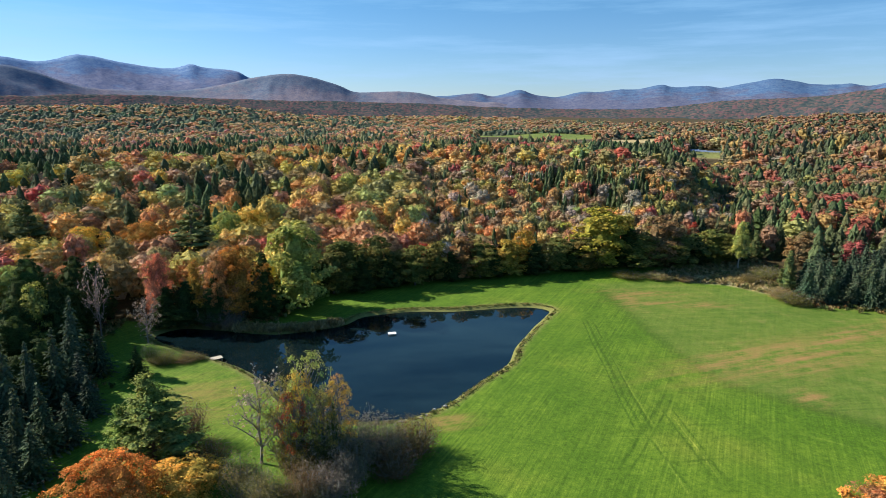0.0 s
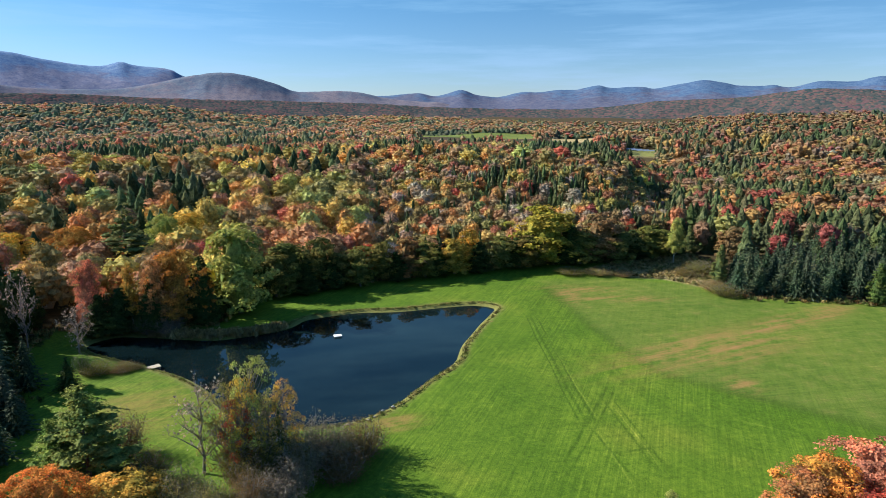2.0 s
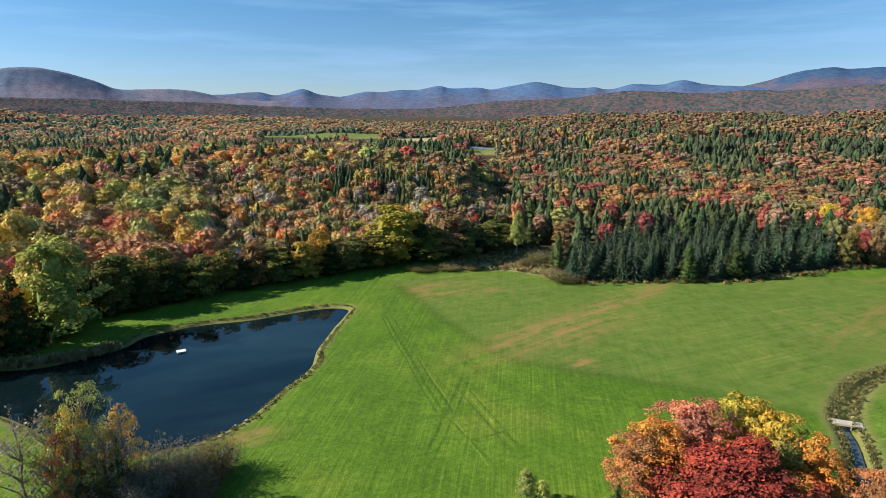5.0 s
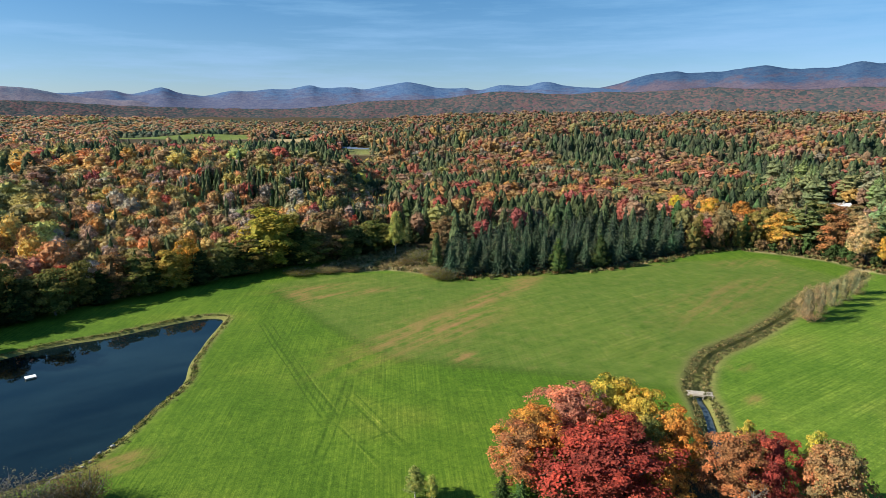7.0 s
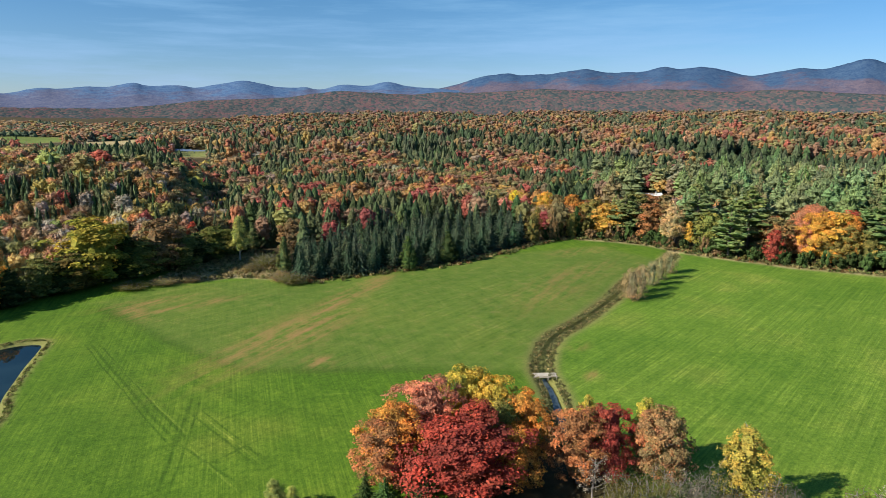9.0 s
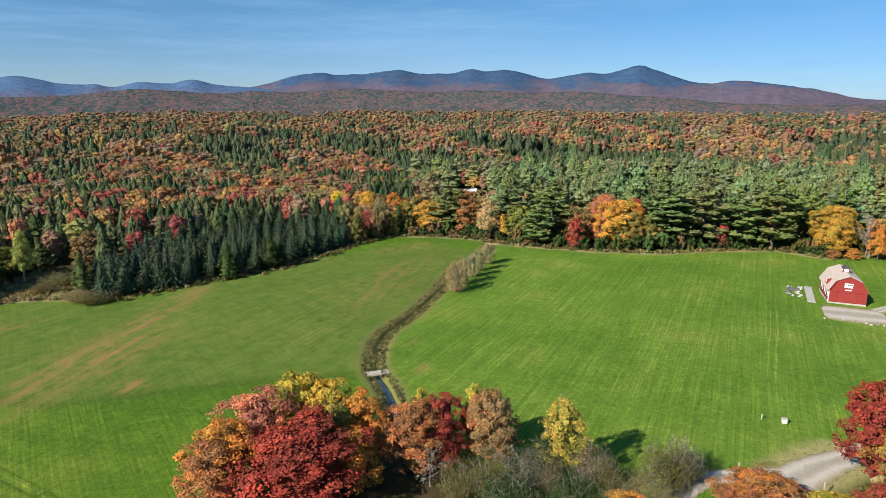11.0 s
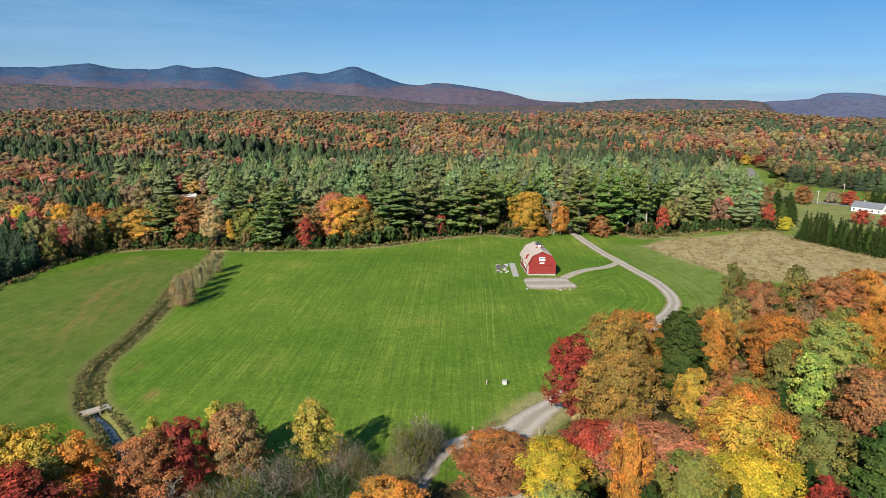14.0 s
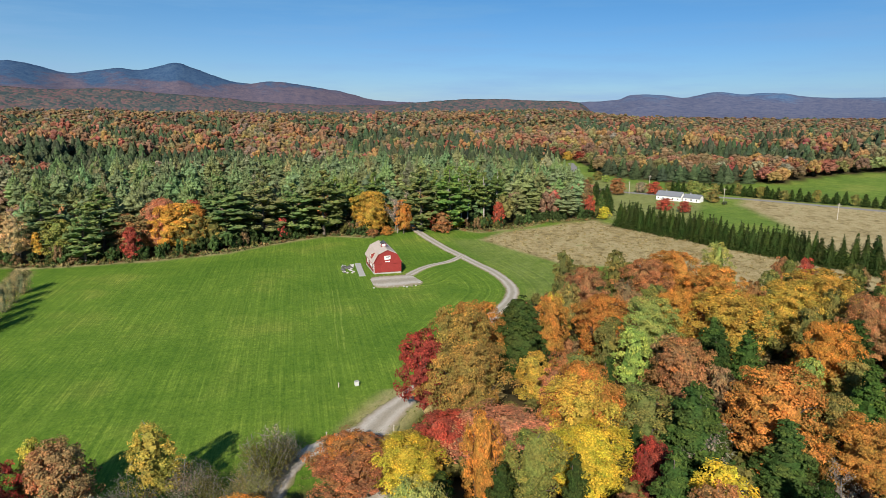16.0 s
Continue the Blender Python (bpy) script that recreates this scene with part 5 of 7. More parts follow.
tree("maple", 115.3, -39.0, 12.1, 8.7, "golden", **spot)
tree("maple", 120.4, -47.6, 10.0, 7.8, "rust", **spot)
tree("big_maple", 136.2, -63.4, 17.3, 15.6, "orange", **spot)
tree("big_maple", 132.3, -72.8, 17.3, 15.1, "lime", **spot)
tree("big_maple", 163.5, -69.1, 17.3, 15.1, "rust", **spot)
tree("big_maple", 139.1, -84.1, 17.3, 12.9, "orange", **spot)
tree("big_maple", 170.6, -92.4, 17.3, 17.4, "rust", **spot)
tree("big_maple", 94.8, -40.4, 17.3, 15.6, "golden", **spot)
tree("big_maple", 95.9, -42.1, 18.3, 12.6, "orange", **spot)
tree("big_maple", 96.8, -27.1, 9.1, 20.7, "pink", **spot)
tree("big_maple", 90.5, -9.5, 9.1, 13.6, "yellow", **spot)
tree("big_maple", 84.7, -39.0, 12.2, 14.4, "yellow", **spot)
tree("thin_maple", 93.7, -1.4, 9.1, 12.9, "rust", **spot)
tree("thin_maple", 80.3, -45.9, 12.2, 5.5, "crimson", **spot)
tree("maple", 100.3, -18.7, 8.1, 10.2, "red", **spot)
tree("hemlock", 86.1, -57.4, 18.3, 15.1, "green", **spot)
tree("maple", 105.3, -66.0, 17.3, 11.2, "rust", **spot)
tree("hemlock", 108.6, -76.0, 18.3, 10.3, "dark green", **spot)
tree("big_maple", 155.9, -106.4, 18.3, 15.9, "orange", **spot)
tree("thin_maple", 93.5, -51.5, 14.2, 12.3, "olive", **spot)
tree("bare", 85.1, -59.3, 11.2, 10.4, "grey", **spot)
tree("hemlock", 88.2, -47.6, 10.2, 5.9, "dark green", **spot)
tree("hemlock", 87.0, -57.9, 17.3, 13.7, "green", **spot)
tree("hemlock", 115.4, -79.2, 18.3, 13.4, "green", **spot)
tree("hemlock", 107.8, -81.7, 18.3, 11.4, "green", **spot)
tree("big_maple", 87.5, -73.1, 18.3, 18.1, "orange", **spot)
tree("big_maple", 105.3, -98.2, 19.3, 13.3, "orange", **spot)
tree("thin_maple", 106.1, -66.6, 17.3, 12.4, "rust", **spot)
tree("big_maple", 129.6, -91.2, 19.3, 20.8, "golden", **spot)
tree("big_maple", 146.8, -130.2, 18.3, 25.6, "golden", **spot)
tree("big_maple", 137.3, -114.0, 18.3, 17.5, "golden", **spot)
tree("big_maple", 175.2, -103.5, 18.3, 19.4, "orange", **spot)
tree("maple", 178.5, -120.3, 20.3, 10.0, "lime", **spot)
tree("hemlock", 78.9, -68.5, 14.2, 13.9, "green", **spot)
tree("birch", 71.9, -52.9, 12.2, 11.1, "yellow", **spot)
tree("big_maple", 76.8, -80.5, 14.2, 12.7, "orange", **spot)
tree("hemlock", 110.3, -108.9, 18.3, 14.6, "dark green", **spot)
tree("big_maple", 124.7, -126.0, 18.3, 13.4, "rust", **spot)
tree("hemlock", 88.1, -91.1, 18.3, 12.0, "green", **spot)
tree("bare", 83.7, -57.4, 11.2, 8.3, "grey", **spot)
tree("thin_maple", 82.7, -80.6, 15.2, 9.3, "olive", **spot)
tree("bare", 70.4, -71.4, 10.2, 7.4, "grey", **spot)
tree("thin_maple", 79.5, -46.8, 11.2, 6.9, "crimson", **spot)

# pine edge
spot = dict(beside="at the edge of the pine wood", group="pine edge")
tree("maple", 275.0, 185.5, 18.7, 10.2, "orange", **spot)
tree("big_maple", 270.7, 198.7, 18.6, 13.4, "golden", **spot)
tree("maple", 277.2, 224.6, 16.9, 9.3, "yellow", **spot)
tree("big_maple", 276.4, 162.7, 15.2, 15.7, "golden", **spot)
tree("near_pine", 275.2, 151.8, 21.5, 16.1, "pine green", **spot)
tree("big_maple", 281.8, 180.7, 15.1, 14.6, "rust", **spot)
tree("birch", 269.0, 126.4, 22.1, 11.8, "straw", **spot)
tree("birch", 270.9, 119.9, 13.0, 4.7, "golden", **spot)
tree("big_maple", 280.9, 70.2, 21.7, 17.5, "golden", **spot)
tree("maple", 280.2, 87.3, 18.0, 11.8, "rust", **spot)
tree("big_maple", 283.7, 74.2, 23.9, 14.7, "pink", **spot)
tree("big_maple", 282.8, 63.0, 17.2, 14.6, "olive", **spot)
tree("maple", 283.6, 60.4, 21.2, 8.7, "orange", **spot)
tree("big_maple", 311.1, -16.1, 21.9, 21.2, "golden", **spot)
tree("bare", 308.3, -29.7, 21.4, 14.4, "grey", **spot)
tree("maple", 306.5, -32.7, 17.8, 8.6, "orange", **spot)
tree("maple", 298.9, 25.7, 12.4, 5.9, "red", **spot)

# barn meadow edge
spot = dict(beside="at the edge of the pine wood", group="barn meadow edge")
tree("edge_maple", 270.3, 198.4, 17.6, 9.9, "yellow", **spot)
tree("edge_maple", 270.2, 192.0, 18.1, 12.1, "brown", **spot)
tree("edge_maple", 274.4, 184.6, 18.6, 12.3, "orange", **spot)
tree("edge_maple", 274.0, 172.5, 17.3, 13.9, "olive", **spot)
tree("edge_maple", 272.8, 160.0, 17.0, 19.4, "golden", **spot)
tree("pine", 273.0, 152.0, 21.9, 16.6, "pine green", **spot)
tree("edge_maple", 275.5, 140.5, 18.7, 16.8, "rust", **spot)
tree("bare", 272.7, 127.4, 19.8, 12.4, "straw", **spot)
tree("edge_maple", 273.5, 112.5, 17.6, 12.7, "olive", **spot)
tree("edge_maple", 279.7, 86.3, 18.2, 17.0, "brown", **spot)
tree("edge_maple", 285.5, 79.0, 22.6, 13.3, "pink", **spot)
tree("edge_maple", 284.4, 67.1, 21.7, 20.1, "golden", **spot)
tree("edge_maple", 291.5, 63.3, 22.2, 11.8, "red", **spot)
tree("edge_maple", 285.7, 54.1, 15.6, 11.5, "olive", **spot)
tree("pine", 282.8, 98.7, 28.6, 20.5, "pine green", **spot)
tree("pine", 278.4, 120.1, 28.7, 16.9, "pine green", **spot)
tree("pine", 291.2, 50.3, 31.6, 24.0, "pine green", **spot)
tree("pine", 298.0, 34.9, 33.0, 22.7, "pine green", **spot)
tree("pine", 304.3, 20.5, 27.0, 18.9, "pine green", **spot)
tree("pine", 306.9, 6.5, 32.3, 21.5, "pine green", **spot)
tree("pine", 312.6, -42.4, 33.0, 18.8, "pine green", **spot)
tree("pine", 312.0, -57.2, 33.5, 20.0, "pine green", **spot)
tree("bare", 314.2, -29.1, 19.6, 10.1, "grey", **spot)
tree("edge_maple", 314.6, -48.1, 12.4, 7.0, "red", **spot)
tree("edge_maple", 310.9, -34.2, 11.7, 8.1, "orange", **spot)
tree("edge_maple", 305.9, -51.9, 10.9, 10.5, "rust", **spot)
tree("edge_maple", 344.1, 177.0, 13.2, 17.3, "rust", **spot)
tree("edge_maple", 332.5, 177.8, 14.2, 14.7, "olive", **spot)
tree("edge_maple", 341.7, 165.7, 14.2, 15.8, "brown", **spot)

for x, y, h in ((326, -52, 27), (331, -60, 29), (324, -65, 26), (334, -71, 30), (328, -79, 28), (337, -88, 29), (339, -66, 30), (343, -78, 31), (322, 0, 28), (318, -10, 27), (326, -20, 29)):
    tree("tall_pine", x, y, h, 10.5, "pine green", **spot)
for x, y, h, c in ((318, -55, 6, "orange"), (317, -63, 6, "yellow"), (321, -58, 7, "red"), (320, -72, 6, "rust"), (321, -80, 5, "golden"), (312, -50, 4, "brown"), (304, -24, 5, "orange"), (302, -17, 4, "rust")):
    tree("edge_maple", x, y, h, 6.5, c, **spot)

# ---------------------------------------------------------------- barn
def prism(profile, x0, x1):
    """A solid with that outline in y and z, from x0 to x1."""
    bm = bmesh.new()
    a = [bm.verts.new((x0, y, z)) for y, z in profile]
    b = [bm.verts.new((x1, y, z)) for y, z in profile]
    bm.faces.new(a[::-1])
    bm.faces.new(b)
    for i in range(len(a)):
        j = (i + 1) % len(a)
        bm.faces.new((a[i], a[j], b[j], b[i]))
    bmesh.ops.recalc_face_normals(bm, faces=bm.faces)
    return bm


def barn():
    b = empty("barn", pose(229.6, -18.2, 0.1, 0, 0, 7), "red gambrel barn with tan roof, white trim and cupola", "barn")
    L, W = 17.0, 5.2
    part("foundation", box(-0.06, L + 0.06, -W - 0.05, W + 0.05, -0.6, 0.3), M_CONCRETE, b)
    shell = [(-W, 0.35), (W, 0.35), (W, 4.3), (3.5, 7.4), (0, 9.0), (-3.5, 7.4), (-W, 4.3)]
    wall = part("wall", prism(shell, 0, L), M_REDWOOD, b)
    for y in np.arange(-W + 0.25, W, 0.42):
        top = np.interp(abs(y), [0, 3.5, W], [9.0, 7.4, 4.3]) - 0.08
        part("batten", box(-0.05, -0.004, y - 0.03, y + 0.03, 0.4, top), M_REDWOOD, wall)
    for s in (-1, 1):
        part("roof", prism([(s * (W + 0.45), 3.85), (s * (W + 0.42), 4.02), (s * 3.5, 7.62), (s * 3.48, 7.44)], -0.45, L + 0.45), M_ROOF, b, "tan shingled lower slope")
        part("roof", prism([(s * 3.56, 7.44), (s * 3.56, 7.64), (0, 9.26), (0, 9.06)], -0.45, L + 0.45), M_ROOF, b, "tan shingled upper slope")
        # rake boards on the gable
        part("trim", prism([(s * (W + 0.1), 4.05), (s * (W + 0.3), 4.15), (s * 3.62, 7.5), (s * 3.4, 7.4)], -0.5, -0.38), M_REDWOOD, b)
        part("corner_board", box(-0.06, 0.06, s * W - 0.11, s * W + 0.11, 0.36, 4.1), M_WHITE if s > 0 else M_REDWOOD, b)
    # loft window: two white leaves with dark panes, and a white bar below
    win = part("window", box(-0.16, -0.01, -1.15, 1.15, 5.3, 6.75, 0.03), M_WHITE, b, "white double loft window")
    for y0, y1 in ((-0.98, -0.55), (-0.42, -0.06), (0.06, 0.42), (0.55, 0.98)):
        part("pane", box(-0.2, -0.1, y0, y1, 6.0 if abs(y0 + y1) < 0.7 else 6.2, 6.5), M_DARK, win)
    part("sign_board", box(-0.14, -0.01, -0.9, 0.9, 4.35, 4.72, 0.03), M_WHITE, b)
    part("door", box(-0.12, -0.01, -2.4, 2.4, 0.5, 3.6, 0.04), M_REDWOOD, b, "wide red sliding door")
    part("door_rail", box(-0.2, -0.01, -4.6, 4.6, 3.66, 3.84), M_REDWOOD, b)
    for x in (1.6, 4.4, 7.2, 10.4, 13.6):
        w = part("window", box(x, x + 1.2, W - 0.02, W + 0.14, 1.6, 3.0, 0.03), M_WHITE, b)
        part("pane", box(x + 0.14, x + 1.06, W + 0.1, W + 0.18, 1.74, 2.86), M_DARK, w)
    # dormer on the slope that faces the meadow
    d = part("dormer", prism([(0, 0), (0, 2.5), (2.3, 1.75), (2.4, 0)], 4.6, 8.0), M_REDWOOD, b)
    d.matrix_local = pose(0, 2.9, 5.0)
    part("dormer_roof", prism([(-0.8, 2.72), (-0.8, 2.9), (2.65, 1.8), (2.65, 1.62)], 4.4, 8.3), M_ROOF, d)
    part("pane", box(5.6, 7.2, 2.2, 2.44, 0.4, 1.3), M_WHITE, d)
    cup = part("cupola", box(6.4, 8.4, -0.95, 0.95, 8.6, 10.2, 0.03), M_REDWOOD, b, "red cupola with white louvres")
    for x0, x1, y0, y1 in ((6.34, 6.4, -0.6, 0.6), (8.4, 8.46, -0.6, 0.6)):
        part("louvre", box(x0, x1, y0, y1, 9.2, 10.0), M_WHITE, cup)
    for y in (-1.0, 0.96):
        part("louvre", box(6.8, 8.0, y, y + 0.05, 9.2, 10.0), M_WHITE, cup)
    cone = bmesh.new()
    bmesh.ops.create_cone(cone, segments=4, radius1=1.75, radius2=0.12, depth=1.1, cap_ends=True, matrix=Matrix.Translation((7.4, 0, 10.72)) @ Matrix.Rotation(radians(45), 4, "Z"))
    part("cupola_roof", cone, M_CAP, cup, "dark pointed roof")
    part("weather_vane", box(7.36, 7.44, -0.04, 0.04, 11.2, 12.2), M_DARK, cup)


barn()


def rocks(name, places, size, material, label, category, group):
    g = np.random.default_rng(len(name) + len(places))
    for x, y in places:
        bm = bmesh.new()
        bmesh.ops.create_icosphere(bm, subdivisions=2, radius=1)
        for v in bm.verts:
            v.co *= 1 + 0.22 * noise.noise(v.co * 1.7 + Vector((x, y, 0)))
            v.co.z *= 0.55
        s = size * g.uniform(0.6, 1.3)
        bmesh.ops.scale(bm, vec=(s, s * g.uniform(0.6, 1), s), verts=bm.verts)
        me = bpy.data.meshes.new(name)
        bm.to_mesh(me)
        bm.free()
        me.materials.append(material)
        ob = tagged(new(name, me), label, category, group)
        ob.matrix_world = pose(x, y, float(height(x, y)) + s * 0.2, 0, 0, g.uniform(0, 360))


def slabs():
    p = empty("paved_strip", pose(236.6, -8.1, 0.12, 0, 0, 3), "pale concrete strip in the grass beside the barn", "pavement", kind="structure")
    for i in range(7):
        part("slab", box(-10 + i * 2.9, -7.2 + i * 2.9, -1.15, 1.15, -0.2, 0.12, 0.04), M_CONCRETE, p)


slabs()
gr = np.random.default_rng(9)
rocks("stone_block", [(232 + 14 * u, -1.2 - 4.6 * v) for u, v in gr.uniform(size=(24, 2))], 0.5, M_ROCK, "pale stone block piled in the grass by the barn", "stone", "stones by the barn")
rocks("stone_block", [(233 + 12 * u, -1.4 - 4.2 * v) for u, v in gr.uniform(size=(20, 2))], 0.8, M_RUBBLE, "dark rubble heaped in the grass by the barn", "stone", "stones by the barn")
rocks("boulder", [(116 + u, -27 + v) for u, v in gr.normal(size=(9, 2)) * 1.1], 0.9, M_CONCRETE, "white boulder in a heap among the trees", "stone", "boulder heap")
rocks("boulder", [(-1.8, 119.2), (-4.6, 115.4), (-3.4, 116.6), (0.4, 120.6)], 0.45, M_ROCK, "flat pale rock at the pond's edge", "stone", "pond rocks")
rocks("boulder", [(209 + 12 * u, -29 + 18 * v) for u, v in gr.uniform(size=(22, 2)) if u < 0.25 or v < 0.1], 0.4, M_ROCK, "small pale stone on the gravel edge", "stone", "yard stones")


# ---------------------------------------------------------------- raft, docks, bridge, boxes, posts
def raft():
    r = empty("swim_raft", pose(-14.3, 166.0, -0.6, 0, 0, 12) @ Matrix.Diagonal((0.75, 0.75, 0.9, 1)), "small white wooden swim raft floating on the pond", "raft")
    for i in range(7):
        part("plank", box(-1.5, 1.5, -1.2 + i * 0.345, -1.2 + i * 0.345 + 0.31, 0.16, 0.24), M_WHITE, r)
    for y in (-0.95, 0.95):
        part("float", box(-1.4, 1.4, y - 0.25, y + 0.25, -0.3, 0.15, 0.05), M_BOARD, r)


def dock(x, y, turn, length, width):
    d = empty("dock", pose(x, y, -0.4, 0, 0, turn), "weathered grey wooden dock at the pond bank", "dock")
    n = int(length / 0.5)
    for i in range(n):
        part("plank", box(i * 0.5, i * 0.5 + 0.45, -width / 2, width / 2, 0.3, 0.38), M_BOARD, d)
    for px in (0.3, length - 0.5):
        for py in (-width / 2 + 0.1, width / 2 - 0.1):
            part("post", box(px - 0.07, px + 0.07, py - 0.07, py + 0.07, -1.2, 0.45), M_BOARD, d)


raft()
dock(-58.5, 146.2, 35, 3.6, 2.0)
dock(-86, 166, -30, 6.0, 2.2)


def bridge():
    b = empty("footbridge", pose(112.2, 80.8, -0.12, 0, 0, -42), "pale plank bridge with a log rail over the brook", "bridge")
    for i in range(9):
        part("plank", box(-2.5 + i * 0.56, -1.98 + i * 0.56, -1.0, 1.0, 0.10, 0.2, 0.02), M_BOARD, b)
    for y in (-0.85, 0.85):
        part("beam", box(-2.8, 2.8, y - 0.14, y + 0.14, -0.2, 0.09), M_BOARD, b)
    rail = part("rail", box(-1.8, 2.4, -1.95, -1.8, 0.5, 0.64), M_BOARD, b)
    for x in (-1.6, 0.3, 2.2):
        part("rail_post", box(x - 0.07, x + 0.07, -1.95, -1.8, -0.5, 0.62), M_BOARD, rail)


bridge()


M_PALE = plain("pale_grey_paint", (0.55, 0.55, 0.53), 0.6, 0.08, 1.0)


def utility_box(x, y):
    b = empty("utility_box", pose(x, y, 0.1, 0, 0, 20), "pale grey utility box in the meadow", "box")
    part("cabinet", box(-0.38, 0.38, -0.45, 0.45, 0, 0.95, 0.05), M_PALE, b)
    part("lid", box(-0.44, 0.44, -0.51, 0.51, 0.95, 1.03, 0.03), M_CONCRETE, b)


def post(x, y, h, label):
    p = empty("post", pose(x, y, 0, 2, 1, 30), label, "post")
    part("shaft", box(-0.09, 0.09, -0.09, 0.09, -0.3, h, 0.02), M_BOARD, p)
    part("cap", box(-0.14, 0.14, -0.14, 0.14, h, h + 0.1, 0.02), M_BOARD, p)


utility_box(131.4, -3.1)
post(131.2, 0.9, 1.0, "short weathered post standing in the meadow")
post(107.0, -9.1, 2.6, "weathered wooden post beside the gravel road")
post(107.2, 3.3, 2.2, "weathered wooden post beside the gravel track")


def bench(x, y):
    b = empty("picnic_bench", pose(x, y, 0, 0, 0, 35), "pale wooden bench on the shaded lawn", "bench")
    part("seat", box(-0.9, 0.9, -0.3, 0.3, 0.45, 0.52, 0.02), M_BOARD, b)
    for px in (-0.75, 0.75):
        part("leg", box(px - 0.06, px + 0.06, -0.25, 0.25, -0.1, 0.45), M_BOARD, b)


bench(-66.8, 92.5)


def pond_float(x, y):
    f = empty("pond_float", pose(x, y, -0.55), "round white float on a dark base at the pond's edge", "float")
    ball = bmesh.new()
    bmesh.ops.create_uvsphere(ball, u_segments=16, v_segments=10, radius=0.55, matrix=Matrix.Translation((0, 0, 0.75)))
    part("ball", ball, M_WHITE, f)
    part("base", box(-0.6, 0.6, -0.6, 0.6, -0.2, 0.3, 0.08), M_DARK, f)


pond_float(-82.2, 176.0)


# ---------------------------------------------------------------- houses
def house(name, m, length, width, eave, ridge, wall, roof, label, windows=4, porch=False):
    h = empty(name, m, label, "house")
    a, b = length / 2, width / 2
    part("wall", prism([(-b, -0.5), (b, -0.5), (b, eave), (0, ridge), (-b, eave)], -a, a), wall, h)
    for s in (-1, 1):
        k = (ridge - eave) / b
        part("roof", prism([(s * (b + 0.45), eave - 0.45 * k + 0.03), (s * (b + 0.45), eave - 0.45 * k + 0.2), (0, ridge + 0.2), (0, ridge + 0.03)], -a - 0.4, a + 0.4), roof, h)
    for i in range(windows):
        x = -a + (i + 0.5) * length / windows
        for s in (-1, 1):
            w = part("window", box(x - 0.6, x + 0.6, s * b - 0.06, s * b + 0.06, 1.0, 2.3), M_WHITE, h)
            part("pane", box(x - 0.48, x + 0.48, s * b - 0.09, s * b + 0.09, 1.12, 2.18), M_DARK, w)
    part("chimney", box(a * 0.3, a * 0.3 + 0.7, -0.35, 0.35, ridge - 0.4, ridge + 1.0, 0.03), M_CONCRETE, h)
    return h


house("house", pose(399, -228.5, 0, 0, 0, 38), 17, 8, 3.4, 6.2, M_WHITE, M_GREYROOF, "long white farmhouse with a grey roof", 5)
wing = house("house", pose(388.5, -239.5, 0, 0, 0, 38), 11, 7.5, 3.0, 5.2, M_WHITE, M_GREYROOF, "white wing of the farmhouse with grey roof", 3)
house("cottage", pose(-112, 199, 0, 0, 0, 20), 13, 9, 3.0, 5.6, M_BOARD, M_TEAL, "pond cottage with a green metal roof under trees", 3)
house("house", pose(384, 196, 0, 0, 0, -28), 12, 8, 3.5, 7.5, M_WHITE, M_WHITE, "pale house half hidden behind autumn trees", 3)
house("house", pose(668, -214, 0, 0, 0, 10), 14, 9, 3.0, 5.6, M_WHITE, M_TEAL, "distant house with a green roof", 3)
PLACED.append((658, -294, 34))
house("house", pose(658, -294, 0, 0, 0, 60), 12, 8, 3.0, 5.4, M_WHITE, M_GREYROOF, "distant white house beside the woods", 3)

def solar_row(x, y, turn):
    s = empty("solar_array", pose(x, y, float(height(x, y)) + 0.4, 0, 0, turn), "row of tilted pale blue solar panels", "solar panels", "solar rows")
    for k in range(6):
        f = part("panel", box(-12 + k * 4.1, -8 + k * 4.1, -0.9, 0.9, -0.05, 0.05), M_PANEL, s)
        f.matrix_local = pose(0, 0, 2.2, 35)
        part("leg", box(-10.2 + k * 4.1, -9.9 + k * 4.1, -0.1, 0.1, -1, 2.1), M_CONCRETE, s)


for k in range(5):
    x, y = POLAR(-21.3 - 0.55 * k, 905 - 6 * k)
    solar_row(x, y, -22)


def utility_pole(x, y, h):
    p = empty("utility_pole", pose(x, y, float(height(x, y)), 0, 0, 40), "pale wooden utility pole beside the country road", "pole", "utility poles")
    part("shaft", box(-0.17, 0.17, -0.17, 0.17, -0.5, h, 0.03), M_BOARD, p)
    part("crossarm", box(-1.2, 1.2, -0.1, 0.1, h - 1.2, h - 0.95), M_BOARD, p)


for x, y in ((385, -260), (309, -281), (432, -214), (470, -250)):
    utility_pole(x, y, 9.5)
M_ASPHALT = plain("pale_asphalt", (0.22, 0.21, 0.21), 0.9, 0.15, 0.4)
strip("road", spline([(676, -262), (640, -252), (590, -232), (540, -214), (503, -206), (462, -208), (432, -226), (420, -240), (412, -255), (397, -276), (370, -300), (328, -332), (280, -372), (220, -430)], 6), 6.5, 0.1,
      M_ASPHALT, "pale country road past the farmhouse", "road", 0.1)

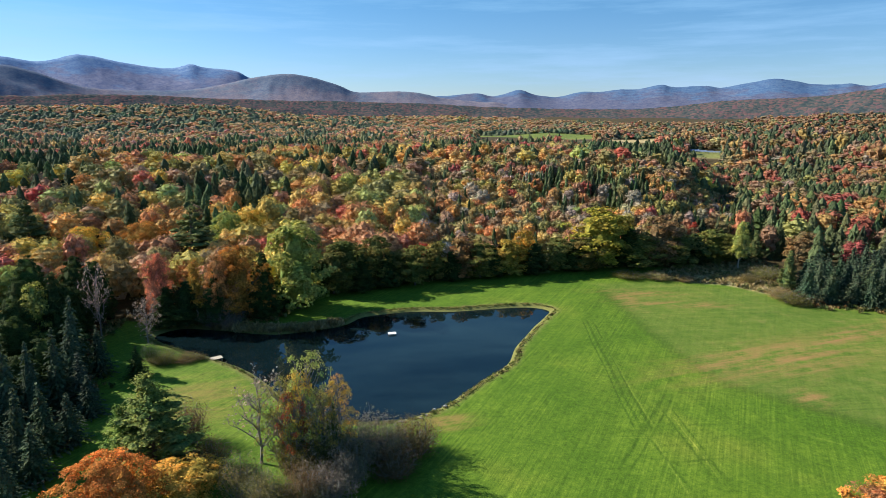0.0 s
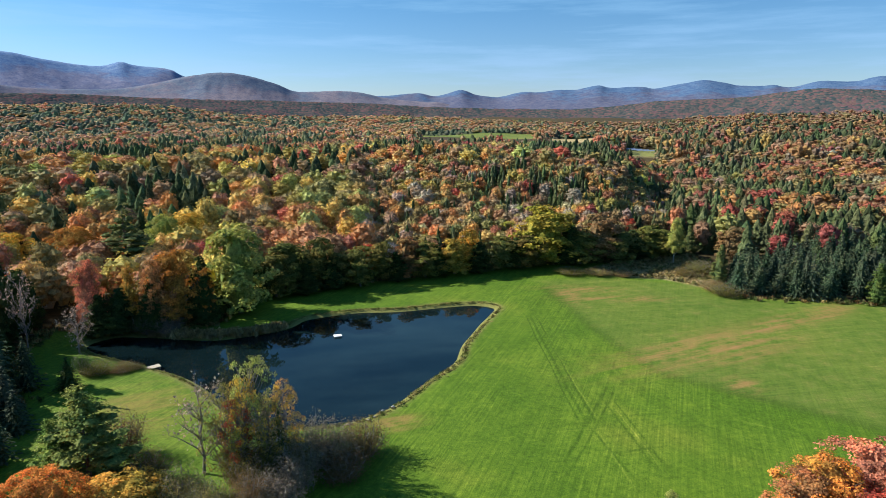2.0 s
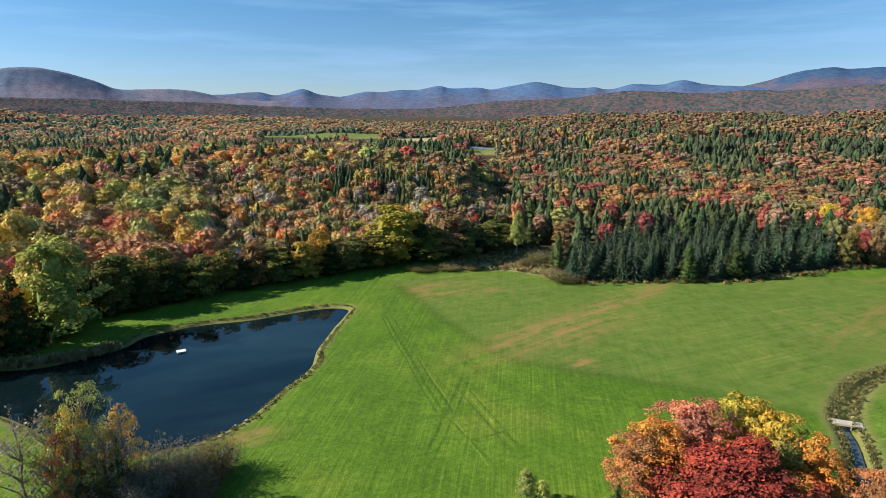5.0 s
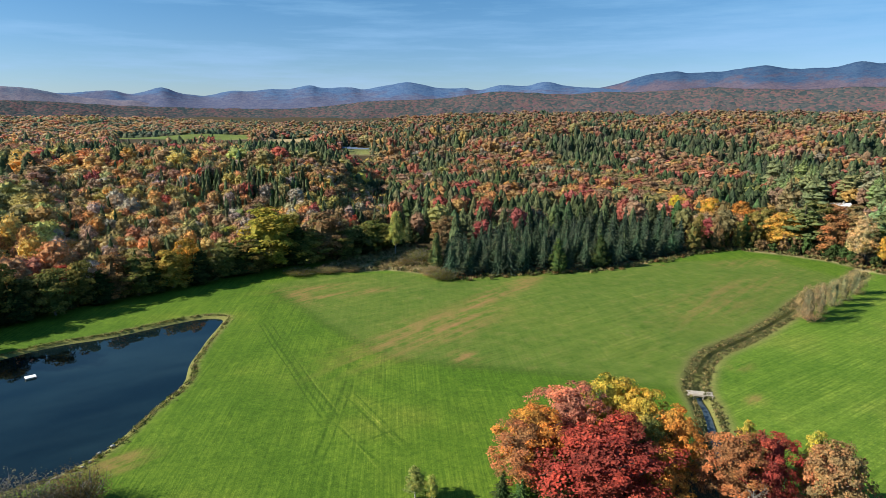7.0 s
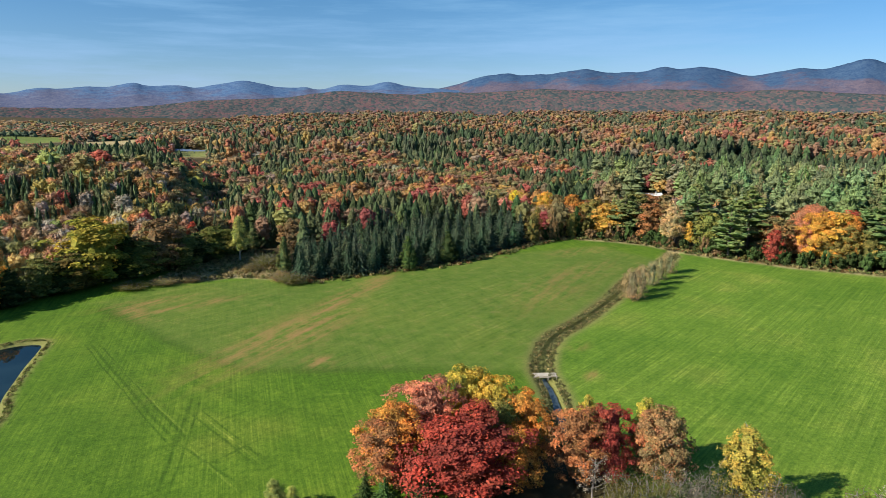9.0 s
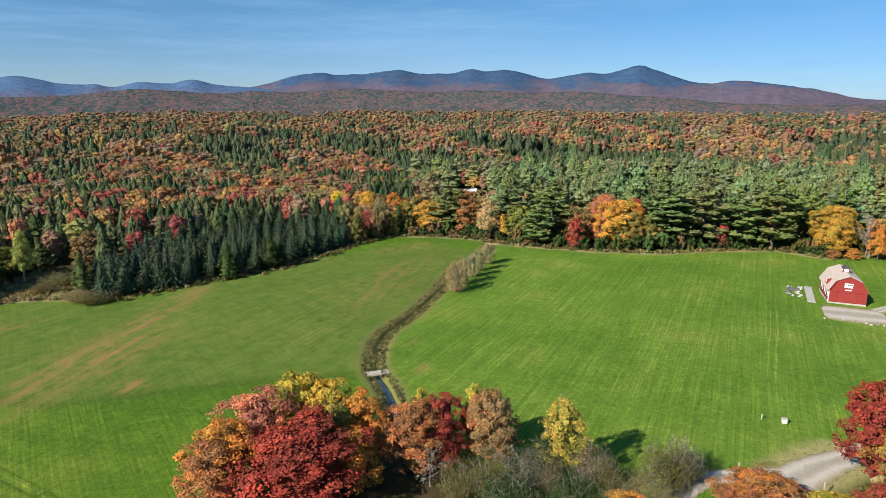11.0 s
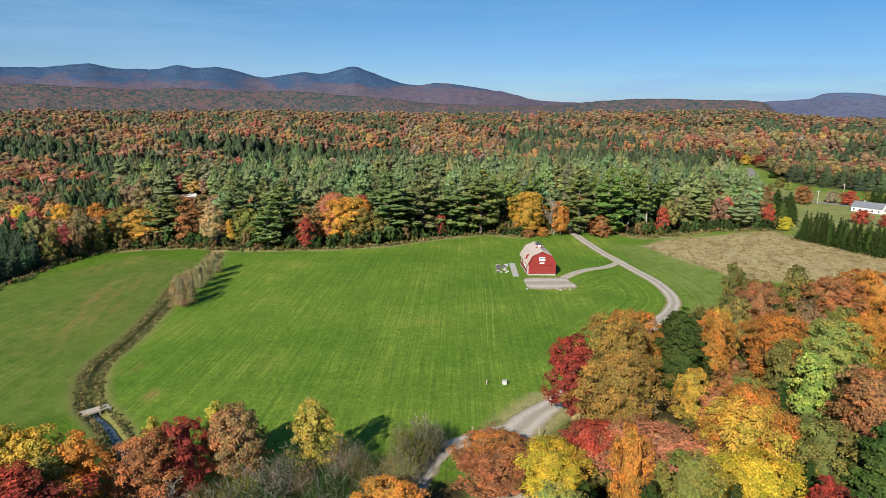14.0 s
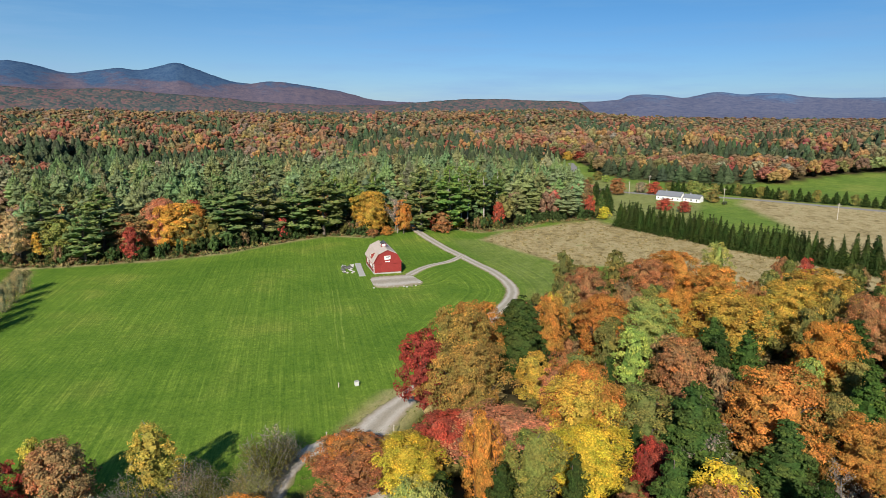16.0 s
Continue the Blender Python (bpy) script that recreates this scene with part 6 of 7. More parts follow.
# ---------------------------------------------------------------- rough grass along banks and edges
def tufts(name, x, y, w, h, colours, label, blades=9, lean=0.6, z=None):
    """Tufts of upright blades, many in one sheet."""
    g = np.random.default_rng(len(x))
    n = len(x)
    base = height(x, y) if z is None else z
    c = np.stack([x, y, base], -1)[:, None] + np.stack([g.normal(size=(n, blades)) * w[:, None] * 0.3, g.normal(size=(n, blades)) * w[:, None] * 0.3,
                                                        h[:, None] * g.uniform(0.25, 0.6, (n, blades))], -1)
    up = np.stack([g.normal(size=(n, blades)) * lean, g.normal(size=(n, blades)) * lean, np.ones((n, blades))], -1)
    k = n * blades
    side = unit(np.stack([g.normal(size=k), g.normal(size=k), g.uniform(0.2, 1.4, k)], -1))
    v, f = kites(c.reshape(-1, 3), side, np.repeat(h * 0.55, blades), g, 1.5, up.reshape(-1, 3))
    col = np.asarray(colours)[g.integers(0, len(colours), n)] * g.uniform(0.7, 1.3, (n, 1))
    me = raw_mesh(name, v, f)
    at = me.attributes.new("tint", "FLOAT_COLOR", "POINT")
    at.data.foreach_set("color", np.c_[np.repeat(np.clip(col, 0, 1), 4 * blades, 0), np.ones(4 * k)].astype(np.float32).ravel())
    me.materials.append(M_WOOD)
    return tagged(new(name, me), label, "grass", kind="stuff")


def along(line, count, spread, g, closed=False):
    q = np.vstack([line, line[:1]]) if closed else line
    seg = np.hypot(*np.diff(q, axis=0).T)
    s = np.sort(g.uniform(0, seg.sum(), count))
    cum = np.r_[0, np.cumsum(seg)]
    x, y = np.interp(s, cum, q[:, 0]), np.interp(s, cum, q[:, 1])
    return x + g.normal(size=count) * spread, y + g.normal(size=count) * spread


def rough_grass():
    g = np.random.default_rng(17)
    STRAW, SAGE, TAN = (0.32, 0.25, 0.11), (0.19, 0.19, 0.075), (0.42, 0.34, 0.18)
    x, y = along(CREEK, 6000, 1.5, g)
    d = far_from(x, y, CREEK)
    ok = (d > np.where(x < 112, 1.5, 0.9)) & (d < 3.2) & (x < 256)
    x, y = x[ok], y[ok]
    tufts("brook_scrub", x, y, g.uniform(0.5, 0.9, len(x)), g.uniform(0.28, 0.75, len(x)), [SAGE, SAGE, STRAW, (0.13, 0.14, 0.06), SAGE], "sage and straw scrub along the brook banks", z=np.full(len(x), -0.25))
    x, y = along(POND, 4200, 0.8, g, True)
    d = far_from(x, y, POND, True)
    ok = ~inside(x, y, POND) & (d > 0.3)
    x, y = x[ok], y[ok]
    tufts("bank_grass", x, y, g.uniform(0.5, 0.9, len(x)), g.uniform(0.25, 0.5, len(x)), [STRAW, SAGE, (0.15, 0.19, 0.045), (0.13, 0.17, 0.03)], "long green and straw-coloured grass round the pond", z=np.full(len(x), -0.1))
    reed = np.array([(-30, 174), (-38, 169.5), (-46, 168.3), (-56, 169), (-66, 171)])
    x, y = along(reed, 900, 0.8, g)
    tufts("reeds", x, y, g.uniform(0.4, 0.8, len(x)), g.uniform(1.6, 2.6, len(x)), [TAN, STRAW], "tall tan reeds at the pond margin", 4, 0.15, np.full(len(x), -0.6))
    x, y = np.concatenate([along(ROAD, 900, 0.5, g), along(TURN, 160, 0.5, g)], axis=1)
    turn = g.choice([-1, 1], len(x))
    near = np.argmin(np.hypot(x[:, None] - ROAD[:, 0], y[:, None] - ROAD[:, 1]), axis=1).clip(1, len(ROAD) - 2)
    way = unit(ROAD[near + 1] - ROAD[near - 1])
    half = np.where(x < 150, 3.9, 2.3)
    x, y = x - way[:, 1] * turn * half, y + way[:, 0] * turn * half
    tufts("verge_grass", x, y, g.uniform(0.4, 0.8, len(x)), g.uniform(0.1, 0.26, len(x)), [(0.2, 0.2, 0.07), (0.15, 0.19, 0.04), STRAW, (0.14, 0.19, 0.035)], "ragged grass along the gravel road", z=height(x, y) + 0.05)
    keep = OPEN[3:42]
    x, y = along(keep, 2600, 1.6, g)
    ok = ~((abs(y + 41) < 6) & (x > 315))
    x, y = x[ok], y[ok]
    tufts("edge_brush", x, y, g.uniform(0.9, 1.8, len(x)), g.uniform(0.6, 1.7, len(x)), [SAGE, (0.10, 0.13, 0.04), STRAW, SAGE, (0.2, 0.12, 0.05)], "brushy weeds along the edge of the woods")
    wet = np.array([(74, 224), (92, 236), (112, 260), (126, 260), (126, 232), (116, 206), (112, 200), (100, 214), (80, 220)], float)
    x, y = g.uniform(72, 130, 2600), g.uniform(198, 262, 2600)
    ok = inside(x, y, wet)
    x, y = x[ok], y[ok]
    tufts("marsh_grass", x, y, g.uniform(0.8, 1.6, len(x)), g.uniform(0.6, 1.5, len(x)), [TAN, STRAW, SAGE, STRAW], "pale marsh grass behind the meadow")
    x, y = g.uniform(160, 335, 5200), g.uniform(-222, -66, 5200)
    dry = np.array([(286, -67), (303, -83), (331, -143), (306, -150), (222, -189), (160, -220), (170, -150), (225, -110), (231, -89)], float)
    ok = inside(x, y, dry)
    x, y = x[ok], y[ok]
    tufts("dry_grass", x, y, g.uniform(0.8, 1.8, len(x)), g.uniform(0.3, 0.8, len(x)), [TAN, STRAW, STRAW, (0.36, 0.29, 0.15)], "uncut dry grass in the tan meadow", z=np.full(len(x), 0.15))


rough_grass()

# farmyard trees and the roadside row
spot = dict(beside="on the farmhouse lawn", group="farmyard trees")
tree("edge_maple", 430, -204, 11, 11, "rust", **spot)
tree("edge_maple", 427, -231, 10, 12, "red", **spot)
tree("edge_maple", 357, -201, 8, 11, "red", **spot)
tree("edge_maple", 346, -208, 7.5, 8.5, "red", **spot)
tree("edge_maple", 415, -258, 11, 11, "lime", **spot)
tree("edge_maple", 398, -256, 10, 10, "lime", **spot)
tree("edge_maple", 380, -249, 10, 9, "olive", **spot)
tree("edge_maple", 331, -150, 8, 7, "yellow", **spot)
tree("shrub", 372, -252, 3, 5, "dark green", **spot)
tree("shrub", 445, -196, 4, 7, "olive", **spot)
tree("shrub", 452, -206, 4, 6, "olive", **spot)
spot = dict(beside="in the row along the country road", group="roadside trees")
for i, (px, py) in enumerate(spline([(440, -250), (424, -274), (400, -290), (378, -306), (350, -330), (318, -352), (285, -382), (250, -415)], 7)):
    tree("edge_hemlock" if i % 4 else "edge_maple", px, py, 7.5 + (i * 7 % 5) * 0.6, 6.0 + (i % 3), "dark green" if i % 4 else "olive", **spot)

for az, r, h, w, c in ((-110.9, 745, 11, 12, "golden"), (-111.9, 742, 12, 11, "crimson"), (-112.7, 748, 9, 9, "lime"), (-113.6, 730, 11, 10, "red"), (-113.1, 640, 14, 12, "dark green"),
                       (-113.6, 575, 9, 9, "olive"), (-114.3, 560, 7, 7, "lime"), (-112.9, 552, 6, 8, "olive"), (-115.3, 497, 11, 13, "rust"), (-117.3, 493, 9, 9, "grey"), (-108.9, 690, 10, 10, "golden")):
    tree("edge_hemlock" if c == "dark green" else "edge_maple", *POLAR(az, r), h, w, c, beside="on the lawn by the country road", group="roadside trees")

# ---------------------------------------------------------------- woods
def pine_zone(x, y):
    r, az = np.hypot(x, y), np.degrees(np.arctan2(-x, y))
    return (az < -58) & (az > -112) & (r < 520) & (r > 240)


def young_zone(x, y):
    """Second growth, dense and low, behind the pond meadow."""
    r, az = np.hypot(x, y), np.degrees(np.arctan2(-x, y))
    return (az < 2) & (az > -25) & (r < 415 + 20 * np.sin(az)) & (r > 200)


def scatter():
    """Places for the trees of the woods: a jittered polar grid, wider with distance, without the open land."""
    g = np.random.default_rng(11)
    xs, ys, ss = [], [], []
    def sow(r, end, spacing, young):
        while r < end:
            s = spacing(r)
            az = np.arange(-139, 44 if r > 230 else 66, math.degrees(s / r))
            a = np.radians(az + g.uniform(-0.4, 0.4, len(az)) * math.degrees(s / r))
            rr = r + g.uniform(-0.4, 0.4, len(az)) * s
            px, py = -np.sin(a) * rr, np.cos(a) * rr
            ok = young_zone(px, py) == young
            xs.append(px[ok])
            ys.append(py[ok])
            ss.append(np.full(ok.sum(), s))
            r += s * 0.92
    sow(70.0, 3300, lambda r: 9.6 if r < 300 else 9.6 + (r - 300) * 0.0025 if r < 1000 else 0.0075 * r + 3.85, False)
    sow(200.0, 440, lambda r: 5.6, True)
    x, y, s = map(np.concatenate, (xs, ys, ss))
    r, az = np.hypot(x, y), np.degrees(np.arctan2(-x, y))
    keep = ~inside(x, y, OPEN) & ~inside(x, y, FARM) & ~inside(x, y, PLANT)
    keep &= (far_from(x, y, ROAD) > 5) & (far_from(x, y, TURN) > 5)
    keep &= ~((r < 420) & (x > 300) & (abs(y + 41) < 6))
    # woods beyond the view's left side are added to shade the lawn
    keep &= (r > 150) | ((az < -97) & (r > 66)) | ((x < -86) & (y > 30) & (y < 150)) 
    keep &= ~(pine_zone(x, y) & (g.uniform(size=len(x)) < 0.30))
    keep &= ~((x > -98) & (x < -72) & (y > 165) & (y < 190)) & ~((x > -124) & (x < -92) & (y > 136) & (y < 186))
    for px, py, w in PLACED:
        keep &= np.hypot(x - px, y - py) > 0.42 * w + 2.8
    for a0, a1, r0, r1, _ in CLEARINGS:
        keep &= ~((az < a0) & (az > a1) & (r > r0 * (0.76 - 0.1 * (r0 > 1000))) & (r < r1))
    keep &= ~((r > 146) & (x < 206) & (az > -110) & (az < -97))
    keep &= r < 2000 + 1300 * np.maximum(step(-24, 4, az), step(-112, -119, az))
    return x[keep], y[keep], s[keep]


def patches(x, y, size, seed):
    """Smooth random values from 0 to 1 over the land."""
    g = np.random.default_rng(seed)
    v = np.zeros(len(x))
    for k in range(7):
        a, p = g.uniform(0, 6.28), g.uniform(0, 6.28)
        f = 6.28 / (size * g.uniform(0.6, 1.7))
        v += np.sin((x * math.cos(a) + y * math.sin(a)) * f + p)
    return np.clip(0.5 + v / 6.5, 0, 1)


def choose(x, y):
    """Conifer or not, colour index, height for every place."""
    g = np.random.default_rng(23)
    r, az = np.hypot(x, y), np.degrees(np.arctan2(-x, y))
    n = len(x)
    p1, p2 = patches(x, y, 90, 4), patches(x, y, 260, 9)
    conifer = 0.38 + 0.95 * (p1 - 0.5) + 0.7 * (p2 - 0.5)
    pines = (az < -58) & (az > -112) & (r < 520) & (r > 240)
    conifer = np.where(pines, np.where(az > -68, 0.45, np.where(far_from(x, y, OPEN, True) < 14, 0.5, 0.8)), conifer)
    conifer = np.where((az < -24) & (az > -34) & (r < 430), 0.72, conifer)
    conifer = np.where(young_zone(x, y), conifer + 0.02, conifer)
    conifer = np.where((az < 4) & (az > -22) & (r > 430) & (r < 850), conifer + 0.10, conifer)
    conifer = np.where((az < -12) & (az > -60) & (r > 430) & (r < 1000), conifer + 0.13, conifer)
    conifer = np.where((az < -100) & (r < 230), 0.42, conifer)
    conifer = np.where((az < -60) & (az > -112) & (r > 520) & (r < 760), conifer + 0.34, conifer)
    conifer = np.where((az > 4) & (r > 430), conifer + np.where(r < 1000, 0.36, 0.22), np.where((az > 0) & (r < 430), conifer - 0.13, conifer))
    conifer = np.where((az < -36) & (az > -104) & (r > 900), conifer - 0.04, conifer)
    conifer = np.where((x < -84) & (r < 200), np.where(y > 118, 0.35, 0.7), conifer)
    conifer = np.where(r > 500, 0.34 + (conifer - 0.34) * 1.5, conifer)
    conifer = np.where((x > 112) & (x < 235) & (y < -26) & (y > -135), 0.06, conifer)
    is_con = g.uniform(size=n) < conifer
    names = list(COLOURS)
    mixes = {
        "west": ("orange", 18, "golden", 20, "rust", 17, "red", 5, "yellow", 4, "mustard", 11, "lime", 7, "olive", 20, "brown", 18, "crimson", 3, "pink", 2, "dark olive", 10),
        "young": ("rust", 20, "olive", 26, "golden", 10, "grey", 9, "orange", 10, "brown", 24, "mustard", 8, "lime", 5, "straw", 4, "red", 3, "dark olive", 14),
        "hill": ("rust", 24, "orange", 13, "red", 12, "golden", 8, "brown", 22, "olive", 18, "pink", 4, "crimson", 5, "grey", 7, "lime", 4, "dark olive", 10),
        "near": ("orange", 15, "golden", 12, "rust", 18, "lime", 8, "olive", 24, "dark olive", 12, "red", 4, "brown", 22),
    }
    zone = np.where((az < -102) & (r < 230), 3, np.where((r > 480) | (r > 230) & (az < -25), 2, np.where(young_zone(x, y), 1, 0)))
    colour = np.zeros(n, int)
    drift = 0.5 + 1.5 * (0.5 * patches(x, y, 55, 31) + 0.5 * patches(x, y, 170, 77) - 0.5)
    pick = np.clip(g.uniform(size=n) * 0.42 + drift * 0.58, 0, 0.9999)
    pick = np.where(g.uniform(size=n) < 0.66, pick, g.uniform(size=n))
    for i, m in enumerate(("west", "young", "hill", "near")):
        w = np.array(mixes[m][1::2], float)
        ids = np.array([names.index(k) for k in mixes[m][0::2]])
        c = ids[np.searchsorted(np.cumsum(w) / w.sum(), pick, side="right").clip(0, len(ids) - 1)]
        colour = np.where(zone == i, c, colour)
    tall = g.uniform(12.5, 18.5, n)
    tall = np.where((x < -84) & (r < 200), g.uniform(14, 20, n), tall)
    tall = np.where(zone == 1, g.uniform(7.5, 12.5, n), tall)
    tall = np.where(is_con & (zone != 1), tall * 0.98, tall)
    tall = np.where(pines & is_con, g.uniform(17, 31, n), tall)
    light = (az < -6) & (az > -46) & (r > 225) & (r < 850) & (g.uniform(size=n) < 0.4)
    needles = np.where(pines | light, names.index("pine green"), np.where(g.uniform(size=n) < 0.6, names.index("dark green"), np.where(g.uniform(size=n) < 0.3, names.index("pine green"), names.index("green"))))
    colour = np.where(is_con, needles, colour)
    return is_con, colour, tall, pines


TALL = np.array([1, 1, 1.3])        # crowns are higher than wide: keeps the sprays from being drawn out
SLIM = np.array([1, 1, 1.7])


def crown_form(seed, lobes, around, rings, each, leaf):
    """A head of foliage one metre wide and high: rounded lobes with sprays that break their outline."""
    g = np.random.default_rng(seed)
    out = []
    for i in range(lobes):
        u = (i + 0.5) / lobes
        ang, R = i * 2.4 + seed, g.uniform(0.165, 0.25) * (1.25 if lobes < 7 else 1)
        rr = 0.31 * math.sqrt(max(0.0, 1 - (max(0.0, u - 0.35) / 0.68) ** 2)) * g.uniform(0.75, 1.12)
        c = np.array([math.cos(ang) * rr, math.sin(ang) * rr, 0.34 + 0.48 * u])
        out.append(core(c, np.array([R, R, R * g.uniform(0.6, 0.8)]) * 0.86, around, rings, g, -0.7))
        d = unit(g.normal(size=(each, 3)) + [0, 0, 0.45] + (c - [0, 0, 0.5]) * 1.5)
        p = c + d * [R, R, R * 0.75] * g.uniform(0.95, 1.14, (each, 1))
        v, f = kites(p * TALL, d + [0, 0, 0.35], leaf, g, 1.0, None, 0.35)
        out.append((v / TALL, f))
    return merge(out)


def spire_form(seed, tiers, around, each, leaf, power=0.62):
    """A conifer one metre wide and high: ragged skirts of boughs, one over the other."""
    g = np.random.default_rng(seed)
    out = []
    a = np.arange(around) * 2 * np.pi / around
    i0 = np.arange(around)
    faces = np.stack([i0, (i0 + 1) % around, (i0 + 1) % around + around, i0 + around], -1)
    for k in range(tiers):
        z = 0.06 + 0.84 * k / tiers
        R = 0.5 * (1 - z) ** power * g.uniform(0.88, 1.1)
        turn = g.uniform(0, 6.28)
        rim = R * g.uniform(0.62, 1.12, around)
        lo = np.stack([np.cos(a + turn) * rim, np.sin(a + turn) * rim, z - 0.05 * g.uniform(0.2, 1.3, around)], -1)
        hi = np.stack([np.cos(a + turn) * R * 0.16, np.sin(a + turn) * R * 0.16, np.full(around, min(1.0, z + 1.7 / tiers))], -1)
        out.append((np.vstack([lo, hi]), faces))
        if each:
            b = g.uniform(0, 6.283, each)
            d = np.stack([np.cos(b), np.sin(b), 0 * b], -1)
            p = d * R * g.uniform(0.6, 1.0, (each, 1)) + [0, 0, z + 0.03]
            v, f = kites(p * SLIM, d * 0.8 + [0, 0, 0.7], leaf, g, 1.3, d + [0, 0, -0.5], 0.35)
            out.append((v / SLIM, f))
    return merge(out)


def pine_form(seed):
    """A tall white pine one metre wide and high, of needle pads in loose tiers."""
    g = np.random.default_rng(seed)
    tall = np.array([1, 1, 2.1])
    out = []
    tiers = 9
    for i in range(tiers):
        u = i / (tiers - 1)
        z = 0.22 + 0.72 * u
        R = 0.5 * (0.78 + 0.3 * math.sin(3.0 * u + 0.2)) * (1 - 0.82 * u ** 2.4)
        count = 5 if u < 0.85 else 3
        turn = g.uniform(0, 6.28)
        for j in range(count):
            ang = turn + j * 6.283 / count + g.normal() * 0.25
            L = R * g.uniform(0.55, 0.85)
            d = np.array([math.cos(ang), math.sin(ang), 0])
            c = d * L + [0, 0, z + g.normal() * 0.05 + 0.05 * L]
            q = R * g.uniform(0.36, 0.52)
            out.append(core(c, np.array([q, q, 0.07]), 6, 2, g))
            e = 11
            p = c + np.stack([g.normal(size=e) * q * 0.55, g.normal(size=e) * q * 0.55, g.uniform(-0.01, 0.085, e)], -1)
            v, f = kites(p * tall, d * 0.8 + [0, 0, 0.7], 0.066, g, 1.2, d + g.normal(size=(e, 3)) * 0.4 + [0, 0, 0.5], 0.4)
            out.append((v / tall, f))
    return merge(out)


def wood_mesh(name, forms, x, y, z, h, w, col, label):
    """One sheet of canopy: many small crowns joined, each with its own tint."""
    g = np.random.default_rng(len(x))
    vs, fs, cs, n0 = [], [], [], 0
    which = g.integers(0, len(forms), len(x))
    for k, (tv, tf) in enumerate(forms):
        i = np.where(which == k)[0]
        if not len(i):
            continue
        a = g.uniform(0, 6.283, len(i))
        ca, sa = np.cos(a)[:, None], np.sin(a)[:, None]
        tv, tf = np.asarray(tv), np.asarray(tf)
        px = (tv[None, :, 0] * ca - tv[None, :, 1] * sa) * w[i, None] + x[i, None]
        py = (tv[None, :, 0] * sa + tv[None, :, 1] * ca) * w[i, None] + y[i, None]
        pz = tv[None, :, 2] * h[i, None] + z[i, None]
        vs.append(np.stack([px, py, pz], -1).reshape(-1, 3))
        fs.append((tf[None] + (np.arange(len(i)) * len(tv))[:, None, None]).reshape(-1, tf.shape[1]) + n0)
        n0 += len(i) * len(tv)
        gain = np.repeat(g.uniform(0.82, 1.2, (len(i), (len(tv) + 3) // 4)), 4, axis=1)[:, :len(tv)]
        cs.append((col[i][:, None, :] * gain[..., None]).reshape(-1, 3))
    v, f, c = np.vstack(vs), np.vstack(fs), np.clip(np.vstack(cs), 0, 1)
    if f.shape[1] == 4 and (f[:, 2] == f[:, 3]).any():
        tri = f[:, 2] == f[:, 3]
        f = np.vstack([f[tri][:, :3], f[~tri][:, [0, 1, 2]], f[~tri][:, [0, 2, 3]]])
    me = raw_mesh(name, v, f, f.shape[1] == 3)
    at = me.attributes.new("tint", "FLOAT_COLOR", "POINT")
    at.data.foreach_set("color", np.c_[c, np.ones(len(c))].astype(np.float32).ravel())
    me.materials.append(M_WOOD)
    return tagged(new(name, me), label, "woods", kind="stuff")


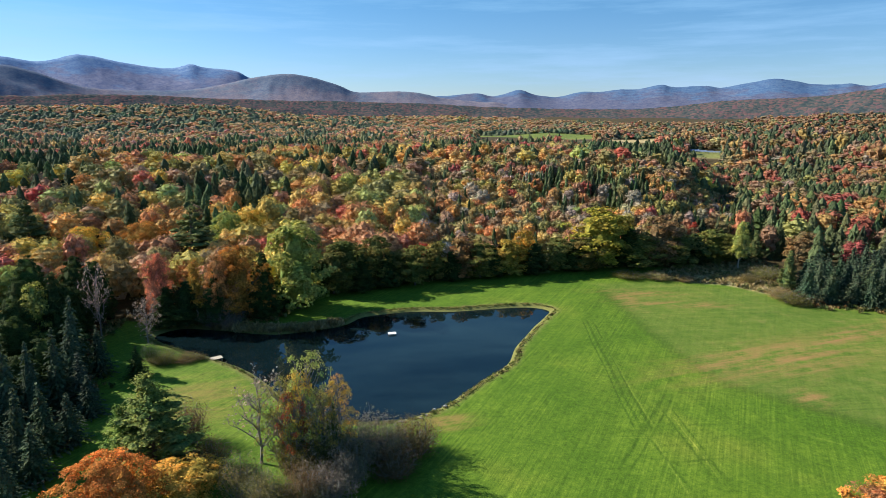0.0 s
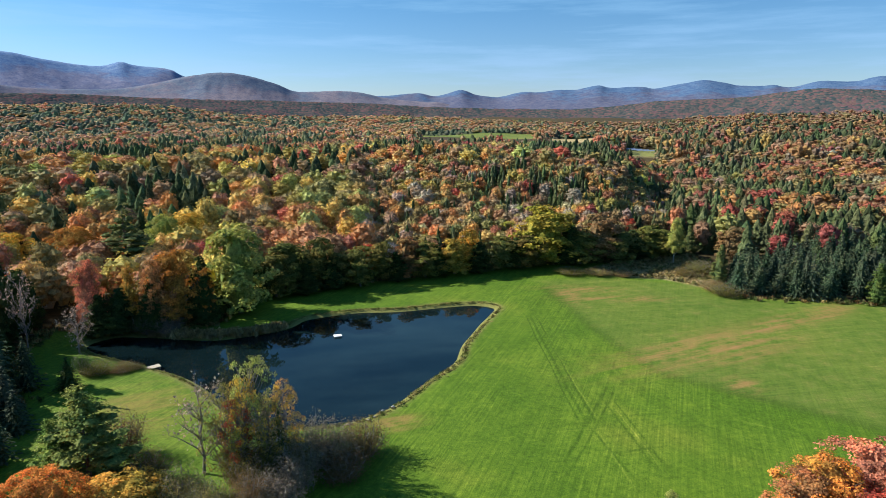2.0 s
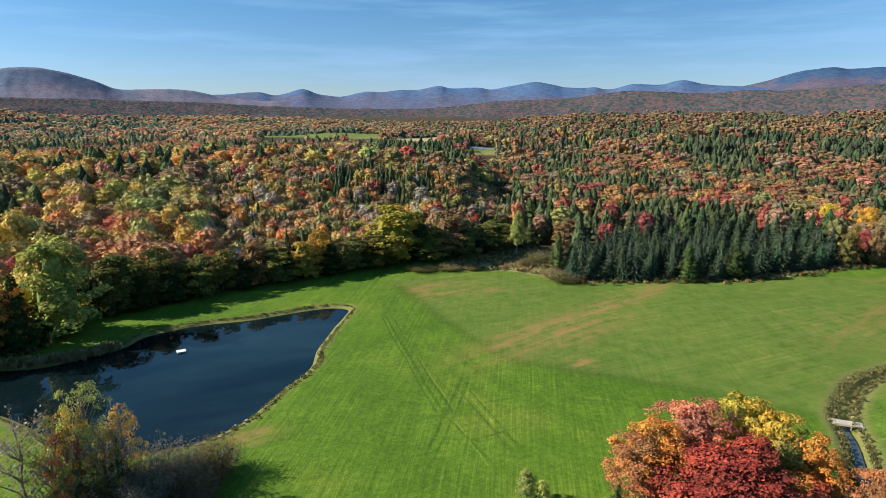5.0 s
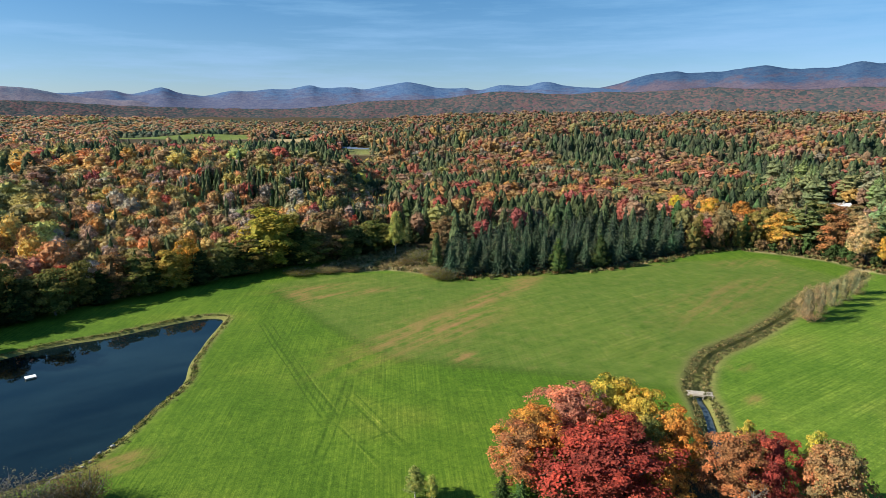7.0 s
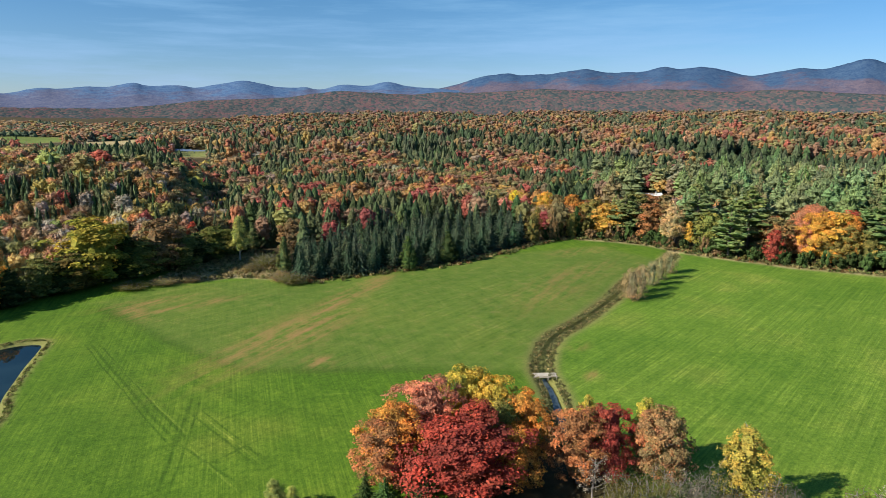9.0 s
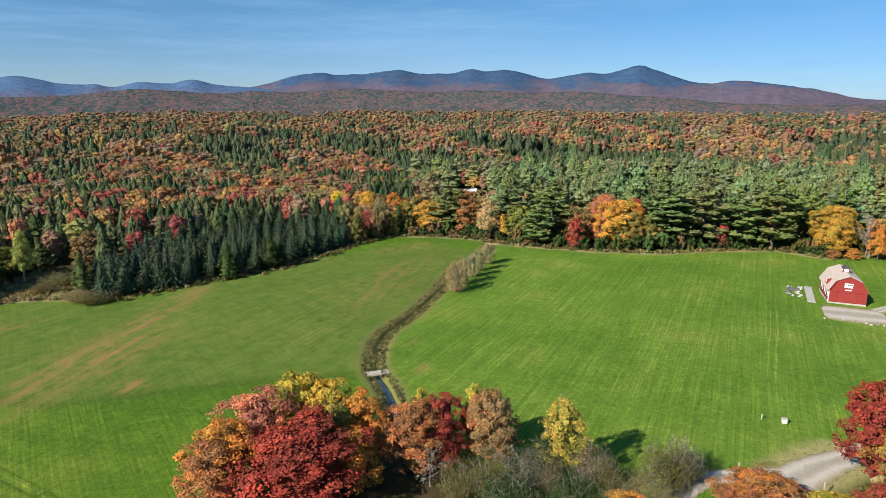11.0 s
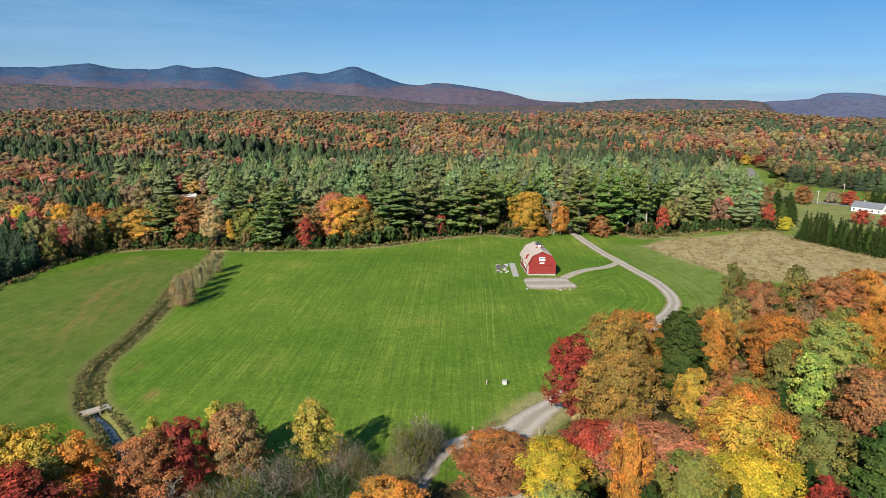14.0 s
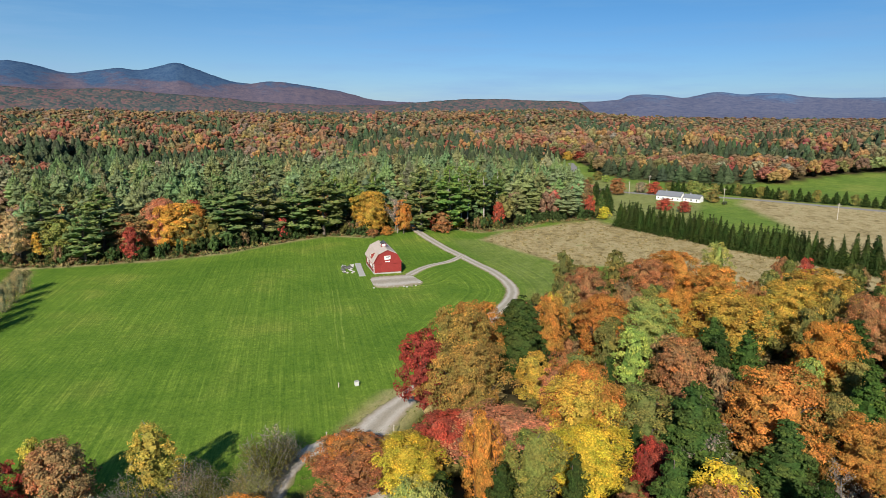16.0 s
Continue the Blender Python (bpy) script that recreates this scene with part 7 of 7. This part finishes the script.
def build_woods():
    x, y, s = scatter()
    r = np.hypot(x, y)
    is_con, colour, tall, pines = choose(x, y)
    names, table = list(COLOURS), np.array(list(COLOURS.values()))
    g = np.random.default_rng(5)
    edge = far_from(x, y, OPEN, True)
    single = (r < 160) | ((edge < 8) & (r < 335)) | ((x > 60) & (y < 0) & (r < 235)) | ((far_from(x, y, FARM, True) < 14) & (r < 430))
    order = np.where(single)[0]
    for i in order:
        name = names[colour[i]]
        spot = dict(beside="in the mixed autumn woods", group="woodland trees")
        near = r[i] < 150
        if is_con[i]:
            if pines[i]:
                tree("pine", x[i], y[i], tall[i], g.uniform(11, 15), name, **spot)
            else:
                kind = "hemlock" if x[i] > 60 else "edge_hemlock" if r[i] > 125 else "hemlock" if g.uniform() < 0.5 else "spruce"
                tree(kind, x[i], y[i], tall[i], g.uniform(7, 10) if kind != "spruce" else g.uniform(5.2, 7), name, **spot)
        elif near and r[i] < 105:
            tree("maple", x[i], y[i], tall[i] * g.uniform(0.75, 1.05), g.uniform(6.5, 10.5), name, **spot)
        else:
            tree("edge_maple", x[i], y[i], tall[i], g.uniform(6.2, 9) * (0.8 if tall[i] < 12 else 1), name, **spot)
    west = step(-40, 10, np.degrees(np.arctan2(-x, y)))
    # colour raised on the backlit west side, its far part paled as haze
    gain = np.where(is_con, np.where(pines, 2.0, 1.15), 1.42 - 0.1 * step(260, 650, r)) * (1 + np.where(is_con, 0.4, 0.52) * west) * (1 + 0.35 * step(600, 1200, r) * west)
    # crowns dulled towards one tone with distance, painting haze
    haze_tone = np.where(is_con[:, None], [0.064, 0.078, 0.054], [0.19, 0.128, 0.072])
    haze_mix = (np.where(pines, 0.1, 0.16 + 0.26 * step(260, 900, r) + 0.24 * step(850, 1500, r)))[:, None]
    col = table[colour] * (1 - haze_mix) + haze_tone * haze_mix
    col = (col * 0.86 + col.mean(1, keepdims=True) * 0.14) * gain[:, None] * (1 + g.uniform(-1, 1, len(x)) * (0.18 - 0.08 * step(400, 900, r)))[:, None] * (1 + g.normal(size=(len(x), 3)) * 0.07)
    z = height(x, y)
    brink = (far_from(x, y, FARM, True) < 45) & (r < 900)
    close, mid = ~single & (r < 330), ~single & ((r < 640) | brink) & (r >= 330)
    far = ~mid & (r >= 640) & (r < 1050)
    w_dec, w_con = s * g.uniform(1.0, 1.5, len(x)) * np.where(young_zone(x, y), 1.08, 1), s * g.uniform(0.8, 1.2, len(x)) * (1 + 0.1 * step(450, 700, r)) * (0.72 + 0.28 * (tall > 12.4))
    squat = step(300, 420, r) * ~pines
    w_dec, w_con = w_dec * (1 + 0.08 * step(850, 1200, r)), w_con * (1 + 0.08 * step(850, 1200, r))
    tall, w_dec, w_con = tall * (1 - 0.12 * squat - (0.12 + 0.16 * is_con) * step(800, 1300, r)), w_dec * (1 + 0.12 * squat), w_con * (1 + 0.15 * squat)
    uneven = step(420, 900, r) * (g.uniform(-0.42, 0.42, len(x)) + 0.95 * (patches(x, y, 75, 51) - 0.5))
    tall = tall * (1 + uneven)
    forms = {
        "close": ([crown_form(k + 40, 18, 5, 2, 26, 0.055) for k in range(6)], [spire_form(k + 40, 9, 11, 12, 0.10) for k in range(5)]),
        "mid": ([crown_form(k, 11, 5, 2, 13, 0.085) for k in range(7)], [spire_form(k, 8, 9, 7, 0.11) for k in range(5)]),
        "far": ([crown_form(k + 9, 5, 5, 2, 3, 0.14) for k in range(6)], [spire_form(k + 9, 5, 7, 3, 0.16) for k in range(5)]),
        "last": ([crown_form(k + 19, 3, 5, 2, 1, 0.18) for k in range(6)], [spire_form(k + 19, 3, 6, 0, 0.2, 0.5) for k in range(5)]),
    }
    tall_pine = ~single & pines & is_con
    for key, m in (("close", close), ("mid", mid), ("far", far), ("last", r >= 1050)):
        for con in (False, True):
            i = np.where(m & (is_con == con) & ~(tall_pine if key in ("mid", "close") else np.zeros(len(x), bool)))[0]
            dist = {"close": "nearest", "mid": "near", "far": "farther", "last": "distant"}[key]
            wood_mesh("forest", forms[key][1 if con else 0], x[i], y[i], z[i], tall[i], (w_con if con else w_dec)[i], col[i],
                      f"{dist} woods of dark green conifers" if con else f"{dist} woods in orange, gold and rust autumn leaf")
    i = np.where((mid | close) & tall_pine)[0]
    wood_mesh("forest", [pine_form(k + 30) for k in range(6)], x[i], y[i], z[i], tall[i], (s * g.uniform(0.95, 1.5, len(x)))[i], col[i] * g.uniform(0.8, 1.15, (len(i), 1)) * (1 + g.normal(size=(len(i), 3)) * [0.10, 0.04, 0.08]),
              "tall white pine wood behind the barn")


build_woods()


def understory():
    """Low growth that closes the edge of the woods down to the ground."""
    g = np.random.default_rng(41)
    x, y = along(OPEN[6:42], 1500, 3.6, g)
    ok = ~inside(x, y, OPEN) & ~inside(x, y, FARM) & (far_from(x, y, ROAD) > 6) & (far_from(x, y, OPEN, True) > 0.8)
    ok &= ~inside(x, y, PLANT) & ~((x > 105) & (x < 240) & (y > 160)) & ~((x > 88) & (x < 130) & (y > 225))
    x, y = x[ok], y[ok]
    # mostly dark green: the tint carries the shade along the woods' foot
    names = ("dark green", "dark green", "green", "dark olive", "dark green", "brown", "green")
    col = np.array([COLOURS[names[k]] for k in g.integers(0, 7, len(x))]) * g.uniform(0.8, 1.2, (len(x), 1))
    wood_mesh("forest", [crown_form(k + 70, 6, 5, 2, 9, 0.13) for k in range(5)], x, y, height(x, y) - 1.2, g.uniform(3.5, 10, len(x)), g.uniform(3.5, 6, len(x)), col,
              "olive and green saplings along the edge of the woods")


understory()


def thicket():
    """Saplings and brush that fill the gaps between the trees beside the gravel lane."""
    g = np.random.default_rng(61)
    x, y = g.uniform(62, 235, 2600), g.uniform(-190, -2, 2600)
    r = np.hypot(x, y)
    ok = ~inside(x, y, OPEN) & ~inside(x, y, FARM) & (far_from(x, y, ROAD) > 6.5) & (far_from(x, y, TURN) > 6) & (r > 64) & (r < 235)
    ok &= np.degrees(np.arctan2(-x, y)) > -140
    x, y = x[ok][:420], y[ok][:420]
    names = ("dark olive", "olive", "brown", "green", "straw", "dark olive", "rust", "mustard")
    col = np.array([COLOURS[names[k]] for k in g.integers(0, 8, len(x))]) * g.uniform(0.8, 1.2, (len(x), 1))
    wood_mesh("brush", [crown_form(k + 90, 12, 5, 2, 18, 0.075) for k in range(5)], x, y, height(x, y) - 1.0, g.uniform(3, 7, len(x)), g.uniform(3.5, 6.5, len(x)), col,
              "olive and brown saplings under the trees by the lane")


thicket()


def plantation():
    """Rows of spruces planted close together."""
    g = np.random.default_rng(3)
    for u in np.arange(110, 250, 7.3):
        for v in np.arange(165, 236, 7.0):
            x, y = u + g.normal() * 0.8, v + g.normal() * 0.8
            if inside(np.array([x]), np.array([y]), PLANT)[0]:
                tree("spruce", x, y, g.uniform(9.5, 16), g.uniform(8, 10), "blue-green", beside="in a dense planted block", group="spruce plantation")


plantation()


def hedgerow():
    g = np.random.default_rng(4)
    line = spline([(306, -152), (262, -170), (219, -190), (170, -218), (150, -236)], 15)
    for x, y in np.vstack([line, line + (3.2, 3.4)]):
        tree("spruce", x + g.normal() * 0.5, y + g.normal() * 0.5, g.uniform(11, 15), g.uniform(6.8, 8.6), "dark green", beside="in a windbreak row", group="spruce windbreak")


hedgerow()
